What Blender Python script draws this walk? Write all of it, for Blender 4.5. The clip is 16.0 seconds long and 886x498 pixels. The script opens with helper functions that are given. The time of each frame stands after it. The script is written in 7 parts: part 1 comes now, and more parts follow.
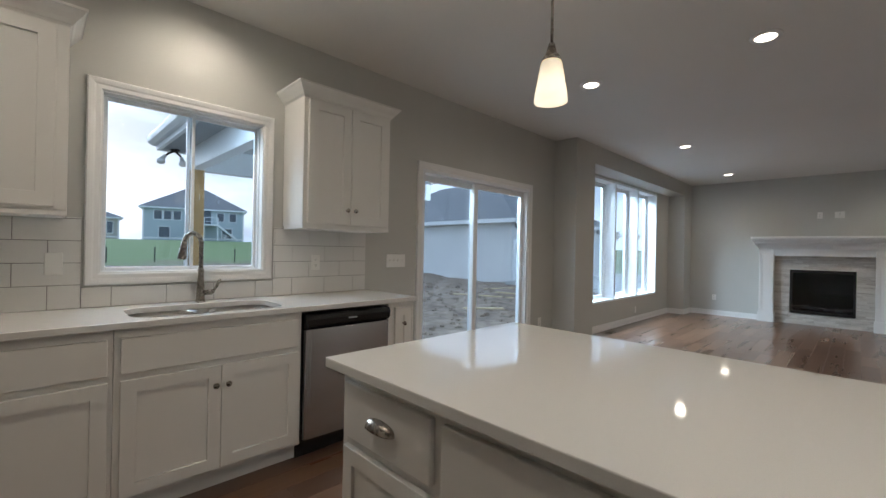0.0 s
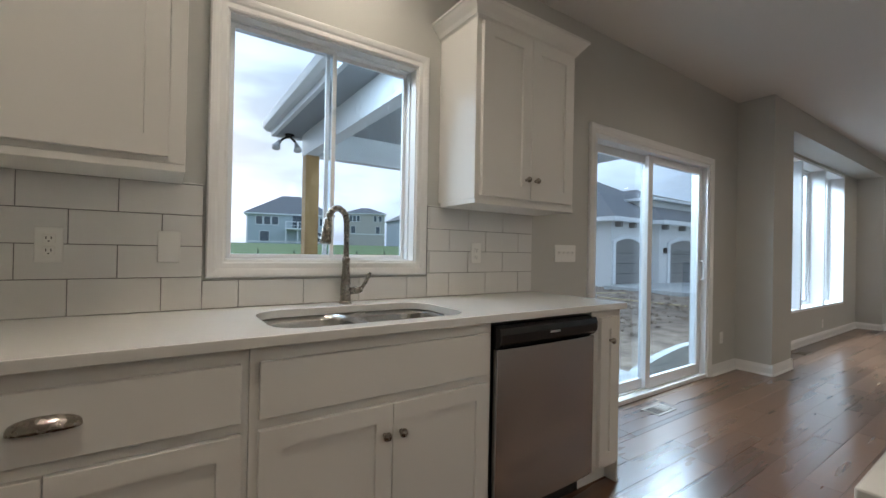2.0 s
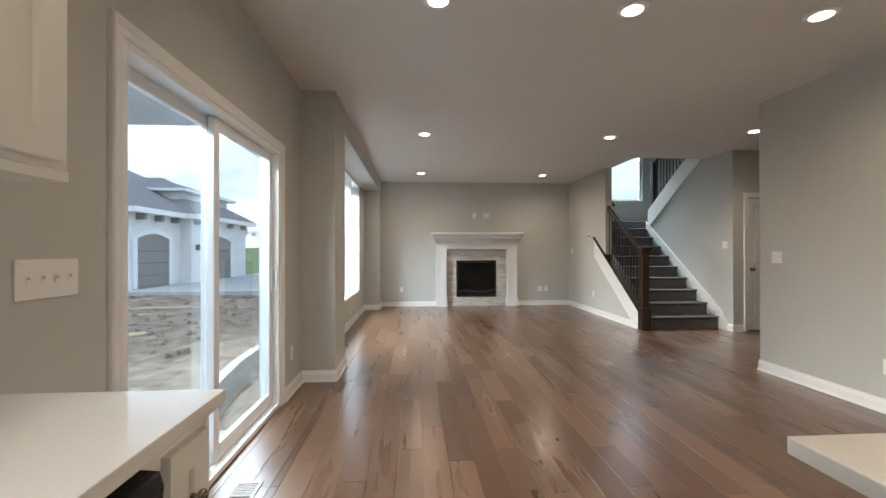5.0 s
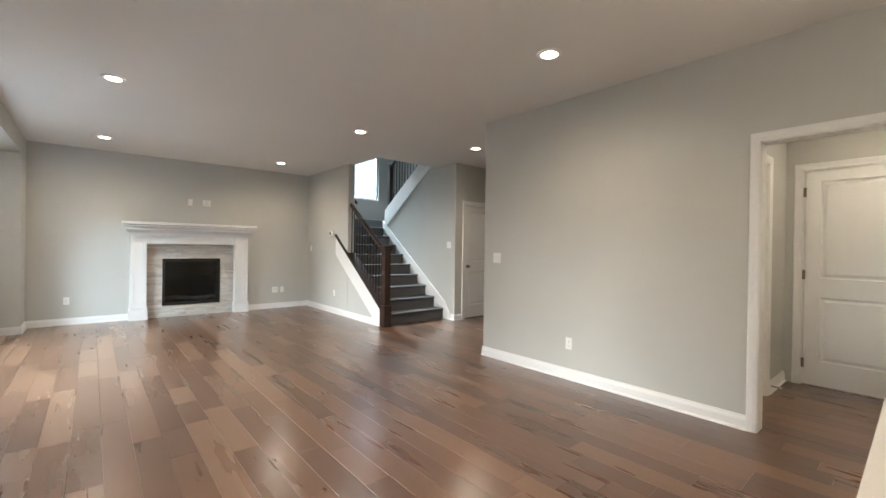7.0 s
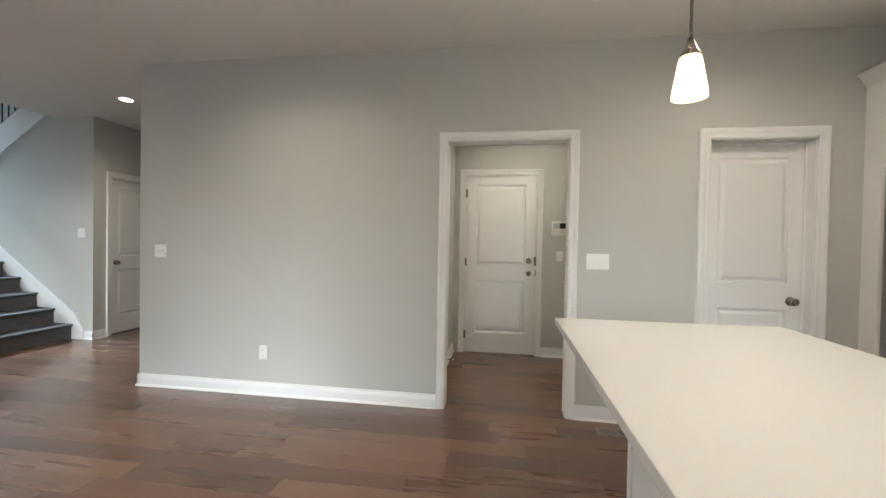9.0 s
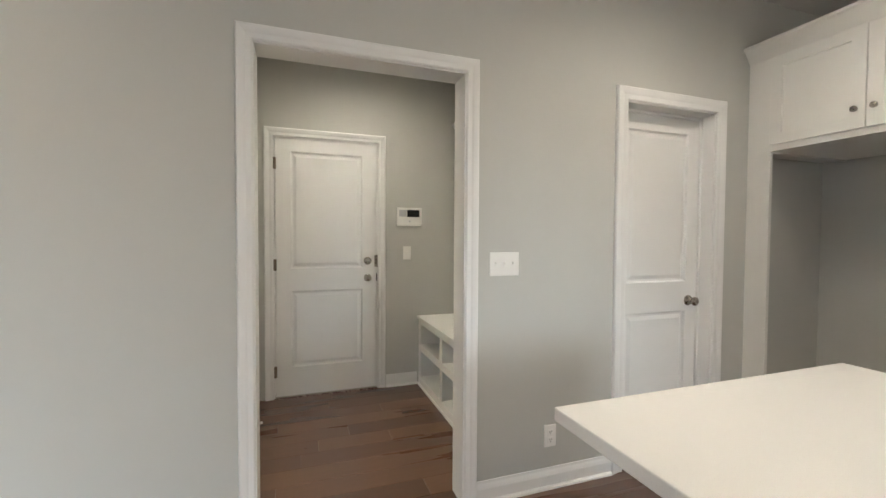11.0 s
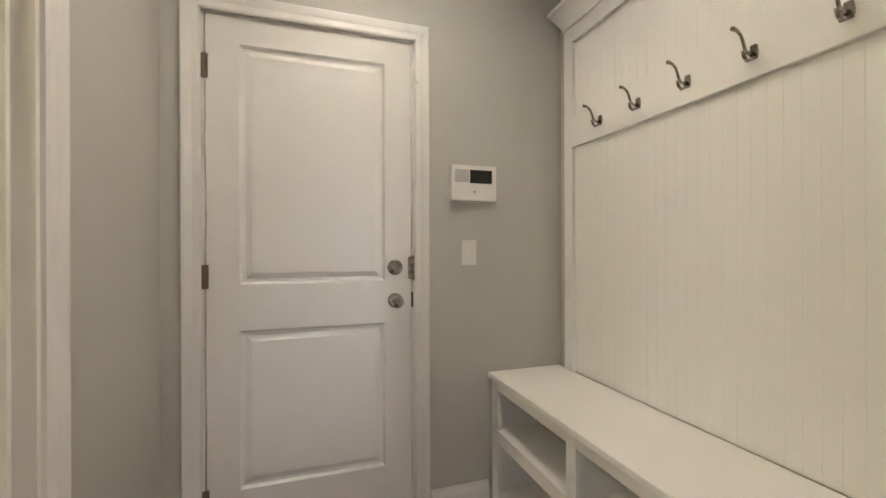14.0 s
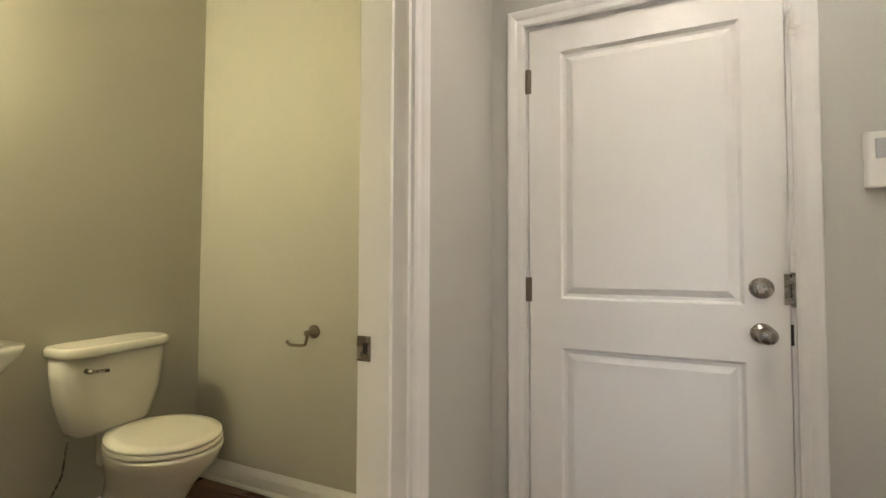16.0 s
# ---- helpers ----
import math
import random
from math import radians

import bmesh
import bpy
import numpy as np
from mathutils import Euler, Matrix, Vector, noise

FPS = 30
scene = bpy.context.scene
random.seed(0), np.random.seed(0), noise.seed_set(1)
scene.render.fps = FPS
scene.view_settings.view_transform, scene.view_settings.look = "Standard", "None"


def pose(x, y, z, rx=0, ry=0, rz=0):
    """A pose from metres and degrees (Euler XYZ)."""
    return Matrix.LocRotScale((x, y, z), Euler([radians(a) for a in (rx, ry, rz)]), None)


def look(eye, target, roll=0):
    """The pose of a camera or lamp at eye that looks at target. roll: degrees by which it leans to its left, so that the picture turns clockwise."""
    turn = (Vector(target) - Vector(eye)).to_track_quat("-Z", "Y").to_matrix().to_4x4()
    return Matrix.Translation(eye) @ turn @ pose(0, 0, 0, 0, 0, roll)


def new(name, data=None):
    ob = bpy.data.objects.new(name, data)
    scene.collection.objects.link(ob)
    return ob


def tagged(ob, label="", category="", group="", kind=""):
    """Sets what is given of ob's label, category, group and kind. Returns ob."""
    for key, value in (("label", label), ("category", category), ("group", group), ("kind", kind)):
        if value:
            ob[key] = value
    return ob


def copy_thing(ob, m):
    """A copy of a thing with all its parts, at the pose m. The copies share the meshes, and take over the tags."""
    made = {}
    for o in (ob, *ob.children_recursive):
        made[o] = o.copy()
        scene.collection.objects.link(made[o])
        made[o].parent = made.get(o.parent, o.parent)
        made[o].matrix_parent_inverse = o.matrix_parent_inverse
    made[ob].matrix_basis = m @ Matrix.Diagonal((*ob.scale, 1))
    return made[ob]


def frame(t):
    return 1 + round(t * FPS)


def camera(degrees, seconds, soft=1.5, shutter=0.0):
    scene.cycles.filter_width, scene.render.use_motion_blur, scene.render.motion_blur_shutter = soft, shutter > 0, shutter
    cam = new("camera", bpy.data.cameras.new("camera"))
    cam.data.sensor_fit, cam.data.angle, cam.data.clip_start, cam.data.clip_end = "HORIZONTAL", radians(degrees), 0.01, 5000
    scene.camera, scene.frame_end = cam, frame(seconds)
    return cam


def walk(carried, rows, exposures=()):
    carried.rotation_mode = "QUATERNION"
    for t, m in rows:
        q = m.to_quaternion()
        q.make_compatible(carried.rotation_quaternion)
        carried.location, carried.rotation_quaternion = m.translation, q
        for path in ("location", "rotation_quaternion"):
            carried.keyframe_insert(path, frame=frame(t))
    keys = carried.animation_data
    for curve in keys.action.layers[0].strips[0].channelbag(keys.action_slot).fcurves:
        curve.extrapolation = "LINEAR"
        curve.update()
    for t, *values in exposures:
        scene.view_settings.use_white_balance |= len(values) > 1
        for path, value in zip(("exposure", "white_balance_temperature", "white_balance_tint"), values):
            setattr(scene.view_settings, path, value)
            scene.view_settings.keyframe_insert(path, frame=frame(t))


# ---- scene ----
cam = camera(94.2, 16.0)
EXPOSURES = [(0.0, 0.05, 6200, 8), (2.0, 0.02, 6400, 8), (3.0, -0.08, 6800, 12), (3.5, -0.03, 7050, 16), (4.0, 0.14, 7100, 13), (6.3, 1.08, 6900, 10), (7.0, 1.1, 6800, 9),
             (8.0, 1.04, 6550, 8), (9.0, 1.0, 6300, 7), (9.7, 1.02, 6200, 6), (12.0, 1.08, 6250, 8), (13.0, 1.05, 6500, 10), (13.5, 1.0, 6600, 12), (14.5, 1.14, 6400, 10), (16.0, 1.28, 6400, 10)]
PATH = [
    (0, (0.577, 0.091, 1.267), (-0.846, 1.497, 1.269), 1.1),
    (0.5, (0.305, 0.115, 1.244), (-1.311, 1.294, 1.243), 1.3),
    (1, (0.022, 0.104, 1.196), (-1.693, 1.132, 1.204), 1.1),
    (1.5, (-0.246, 0.086, 1.168), (-1.971, 1.099, 1.176), 1.1),
    (2, (-0.5, 0.139, 1.159), (-2.155, 1.261, 1.169), 1.1),
    (2.5, (-0.739, 0.214, 1.152), (-2.218, 1.56, 1.162), 0.9),
    (3, (-0.922, 0.344, 1.149), (-2.13, 1.939, 1.155), 0.8),
    (3.5, (-1.052, 0.517, 1.18), (-1.913, 2.322, 1.18), 0.6),
    (4, (-1.186, 0.686, 1.22), (-1.69, 2.622, 1.214), 0.5),
    (4.2, (-1.202, 0.754, 1.223), (-1.58, 2.718, 1.23), 0.3),
    (6.3, (-1.324, 1.581, 1.266), (-0.392, 3.351, 1.259), 0.7),
    (6.5, (-1.319, 1.617, 1.265), (-0.278, 3.324, 1.256), 0.8),
    (7, (-1.272, 1.705, 1.277), (0.025, 3.227, 1.269), 0.8),
    (7.5, (-1.274, 1.793, 1.274), (0.264, 3.072, 1.267), 0.9),
    (8, (-1.231, 1.851, 1.292), (0.512, 2.831, 1.272), 0.9),
    (8.5, (-1.066, 1.928, 1.274), (0.828, 2.571, 1.251), 0.9),
    (9, (-0.82, 2.019, 1.278), (1.157, 2.317, 1.247), 1.0),
    (9.5, (-0.575, 2.129, 1.275), (1.425, 2.13, 1.256), 1.2),
    (9.7, (-0.448, 2.201, 1.294), (1.547, 2.065, 1.265), 1.2),
    (11.8, (1.092, 2.303, 1.275), (2.932, 1.521, 1.222), 0.1),
    (12, (1.228, 2.303, 1.269), (3.058, 1.498, 1.217), 0.2),
    (12.5, (1.572, 2.258, 1.257), (3.381, 1.408, 1.197), 0.1),
    (13, (1.868, 2.176, 1.217), (3.68, 1.331, 1.171), 0.1),
    (13.5, (2.097, 2.158, 1.183), (3.931, 1.36, 1.168), -0.1),
    (14, (2.237, 2.105, 1.165), (4.137, 1.482, 1.164), -0.2),
    (14.5, (2.314, 2.06, 1.162), (4.292, 1.765, 1.161), -0.2),
    (15, (2.361, 2.107, 1.146), (4.36, 2.14, 1.176), 0.0),
    (15.5, (2.388, 2.134, 1.154), (4.344, 2.551, 1.197), 0.1),
    (16, (2.413, 2.179, 1.161), (4.262, 2.94, 1.228), 0.2),
]
walk(cam, [(t, look(eye, target, roll)) for t, eye, target, roll in PATH], EXPOSURES)

# ---- world, sun and sky ----
world = bpy.data.worlds.new("sky")
scene.world = world
world.use_nodes = True
wn, wl = world.node_tree.nodes, world.node_tree.links
wn.clear()
w_out = wn.new("ShaderNodeOutputWorld")
w_bg = wn.new("ShaderNodeBackground")
w_sky = wn.new("ShaderNodeTexSky")
w_sky.sky_type = "NISHITA"
w_sky.sun_disc = False
w_sky.sun_elevation = radians(11.5)
w_sky.sun_rotation = radians(267)
w_sky.air_density = 1.6
w_sky.dust_density = 3.0
w_tc = wn.new("ShaderNodeTexCoord")
w_map = wn.new("ShaderNodeMapping")
w_map.inputs["Scale"].default_value = (1.6, 1.6, 5.5)
w_noise = wn.new("ShaderNodeTexNoise")
w_noise.inputs["Scale"].default_value = 1.7
w_noise.inputs["Detail"].default_value = 7
w_noise.inputs["Roughness"].default_value = 0.52
w_ramp = wn.new("ShaderNodeValToRGB")
w_ramp.color_ramp.elements[0].position = 0.36
w_ramp.color_ramp.elements[0].color = (5.6, 7.2, 9.4, 1)
w_ramp.color_ramp.elements[1].position = 0.62
w_ramp.color_ramp.elements[1].color = (10.8, 13.0, 16.0, 1)
w_mix = wn.new("ShaderNodeMix")
w_mix.data_type = "RGBA"
w_mix.inputs["Factor"].default_value = 0.88
wl.new(w_tc.outputs["Generated"], w_map.inputs["Vector"])
wl.new(w_map.outputs["Vector"], w_noise.inputs["Vector"])
wl.new(w_noise.outputs["Fac"], w_ramp.inputs["Fac"])
wl.new(w_sky.outputs["Color"], w_mix.inputs["A"])
wl.new(w_ramp.outputs["Color"], w_mix.inputs["B"])
wl.new(w_mix.outputs["Result"], w_bg.inputs["Color"])
w_bg.inputs["Strength"].default_value = 0.125
wl.new(w_bg.outputs["Background"], w_out.inputs["Surface"])

sun = new("sun", bpy.data.lights.new("sun", "SUN"))
sun.data.energy = 1.5
sun.data.angle = radians(20)
sun.data.color = (0.88, 0.95, 1.0)
sun.matrix_world = look((0, 0, 30), (20, 1, 25.9))

def sky_fill_lamp(place, size_x, size_y, power):
    """An added area lamp outside above one window opening, boosting the overcast sky's daylight."""
    o = new("sky_fill", bpy.data.lights.new("sky_fill", "AREA"))
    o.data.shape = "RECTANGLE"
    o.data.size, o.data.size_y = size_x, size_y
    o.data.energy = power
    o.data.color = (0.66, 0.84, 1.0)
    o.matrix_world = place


# added fill lamps, unseen: bay, patio door, kitchen window, stairwell window
sky_fill_lamp(look((-3.75, 7.6, 3.45), (1.2, 7.0, 0.4)), 3.4, 1.2, 760)
sky_fill_lamp(look((-2.95, 3.55, 2.36), (1.5, 3.65, 0.9)), 1.6, 0.3, 90)
sky_fill_lamp(look((-2.80, 0.55, 2.45), (-2.0, 1.45, 1.5)), 0.7, 0.3, 20)
sky_fill_lamp(look((3.4, 11.7, 5.0), (3.4, 9.4, 2.4)), 1.4, 1.0, 800)

WARM = (1.0, 0.86, 0.71)
CEIL = 2.76


# ---- materials ----
def material(name, base, rough=0.5, metal=0.0, spec=0.5):
    m = bpy.data.materials.new(name)
    m.use_nodes = True
    b = m.node_tree.nodes["Principled BSDF"]
    b.inputs["Base Color"].default_value = (*base, 1)
    b.inputs["Roughness"].default_value = rough
    b.inputs["Metallic"].default_value = metal
    b.inputs["Specular IOR Level"].default_value = spec
    return m


def node(m, kind, **values):
    n = m.node_tree.nodes.new(kind)
    for k, v in values.items():
        n.inputs[k.replace("_", " ")].default_value = v
    return n


def link(m, a, b):
    m.node_tree.links.new(a, b)


def coords(m, scale=(1, 1, 1)):
    tc = node(m, "ShaderNodeTexCoord")
    mp = node(m, "ShaderNodeMapping")
    mp.inputs["Scale"].default_value = scale
    link(m, tc.outputs["Object"], mp.inputs["Vector"])
    return mp.outputs["Vector"]


def mottle(m, base, other, scale, strength=1.0, stretch=(1, 1, 1), detail=4, lo=0.35, hi=0.65):
    """Base colour from a noise between two colours."""
    n = node(m, "ShaderNodeTexNoise", Scale=scale, Detail=detail)
    link(m, coords(m, stretch), n.inputs["Vector"])
    r = node(m, "ShaderNodeValToRGB")
    r.color_ramp.elements[0].position, r.color_ramp.elements[0].color = lo, (*base, 1)
    r.color_ramp.elements[1].position, r.color_ramp.elements[1].color = hi, (*other, 1)
    link(m, n.outputs["Fac"], r.inputs["Fac"])
    link(m, r.outputs["Color"], m.node_tree.nodes["Principled BSDF"].inputs["Base Color"])
    return r


def bump(m, scale, strength, distance=0.002, stretch=(1, 1, 1), detail=3):
    n = node(m, "ShaderNodeTexNoise", Scale=scale, Detail=detail)
    link(m, coords(m, stretch), n.inputs["Vector"])
    b = node(m, "ShaderNodeBump", Strength=strength, Distance=distance)
    link(m, n.outputs["Fac"], b.inputs["Height"])
    link(m, b.outputs["Normal"], m.node_tree.nodes["Principled BSDF"].inputs["Normal"])
    return b


def rough_noise(m, scale, lo, hi, stretch=(1, 1, 1)):
    n = node(m, "ShaderNodeTexNoise", Scale=scale, Detail=4)
    link(m, coords(m, stretch), n.inputs["Vector"])
    r = node(m, "ShaderNodeMapRange")
    r.inputs["To Min"].default_value, r.inputs["To Max"].default_value = lo, hi
    link(m, n.outputs["Fac"], r.inputs["Value"])
    link(m, r.outputs["Result"], m.node_tree.nodes["Principled BSDF"].inputs["Roughness"])


M_WALL = material("wall_paint", (0.435, 0.426, 0.388), 0.75, 0, 0.3)
mottle(M_WALL, (0.50, 0.498, 0.468), (0.52, 0.518, 0.488), 1.3)
bump(M_WALL, 260, 0.25, 0.0008)
M_BATHWALL = material("bath_wall_paint", (0.43, 0.41, 0.34), 0.7, 0, 0.3)
mottle(M_BATHWALL, (0.44, 0.425, 0.365), (0.46, 0.445, 0.385), 1.3)
bump(M_BATHWALL, 260, 0.25, 0.0008)
M_CEIL = material("ceiling_paint", (0.74, 0.72, 0.68), 0.9, 0, 0.15)
mottle(M_CEIL, (0.70, 0.68, 0.645), (0.72, 0.70, 0.665), 0.9)
bump(M_CEIL, 120, 0.3, 0.001)
M_TRIM = material("white_trim_paint", (0.78, 0.775, 0.76), 0.32, 0, 0.5)
rough_noise(M_TRIM, 6, 0.28, 0.4)
bump(M_TRIM, 90, 0.06, 0.0006)
M_CAB = material("white_cabinet_paint", (0.75, 0.735, 0.70), 0.3, 0, 0.5)
rough_noise(M_CAB, 5, 0.26, 0.36)
bump(M_CAB, 120, 0.05, 0.0005)
M_VINYL = material("white_vinyl", (0.8, 0.82, 0.84), 0.35)
rough_noise(M_VINYL, 8, 0.3, 0.42)
M_QUARTZ = material("white_quartz", (0.70, 0.68, 0.64), 0.06, 0, 0.55)
mottle(M_QUARTZ, (0.71, 0.70, 0.67), (0.64, 0.63, 0.60), 420, lo=0.55, hi=0.75)
M_TILE = material("white_glazed_tile", (0.72, 0.71, 0.69), 0.14, 0, 0.5)
rough_noise(M_TILE, 5, 0.1, 0.2)
bump(M_TILE, 9, 0.12, 0.002)
M_GROUT = material("grey_grout", (0.16, 0.155, 0.15), 0.9)
mottle(M_GROUT, (0.14, 0.135, 0.13), (0.2, 0.19, 0.18), 30)
M_STEEL = material("brushed_steel", (0.5, 0.49, 0.48), 0.3, 1.0)
rough_noise(M_STEEL, 14, 0.16, 0.3, (1, 60, 1))
bump(M_STEEL, 9, 0.08, 0.002, (1, 3, 0.4))
M_SINK = material("sink_steel", (0.55, 0.54, 0.52), 0.22, 1.0)
rough_noise(M_SINK, 12, 0.16, 0.32)
M_NICKEL = material("brushed_nickel", (0.34, 0.31, 0.275), 0.26, 1.0)
rough_noise(M_NICKEL, 60, 0.2, 0.34)
M_BLACK = material("black_plastic", (0.012, 0.012, 0.013), 0.22)
rough_noise(M_BLACK, 10, 0.16, 0.3)
M_DARKMETAL = material("black_iron", (0.02, 0.018, 0.018), 0.45, 0.6)
rough_noise(M_DARKMETAL, 30, 0.35, 0.55)
M_DARKWOOD = material("dark_stained_wood", (0.035, 0.018, 0.012), 0.42, 0, 0.35)
mottle(M_DARKWOOD, (0.045, 0.022, 0.014), (0.02, 0.011, 0.008), 9, stretch=(8, 1, 8))
bump(M_DARKWOOD, 30, 0.15, 0.0008, (10, 1, 10))
M_CARPET = material("grey_carpet", (0.11, 0.11, 0.115), 0.98, 0, 0.1)
mottle(M_CARPET, (0.085, 0.083, 0.085), (0.15, 0.147, 0.15), 160, lo=0.3, hi=0.7)
bump(M_CARPET, 420, 0.9, 0.006)
M_PLATE = material("white_plastic_plate", (0.8, 0.79, 0.76), 0.3)
M_SLOT = material("dark_slots", (0.03, 0.03, 0.03), 0.6)
M_CHINA = material("vitreous_china", (0.74, 0.72, 0.64), 0.08)
rough_noise(M_CHINA, 3, 0.06, 0.12)
M_SEAT = material("toilet_seat_plastic", (0.72, 0.69, 0.6), 0.2)
M_GREYBOX = material("grey_speaker_grille", (0.5, 0.5, 0.52), 0.6)
M_FIREBOX = material("black_firebox", (0.003, 0.003, 0.003), 0.7, 0, 0.1)
M_EMBER = material("pale_gravel", (0.05, 0.045, 0.04), 0.9)
M_SCREEN = material("dark_display", (0.01, 0.01, 0.012), 0.12)
M_HINGE = material("dark_nickel", (0.23, 0.19, 0.15), 0.35, 0.9)
M_REG = material("register_paint", (0.24, 0.21, 0.18), 0.5, 0.2)
M_BRASS = material("duct_metal", (0.2, 0.15, 0.1), 0.4, 0.9)


def glass(name, tint=(0.86, 0.90, 0.94), rough=0.0):
    m = bpy.data.materials.new(name)
    m.use_nodes = True
    nt = m.node_tree
    nt.nodes.clear()
    out = nt.nodes.new("ShaderNodeOutputMaterial")
    tr = nt.nodes.new("ShaderNodeBsdfTransparent")
    tr.inputs["Color"].default_value = (*tint, 1)
    gl = nt.nodes.new("ShaderNodeBsdfGlossy")
    gl.inputs["Roughness"].default_value = rough
    lw = nt.nodes.new("ShaderNodeLayerWeight")
    lw.inputs["Blend"].default_value = 0.5
    pw = nt.nodes.new("ShaderNodeMath")
    pw.operation = "POWER"
    pw.inputs[1].default_value = 4.0
    nt.links.new(lw.outputs["Facing"], pw.inputs[0])
    fr = nt.nodes.new("ShaderNodeMapRange")
    fr.inputs["To Min"].default_value, fr.inputs["To Max"].default_value = 0.035, 0.9
    nt.links.new(pw.outputs[0], fr.inputs["Value"])
    mix = nt.nodes.new("ShaderNodeMixShader")
    nt.links.new(fr.outputs["Result"], mix.inputs["Fac"])
    nt.links.new(tr.outputs["BSDF"], mix.inputs[1])
    nt.links.new(gl.outputs["BSDF"], mix.inputs[2])
    nt.links.new(mix.outputs["Shader"], out.inputs["Surface"])
    return m


M_GLASS = glass("window_glass")
M_DROP = material("water", (0.9, 0.95, 1.0), 0.05, 0, 0.9)


def emitter(name, colour, strength):
    m = bpy.data.materials.new(name)
    m.use_nodes = True
    nt = m.node_tree
    nt.nodes.clear()
    out = nt.nodes.new("ShaderNodeOutputMaterial")
    em = nt.nodes.new("ShaderNodeEmission")
    em.inputs["Color"].default_value = (*colour, 1)
    em.inputs["Strength"].default_value = strength
    nt.links.new(em.outputs["Emission"], out.inputs["Surface"])
    return m


M_LENS = emitter("lamp_lens", (1.0, 0.86, 0.7), 9.0)


def shade_glass():
    m = bpy.data.materials.new("frosted_lit_glass")
    m.use_nodes = True
    b = m.node_tree.nodes["Principled BSDF"]
    b.inputs["Base Color"].default_value = (0.85, 0.8, 0.72, 1)
    b.inputs["Roughness"].default_value = 0.25
    tc = node(m, "ShaderNodeTexCoord")
    sp = node(m, "ShaderNodeSeparateXYZ")
    link(m, tc.outputs["Generated"], sp.inputs["Vector"])
    r = node(m, "ShaderNodeValToRGB")
    e = r.color_ramp.elements
    e[0].position, e[0].color = 0.0, (1.0, 0.8, 0.55, 1)
    e[1].position, e[1].color = 1.0, (0.42, 0.33, 0.22, 1)
    mid = e.new(0.45)
    mid.color = (1.0, 0.82, 0.58, 1)
    link(m, sp.outputs["Z"], r.inputs["Fac"])
    link(m, r.outputs["Color"], b.inputs["Emission Color"])
    b.inputs["Emission Strength"].default_value = 1.15
    return m


M_SHADE = shade_glass()


def plank_material(name, per_object):
    """Stained hickory boards: colour by board, grain along y."""
    m = material(name, (0.15, 0.08, 0.05), 0.3)
    nt = m.node_tree
    b = nt.nodes["Principled BSDF"]
    if per_object:
        rnd = node(m, "ShaderNodeObjectInfo").outputs["Random"]
    else:
        rnd = node(m, "ShaderNodeNewGeometry").outputs["Random Per Island"]
    geo = node(m, "ShaderNodeNewGeometry")
    off = node(m, "ShaderNodeVectorMath")
    off.operation = "ADD"
    comb = node(m, "ShaderNodeCombineXYZ")
    mul = node(m, "ShaderNodeMath")
    mul.operation = "MULTIPLY"
    mul.inputs[1].default_value = 37.0
    link(m, rnd, mul.inputs[0])
    link(m, mul.outputs[0], comb.inputs["X"])
    link(m, mul.outputs[0], comb.inputs["Y"])
    link(m, geo.outputs["Position"], off.inputs[0])
    link(m, comb.outputs["Vector"], off.inputs[1])
    mp = node(m, "ShaderNodeMapping")
    mp.inputs["Scale"].default_value = (14, 1.3, 1)
    link(m, off.outputs["Vector"], mp.inputs["Vector"])
    grain = node(m, "ShaderNodeTexNoise", Scale=3.0, Detail=8, Roughness=0.62, Distortion=0.6)
    link(m, mp.outputs["Vector"], grain.inputs["Vector"])
    cloud = node(m, "ShaderNodeTexNoise", Scale=0.55, Detail=3)
    link(m, mp.outputs["Vector"], cloud.inputs["Vector"])
    ramp = node(m, "ShaderNodeValToRGB")
    e = ramp.color_ramp.elements
    e[0].position, e[0].color = 0.0, (0.046, 0.022, 0.013, 1)
    e[1].position, e[1].color = 1.0, (0.235, 0.135, 0.082, 1)
    mid = e.new(0.5)
    mid.color = (0.115, 0.058, 0.034, 1)
    add = node(m, "ShaderNodeMath")
    add.operation = "MULTIPLY_ADD"
    link(m, rnd, add.inputs[0])
    add.inputs[1].default_value = 0.46
    add2 = node(m, "ShaderNodeMath")
    add2.operation = "MULTIPLY_ADD"
    link(m, cloud.outputs["Fac"], add2.inputs[0])
    add2.inputs[1].default_value = 0.1
    add2.inputs[2].default_value = 0.23
    link(m, add2.outputs[0], add.inputs[2])
    link(m, add.outputs[0], ramp.inputs["Fac"])
    dark = node(m, "ShaderNodeMix")
    dark.data_type = "RGBA"
    dark.blend_type = "MULTIPLY"
    dark.inputs["Factor"].default_value = 0.38
    gr = node(m, "ShaderNodeValToRGB")
    gr.color_ramp.elements[0].position, gr.color_ramp.elements[0].color = 0.3, (0.82, 0.79, 0.77, 1)
    gr.color_ramp.elements[1].position, gr.color_ramp.elements[1].color = 0.62, (1.1, 1.1, 1.1, 1)
    link(m, grain.outputs["Fac"], gr.inputs["Fac"])
    link(m, ramp.outputs["Color"], dark.inputs["A"])
    link(m, gr.outputs["Color"], dark.inputs["B"])
    link(m, dark.outputs["Result"], b.inputs["Base Color"])
    rr = node(m, "ShaderNodeMapRange")
    rr.inputs["To Min"].default_value, rr.inputs["To Max"].default_value = 0.25, 0.31
    link(m, cloud.outputs["Fac"], rr.inputs["Value"])
    link(m, rr.outputs["Result"], b.inputs["Roughness"])
    wave = node(m, "ShaderNodeTexNoise", Scale=1.2, Detail=2)
    mp2 = node(m, "ShaderNodeMapping")
    mp2.inputs["Scale"].default_value = (12, 5, 1)
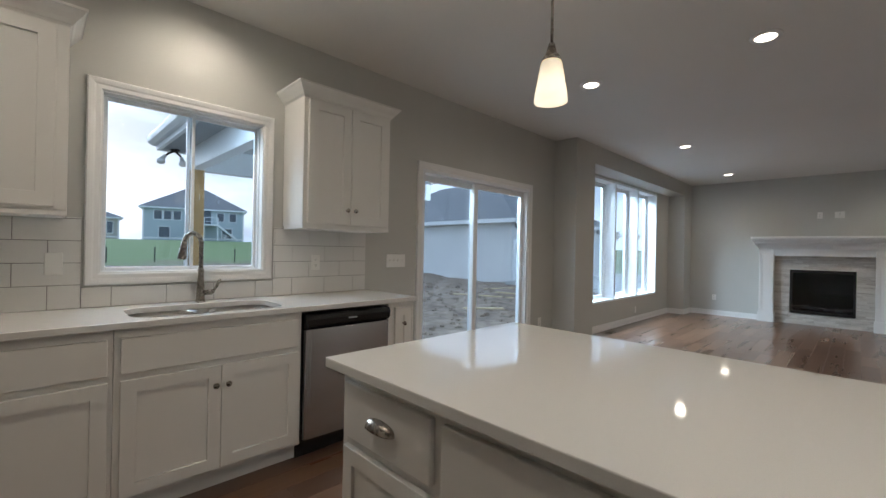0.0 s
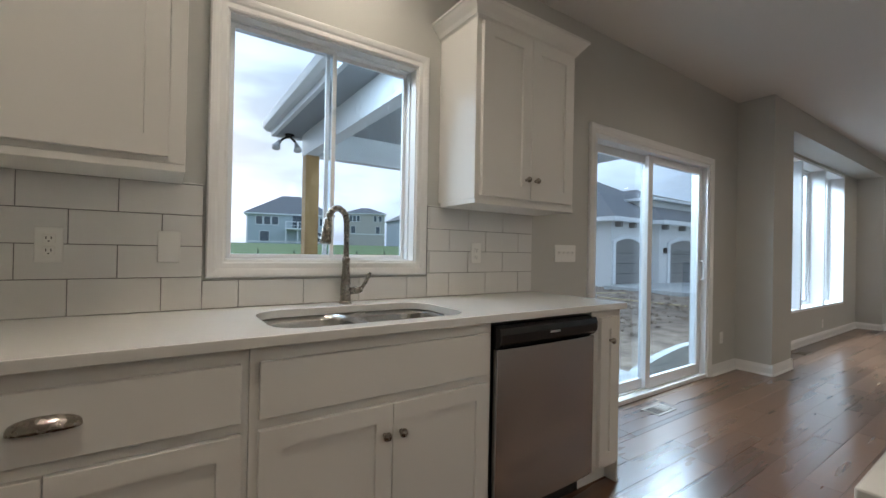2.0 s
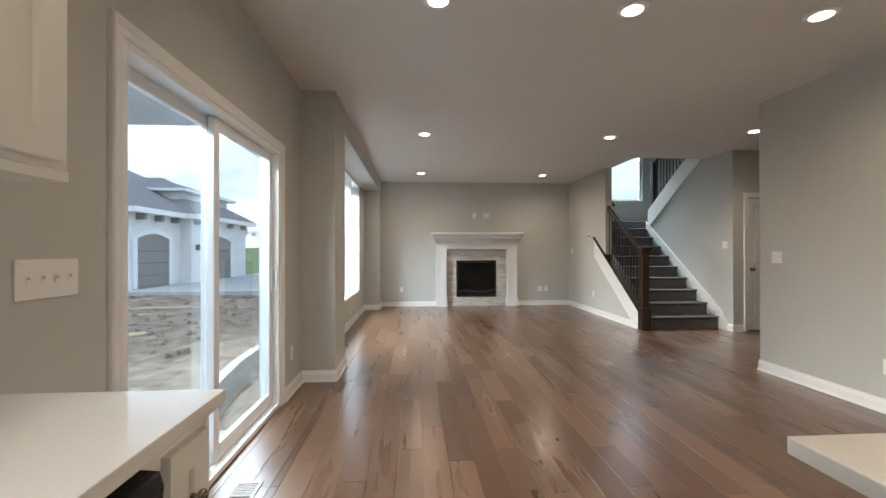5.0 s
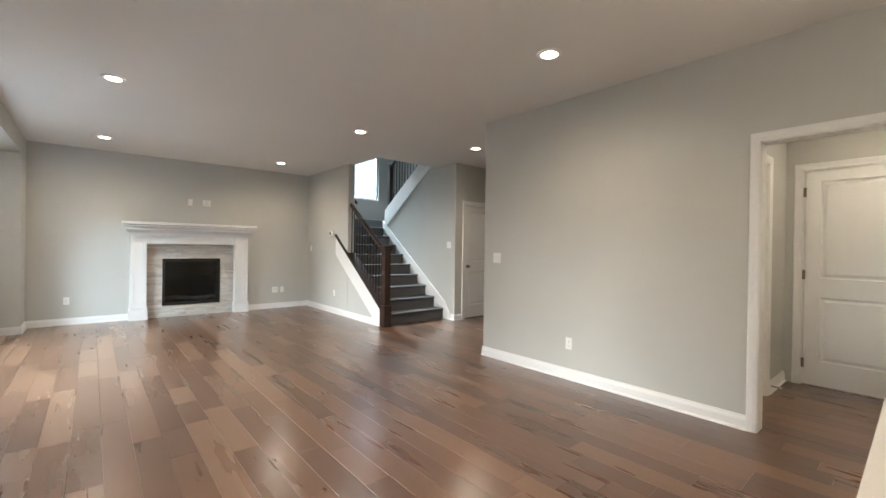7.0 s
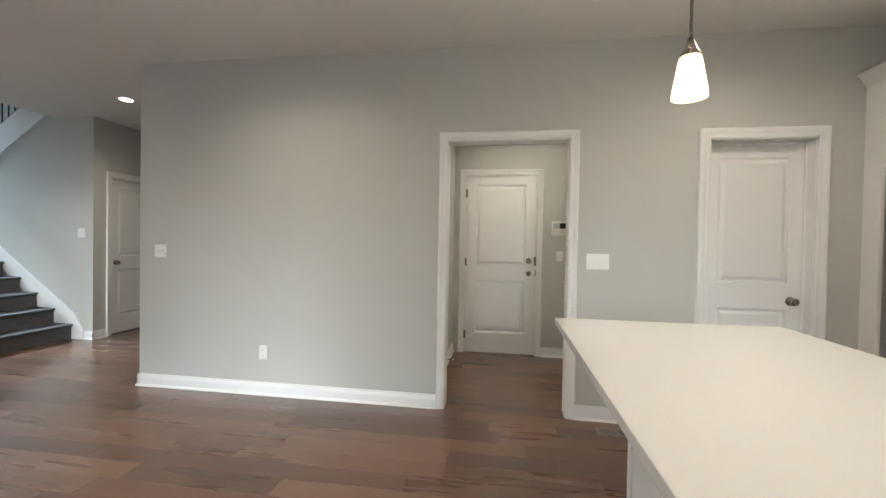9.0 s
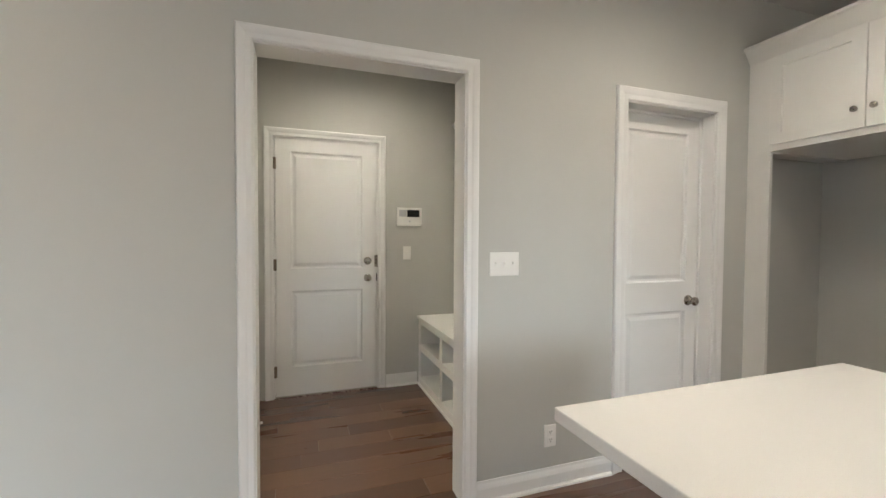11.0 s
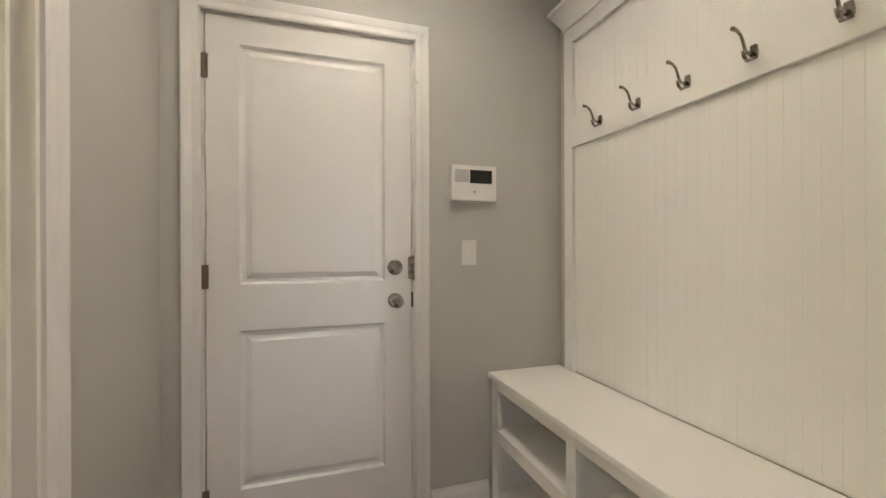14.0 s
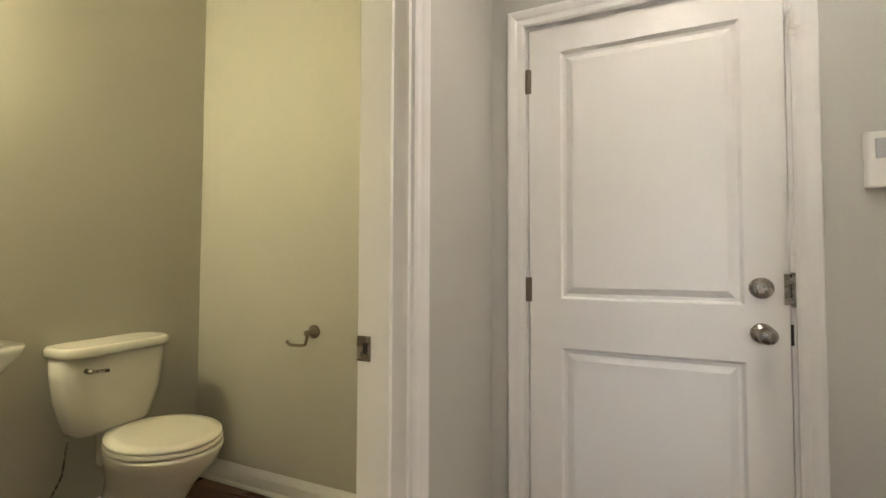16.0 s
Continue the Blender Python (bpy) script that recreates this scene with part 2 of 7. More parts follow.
    link(m, off.outputs["Vector"], mp2.inputs["Vector"])
    link(m, mp2.outputs["Vector"], wave.inputs["Vector"])
    bp = node(m, "ShaderNodeBump", Strength=0.07, Distance=0.001)
    link(m, wave.outputs["Fac"], bp.inputs["Height"])
    bp2 = node(m, "ShaderNodeBump", Strength=0.06, Distance=0.0006)
    link(m, grain.outputs["Fac"], bp2.inputs["Height"])
    link(m, bp.outputs["Normal"], bp2.inputs["Normal"])
    link(m, bp2.outputs["Normal"], b.inputs["Normal"])
    b.inputs["Coat Weight"].default_value = 0.45
    b.inputs["Coat Roughness"].default_value = 0.2
    return m


M_PLANK = plank_material("hickory_board", True)
M_PLANKS = plank_material("hickory_boards_joined", False)
M_SUBFLOOR = material("dark_floor_gap", (0.02, 0.012, 0.008), 0.7)


def stone_material():
    m = material("ledger_stone", (0.5, 0.47, 0.43), 0.8)
    r = node(m, "ShaderNodeNewGeometry").outputs["Random Per Island"]
    ramp = node(m, "ShaderNodeValToRGB")
    e = ramp.color_ramp.elements
    e[0].position, e[0].color = 0.0, (0.3, 0.26, 0.22, 1)
    e[1].position, e[1].color = 1.0, (0.68, 0.65, 0.6, 1)
    c = e.new(0.35)
    c.color = (0.52, 0.48, 0.43, 1)
    n = node(m, "ShaderNodeTexNoise", Scale=16.0, Detail=6)
    link(m, coords(m, (1, 1, 4)), n.inputs["Vector"])
    a = node(m, "ShaderNodeMath")
    a.operation = "MULTIPLY_ADD"
    link(m, r, a.inputs[0])
    a.inputs[1].default_value = 0.6
    s = node(m, "ShaderNodeMath")
    s.operation = "MULTIPLY_ADD"
    link(m, n.outputs["Fac"], s.inputs[0])
    s.inputs[1].default_value, s.inputs[2].default_value = 0.8, -0.15
    link(m, s.outputs[0], a.inputs[2])
    link(m, a.outputs[0], ramp.inputs["Fac"])
    link(m, ramp.outputs["Color"], m.node_tree.nodes["Principled BSDF"].inputs["Base Color"])
    bump(m, 25, 0.6, 0.006, (1, 1, 4), 5)
    return m


M_STONE = stone_material()

# outdoors
M_STUCCO = material("white_stucco", (0.68, 0.68, 0.67), 0.9)
mottle(M_STUCCO, (0.66, 0.66, 0.65), (0.71, 0.71, 0.7), 0.6)
bump(M_STUCCO, 25, 0.4, 0.01)
M_FASCIA = material("white_fascia", (0.75, 0.76, 0.77), 0.45)
M_SOFFIT = material("grey_soffit", (0.33, 0.35, 0.37), 0.7)
bump(M_SOFFIT, 8, 0.2, 0.004, (1, 20, 1))
M_SHINGLE = material("grey_shingle", (0.075, 0.08, 0.09), 0.9)
mottle(M_SHINGLE, (0.15, 0.155, 0.165), (0.23, 0.235, 0.245), 3.5, stretch=(1, 1, 5))
M_GARAGE = material("taupe_garage_door", (0.2, 0.19, 0.18), 0.5)
bump(M_GARAGE, 5, 0.1, 0.003)
M_SIDING_A = material("grey_blue_siding", (0.4, 0.46, 0.49), 0.7)
M_SIDING_B = material("tan_siding", (0.42, 0.40, 0.36), 0.7)
M_SIDING_C = material("slate_blue_siding", (0.2, 0.27, 0.33), 0.7)
for m_ in (M_SIDING_A, M_SIDING_B, M_SIDING_C):
    bump(m_, 1.2, 0.5, 0.02, (0.2, 0.2, 40))
M_FARGLASS = material("far_window_glass", (0.05, 0.07, 0.09), 0.08)
M_PINE = material("pine_post", (0.42, 0.25, 0.1), 0.7)
mottle(M_PINE, (0.5, 0.31, 0.13), (0.33, 0.18, 0.07), 4, stretch=(6, 6, 0.6))
M_CONCRETE = material("concrete", (0.42, 0.43, 0.42), 0.85)
mottle(M_CONCRETE, (0.38, 0.39, 0.38), (0.47, 0.48, 0.47), 2.0)
bump(M_CONCRETE, 60, 0.3, 0.002)
M_LEAF = material("bare_tree_foliage", (0.09, 0.1, 0.06), 0.9)
mottle(M_LEAF, (0.08, 0.085, 0.06), (0.13, 0.14, 0.09), 2)
M_BARK = material("grey_bark", (0.1, 0.085, 0.07), 0.95)
M_LUMBER = material("scrap_lumber", (0.5, 0.4, 0.24), 0.8)


def ground_material():
    m = material("earth_and_grass", (0.2, 0.15, 0.1), 0.95)
    geo = node(m, "ShaderNodeNewGeometry")
    n = node(m, "ShaderNodeTexNoise", Scale=0.12, Detail=6)
    link(m, geo.outputs["Position"], n.inputs["Vector"])
    f = node(m, "ShaderNodeTexNoise", Scale=2.2, Detail=8, Roughness=0.65)
    link(m, geo.outputs["Position"], f.inputs["Vector"])
    dirt = node(m, "ShaderNodeValToRGB")
    e = dirt.color_ramp.elements
    e[0].position, e[0].color = 0.32, (0.10, 0.072, 0.052, 1)
    e[1].position, e[1].color = 0.68, (0.33, 0.26, 0.2, 1)
    link(m, f.outputs["Fac"], dirt.inputs["Fac"])
    grass = node(m, "ShaderNodeValToRGB")
    e = grass.color_ramp.elements
    e[0].position, e[0].color = 0.3, (0.13, 0.19, 0.065, 1)
    e[1].position, e[1].color = 0.7, (0.21, 0.28, 0.12, 1)
    link(m, f.outputs["Fac"], grass.inputs["Fac"])
    sp = node(m, "ShaderNodeSeparateXYZ")
    link(m, geo.outputs["Position"], sp.inputs["Vector"])
    # distance from the building site
    ln = node(m, "ShaderNodeVectorMath")
    ln.operation = "DISTANCE"
    ln.inputs[1].default_value = (-2, 6, 0)
    link(m, geo.outputs["Position"], ln.inputs[0])
    a = node(m, "ShaderNodeMath")
    a.operation = "MULTIPLY_ADD"
    link(m, n.outputs["Fac"], a.inputs[0])
    a.inputs[1].default_value = -14.0
    link(m, ln.outputs["Value"], a.inputs[2])
    mr = node(m, "ShaderNodeMapRange")
    mr.inputs["From Min"].default_value, mr.inputs["From Max"].default_value = 17.0, 20.0
    link(m, a.outputs[0], mr.inputs["Value"])
    mix = node(m, "ShaderNodeMix")
    mix.data_type = "RGBA"
    link(m, mr.outputs["Result"], mix.inputs["Factor"])
    link(m, dirt.outputs["Color"], mix.inputs["A"])
    link(m, grass.outputs["Color"], mix.inputs["B"])
    link(m, mix.outputs["Result"], m.node_tree.nodes["Principled BSDF"].inputs["Base Color"])
    b = node(m, "ShaderNodeBump", Strength=0.8, Distance=0.08)
    link(m, f.outputs["Fac"], b.inputs["Height"])
    link(m, b.outputs["Normal"], m.node_tree.nodes["Principled BSDF"].inputs["Normal"])
    return m


M_GROUND = ground_material()


# ---- building helpers ----
def box(bm, x0, x1, y0, y1, z0, z1):
    v = [bm.verts.new((x, y, z)) for z in (z0, z1) for x, y in ((x0, y0), (x1, y0), (x1, y1), (x0, y1))]
    for f in ((3, 2, 1, 0), (4, 5, 6, 7), (0, 1, 5, 4), (1, 2, 6, 5), (2, 3, 7, 6), (3, 0, 4, 7)):
        bm.faces.new([v[i] for i in f])


def boxes(*rows):
    bm = bmesh.new()
    for r in rows:
        box(bm, *r)
    return bm


def prism(bm, outline, axis, a, b):
    """A flat outline (pairs) pushed along an axis from a to b. The pairs are the other two axes in order."""
    def p(u, v, w):
        return {"x": (w, u, v), "y": (u, w, v), "z": (u, v, w)}[axis]
    lo = [bm.verts.new(p(u, v, a)) for u, v in outline]
    hi = [bm.verts.new(p(u, v, b)) for u, v in outline]
    n = len(outline)
    faces = [bm.faces.new(lo), bm.faces.new(hi)]
    for i in range(n):
        faces.append(bm.faces.new((lo[i], lo[(i + 1) % n], hi[(i + 1) % n], hi[i])))
    bmesh.ops.recalc_face_normals(bm, faces=faces)


def lathe(bm, profile, centre=(0, 0, 0), axis="z", steps=24):
    """Turns (radius, height) pairs round an axis."""
    rings = []
    for r, h in profile:
        ring = []
        for i in range(steps):
            a = 2 * math.pi * i / steps
            c, s = r * math.cos(a), r * math.sin(a)
            q = {"z": (c, s, h), "x": (h, c, s), "y": (s, h, c)}[axis]
            ring.append(bm.verts.new((centre[0] + q[0], centre[1] + q[1], centre[2] + q[2])))
        rings.append(ring)
    faces = []
    for a, b in zip(rings, rings[1:]):
        for i in range(steps):
            faces.append(bm.faces.new((a[i], a[(i + 1) % steps], b[(i + 1) % steps], b[i])))
    faces.append(bm.faces.new(list(reversed(rings[0]))))
    faces.append(bm.faces.new(rings[-1]))
    for f in faces:
        f.smooth = True
    bmesh.ops.recalc_face_normals(bm, faces=faces)


def tube(bm, path, radius, steps=12):
    """A round bar along a path; radius may be a list."""
    pts = [Vector(p) for p in path]
    radii = radius if isinstance(radius, (list, tuple)) else [radius] * len(pts)
    rings = []
    up = Vector((0, 0, 1))
    for i, p in enumerate(pts):
        d = (pts[min(i + 1, len(pts) - 1)] - pts[max(i - 1, 0)]).normalized()
        side = d.cross(up)
        if side.length < 1e-3:
            side = d.cross(Vector((1, 0, 0)))
        side.normalize()
        if rings and side.dot(last) < 0:
            side = -side
        last = side
        top = side.cross(d)
        rings.append([bm.verts.new(p + radii[i] * (math.cos(a) * side + math.sin(a) * top))
                      for a in [2 * math.pi * k / steps for k in range(steps)]])
    faces = []
    for a, b in zip(rings, rings[1:]):
        for i in range(steps):
            faces.append(bm.faces.new((a[i], a[(i + 1) % steps], b[(i + 1) % steps], b[i])))
    faces.append(bm.faces.new(list(reversed(rings[0]))))
    faces.append(bm.faces.new(rings[-1]))
    for f in faces:
        f.smooth = True
    bmesh.ops.recalc_face_normals(bm, faces=faces)


ORIGIN = {}


def thing(name, at, label="", category="", group="", kind=""):
    """An empty at the base of a thing; its parts are given in the same coordinates as at."""
    ob = new(name)
    ob.empty_display_size = 0.1
    ob.location = at
    ORIGIN[ob.name] = Vector(at)
    return tagged(ob, label, category, group, kind)


def part(name, bm, mat, parent=None, label="", bev=0.0, category="", kind="", seg=2, keep=False):
    mesh = bpy.data.meshes.new(name)
    off = ORIGIN.get(parent.name, Vector()) if parent else Vector()
    if off.length:
        for v in bm.verts:
            v.co -= off
    bm.to_mesh(mesh)
    bm.free()
    mesh.materials.append(mat)
    ob = new(name, mesh)
    if parent:
        ob.parent = parent
        ORIGIN[ob.name] = off
    if bev:
        md = ob.modifiers.new("edge", "BEVEL")
        md.width, md.segments, md.limit_method, md.angle_limit = bev, seg, "ANGLE", radians(35)
        md.harden_normals = False
    return tagged(ob, label, category, "", kind)


def whole(name, bm, mat, label="", category="", group="", bev=0.0, kind=""):
    """A top-level thing that is one mesh, its origin at the base of its middle."""
    lo = Vector([min(v.co[i] for v in bm.verts) for i in range(3)])
    hi = Vector([max(v.co[i] for v in bm.verts) for i in range(3)])
    at = Vector(((lo.x + hi.x) / 2, (lo.y + hi.y) / 2, lo.z))
    for v in bm.verts:
        v.co -= at
    ob = part(name, bm, mat, None, label, bev, category, kind)
    ob.location = at
    if group:
        ob["group"] = group
    ORIGIN[ob.name] = at
    return ob


def wall(name, axis, p0, p1, a0, a1, z0, z1, holes=(), mat=None, label="painted greige drywall"):
    """A wall of thickness p0..p1, running a0..a1 along the other axis, with holes (a, b, z0, z1)."""
    bm = bmesh.new()
    cuts = sorted({a0, a1, *[h[0] for h in holes], *[h[1] for h in holes]})
    for c0, c1 in zip(cuts, cuts[1:]):
        mid = (c0 + c1) / 2
        spans = [(z0, z1)]
        for h in holes:
            if h[0] < mid < h[1]:
                spans = [s for lo, hi in spans for s in ((lo, min(hi, h[2])), (max(lo, h[3]), hi)) if s[1] - s[0] > 1e-4]
        for lo, hi in spans:
            if axis == "y":
                box(bm, p0, p1, c0, c1, lo, hi)
            else:
                box(bm, c0, c1, p0, p1, lo, hi)
    bmesh.ops.remove_doubles(bm, verts=bm.verts, dist=1e-5)
    return part(name, bm, mat or M_WALL, None, label, kind="structure")

# ---- the house: floors, walls, ceilings ----
KX, KXO = -2.335, -2.50          # window wall, inside and outside
LX = -2.02                       # living room line of the window wall
RX, RX2 = 2.30, 2.435            # wall beside the dining space
BACK = 10.28
HALL_Y = 7.06

sub = part("floor", boxes((-2.5, 4.3, -1.3, 10.4, -0.25, -0.013), (4.3, 7.0, 5.0, 7.2, -0.25, -0.013)), M_SUBFLOOR, None,
           "dark stained hickory board floor of wide planks", kind="structure")

wall("wall_west", "y", KXO, KX, -1.2, 10.45, 0, 5.6,
     [(0.335, 1.205, 1.10, 2.10), (2.675, 4.457, 0.0, 2.035), (6.10, 9.06, 0.45, 2.47)])
wall("wall_west_pier", "y", KX, LX, 5.07, 5.60, 0, CEIL)
wall("wall_west_pier_far", "y", KX, LX, 9.79, BACK, 0, CEIL)
part("bay_soffit", boxes((KX, LX, 5.60, 9.79, 2.50, CEIL)), M_WALL, None, "painted greige dropped header over the window bay", kind="structure")
wall("wall_north", "x", BACK, BACK + 0.16, KX, 4.75, 0, 5.6, [(2.85, 3.98, 2.37, 3.95), (-0.36, 0.56, 0.20, 1.02)])
wall("wall_living_east", "y", 2.24, 2.36, 8.47, BACK, 0, 5.6)
wall("wall_south", "x", -1.2, -1.05, KX, RX2, 0, CEIL)
wall("wall_east", "y", RX, RX2, -1.2, 5.13, 0, CEIL, [(-0.055, 0.63, 0, 2.045), (1.545, 2.478, 0, 2.065)])
wall("wall_hall_south", "x", 5.0, 5.13, RX2, 7.0, 0, CEIL)
wall("wall_hall_end", "y", 6.9, 7.0, 5.13, HALL_Y, 0, CEIL)
wall("wall_hall_north", "x", HALL_Y, HALL_Y + 0.13, 3.69, 7.0, 0, CEIL, [(3.80, 4.56, 0, 2.05)])
wall("wall_closet_back", "x", 7.75, 7.85, 3.70, 4.75, 0, CEIL)
wall("wall_mud_north", "x", 2.615, 2.735, RX2, 4.06, 0, CEIL, [(2.455, 3.28, 0, 2.05)])
wall("wall_garage", "y", 3.975, 4.13, 0.80, 2.615, 0, CEIL, [(1.66, 2.49, 0, 2.079)])
# added panel and floor strip behind the closed door, blocking sky light at its gaps
part("door_gap_light_block", boxes((4.16, 4.26, 0.8, 2.75, -0.2, CEIL)), M_WALL, None, "added unseen panel behind the garage door that blocks sky light at its gaps", kind="structure")
part("door_gap_floor_block", boxes((3.99, 4.26, 0.8, 2.75, -0.2, -0.02)), M_SUBFLOOR, None, "added dark strip closing the floor behind the garage door", kind="structure")
wall("wall_mud_south", "x", 0.80, 0.925, RX2, 3.975, 0, CEIL)
wall("wall_pantry", "y", 3.2, 3.3, -1.2, 0.80, 0, CEIL)
wall("wall_bath_east", "y", 4.035, 4.25, 2.735, 4.52, 0, CEIL, mat=M_BATHWALL)
wall("wall_bath_north", "x", 4.32, 4.52, RX2, 4.035, 0, CEIL, mat=M_BATHWALL)
part("wall_bath_lining", boxes((RX2, RX2 + 0.012, 2.735, 4.32, 0, CEIL), (3.345, 4.035, 2.735, 2.747, 0, CEIL)), M_BATHWALL, None, "painted olive greige bathroom drywall", kind="structure")

# stair wall under the upper flight, cut to the slope
bm = bmesh.new()
prism(bm, [(HALL_Y, 0), (BACK, 0), (BACK, 1.66), (9.40, 1.66), (9.30, 2.0), (7.80, 3.08), (HALL_Y, 3.08)], "x", 3.57, 3.69)
part("wall_stair", bm, M_WALL, None, "painted greige wall under the upper stair flight", kind="structure")
wall("wall_stairwell_east", "y", 4.62, 4.75, 7.19, BACK, 0, 5.6)
wall("wall_stairwell_south", "x", 7.19, 7.31, 2.36, 4.62, 3.08, 5.6)
wall("wall_upstairs", "y", 2.24, 2.36, 7.19, 8.47, 3.08, 5.6)

part("ceiling", boxes((KX, 7.0, -1.2, 7.65, CEIL, 3.08), (KX, 2.36, 7.65, BACK, CEIL, 3.08)), M_CEIL, None,
     "flat greige painted ceiling", kind="structure")
part("ceiling_upper", boxes((KX, 4.75, 7.19, BACK, 5.6, 5.75)), M_CEIL, None, "flat painted stairwell ceiling", kind="structure")
part("roof_slab", boxes((-2.6, 7.1, -1.3, 7.19, 5.6, 5.9)), M_SHINGLE, None, "grey roof over the house", kind="structure")


def baseboard(name, runs):
    """runs: (axis, face, side, a, b): a board standing on the floor against a wall face; side +1 means it stands towards +."""
    bm = bmesh.new()
    for axis, face, s, a, b in runs:
        prof = [(0, 0), (0.014, 0), (0.014, 0.068), (0.010, 0.082), (0.006, 0.092), (0.004, 0.105), (0, 0.105)]
        foot = [(0.014, 0), (0.026, 0), (0.024, 0.010), (0.014, 0.018)]
        for pr in (prof, foot):
            outline = [(face + s * u, v) for u, v in pr]
            if axis == "y":
                lo = [bm.verts.new((u, a, v)) for u, v in outline]
                hi = [bm.verts.new((u, b, v)) for u, v in outline]
            else:
                lo = [bm.verts.new((a, u, v)) for u, v in outline]
                hi = [bm.verts.new((b, u, v)) for u, v in outline]
            n = len(outline)
            fs = [bm.faces.new(lo), bm.faces.new(hi)]
            for i in range(n):
                fs.append(bm.faces.new((lo[i], lo[(i + 1) % n], hi[(i + 1) % n], hi[i])))
            bmesh.ops.recalc_face_normals(bm, faces=fs)
    return part(name, bm, M_TRIM, None, "white painted moulded baseboard with shoe moulding", kind="structure")


baseboard("baseboard_west", [("y", KX, 1, 4.522, 5.07), ("x", 5.07, -1, KX, LX + 0.014), ("y", LX, 1, 5.07, 5.60),
                             ("x", 5.60, 1, KX, LX + 0.014), ("y", KX, 1, 5.60, 9.79), ("x", 9.79, -1, KX, LX + 0.014), ("y", LX, 1, 9.776, BACK)])
baseboard("baseboard_north", [("x", BACK, -1, LX, -0.80), ("x", BACK, -1, 1.0, 2.24)])
baseboard("baseboard_living_east", [("y", 2.24, -1, 7.36, BACK)])
baseboard("baseboard_east", [("y", RX, -1, 2.526, 5.144), ("y", RX, -1, 0.695, 1.497), ("y", RX, -1, -0.31, -0.12), ("x", 5.13, 1, RX - 0.014, 6.9),
                             ("y", RX, -1, -1.05, -0.36)])
baseboard("baseboard_hall", [("y", 3.57, -1, HALL_Y - 0.014, 7.40), ("x", HALL_Y, -1, 3.556, 3.73)])
baseboard("baseboard_mud", [("y", 3.975, -1, 1.32, 1.595), ("x", 2.615, -1, 3.345, 3.975)])
baseboard("baseboard_bath", [("y", 4.035, -1, 2.747, 4.32), ("x", 4.32, -1, RX2, 4.035)])


def casing_profile():
    return [(0.0, 0.0), (0.0, 0.010), (0.008, 0.014), (0.030, 0.013), (0.040, 0.017), (0.055, 0.020), (0.066, 0.020), (0.072, 0.014), (0.072, 0.0)]


def casing(bm, axis, face, s, a, b, z0, z1, four=False, w=0.072):
    """Mitred moulded casing round an opening a..b, z0..z1 on a wall face; s: the way it stands proud."""
    k = w / 0.072
    rings = []
    corners = [(a, z0, -1, 0), (a, z1, -1, 1), (b, z1, 1, 1), (b, z0, 1, 0)]
    if four:
        corners = [(a, z0, -1, -1), (a, z1, -1, 1), (b, z1, 1, 1), (b, z0, 1, -1)]
    for ca, cz, da, dz in corners:
        ring = []
        for u, h in casing_profile():
            p, q = ca + da * u * k, cz + dz * u * k
            ring.append(bm.verts.new((face + s * h, p, q) if axis == "y" else (p, face + s * h, q)))
        rings.append(ring)
    n = len(rings[0])
    fs = []
    pairs = list(zip(rings, rings[1:])) + ([(rings[-1], rings[0])] if four else [])
    for r1, r2 in pairs:
        for i in range(n):
            fs.append(bm.faces.new((r1[i], r1[(i + 1) % n], r2[(i + 1) % n], r2[i])))
    if not four:
        fs += [bm.faces.new(rings[0]), bm.faces.new(rings[-1])]
    bmesh.ops.recalc_face_normals(bm, faces=fs)


def door_leaf(w, h, t=0.035):
    """A two-panel moulded door leaf in x-z, hinge edge at x=0, faces at y = 0 and -t; panels raised in a sunk border."""
    bm = bmesh.new()
    stile, top, mid_lo, mid_hi, bot = 0.118, 0.102, 0.838, 1.018, 0.228
    k = w / 0.81
    panels = [(stile * k, w - stile * k, bot, mid_lo), (stile * k, w - stile * k, mid_hi, h - top)]
    xs = [0, stile * k, w - stile * k, w]
    zs = [0, bot, mid_lo, mid_hi, h - top, h]
    for side, sgn in ((0.0, 1), (-t, -1)):
        grid = {(i, j): bm.verts.new((x, side, z)) for i, x in enumerate(xs) for j, z in enumerate(zs)}
        for i in range(3):
            for j in range(5):
                q = [grid[i, j], grid[i + 1, j], grid[i + 1, j + 1], grid[i, j + 1]]
                if i == 1 and j in (1, 3):
                    cur = q
                    x0, x1, z0, z1 = xs[1], xs[2], zs[j], zs[j + 1]
                    for inset, dep in ((0.008, 0.013), (0.020, 0.014), (0.042, 0.004), (0.046, 0.004)):
                        nx = [bm.verts.new((x, side - sgn * dep, z)) for x, z in
                              ((x0 + inset, z0 + inset), (x1 - inset, z0 + inset), (x1 - inset, z1 - inset), (x0 + inset, z1 - inset))]
                        for a in range(4):
                            bm.faces.new((cur[a], cur[(a + 1) % 4], nx[(a + 1) % 4], nx[a]))
                        cur = nx
                    bm.faces.new(cur)
                else:
                    bm.faces.new(q)
    for x in (0, w):
        bm.faces.new([bm.verts.new(p) for p in ((x, 0, 0), (x, -t, 0), (x, -t, h), (x, 0, h))])
    for z in (0, h):
        bm.faces.new([bm.verts.new(p) for p in ((0, 0, z), (0, -t, z), (w, -t, z), (w, 0, z))])
    bmesh.ops.remove_doubles(bm, verts=bm.verts, dist=1e-5)
    bmesh.ops.recalc_face_normals(bm, faces=bm.faces)
    return bm


def to_world(bm, m):
    bmesh.ops.transform(bm, matrix=m, verts=bm.verts)
    return bm


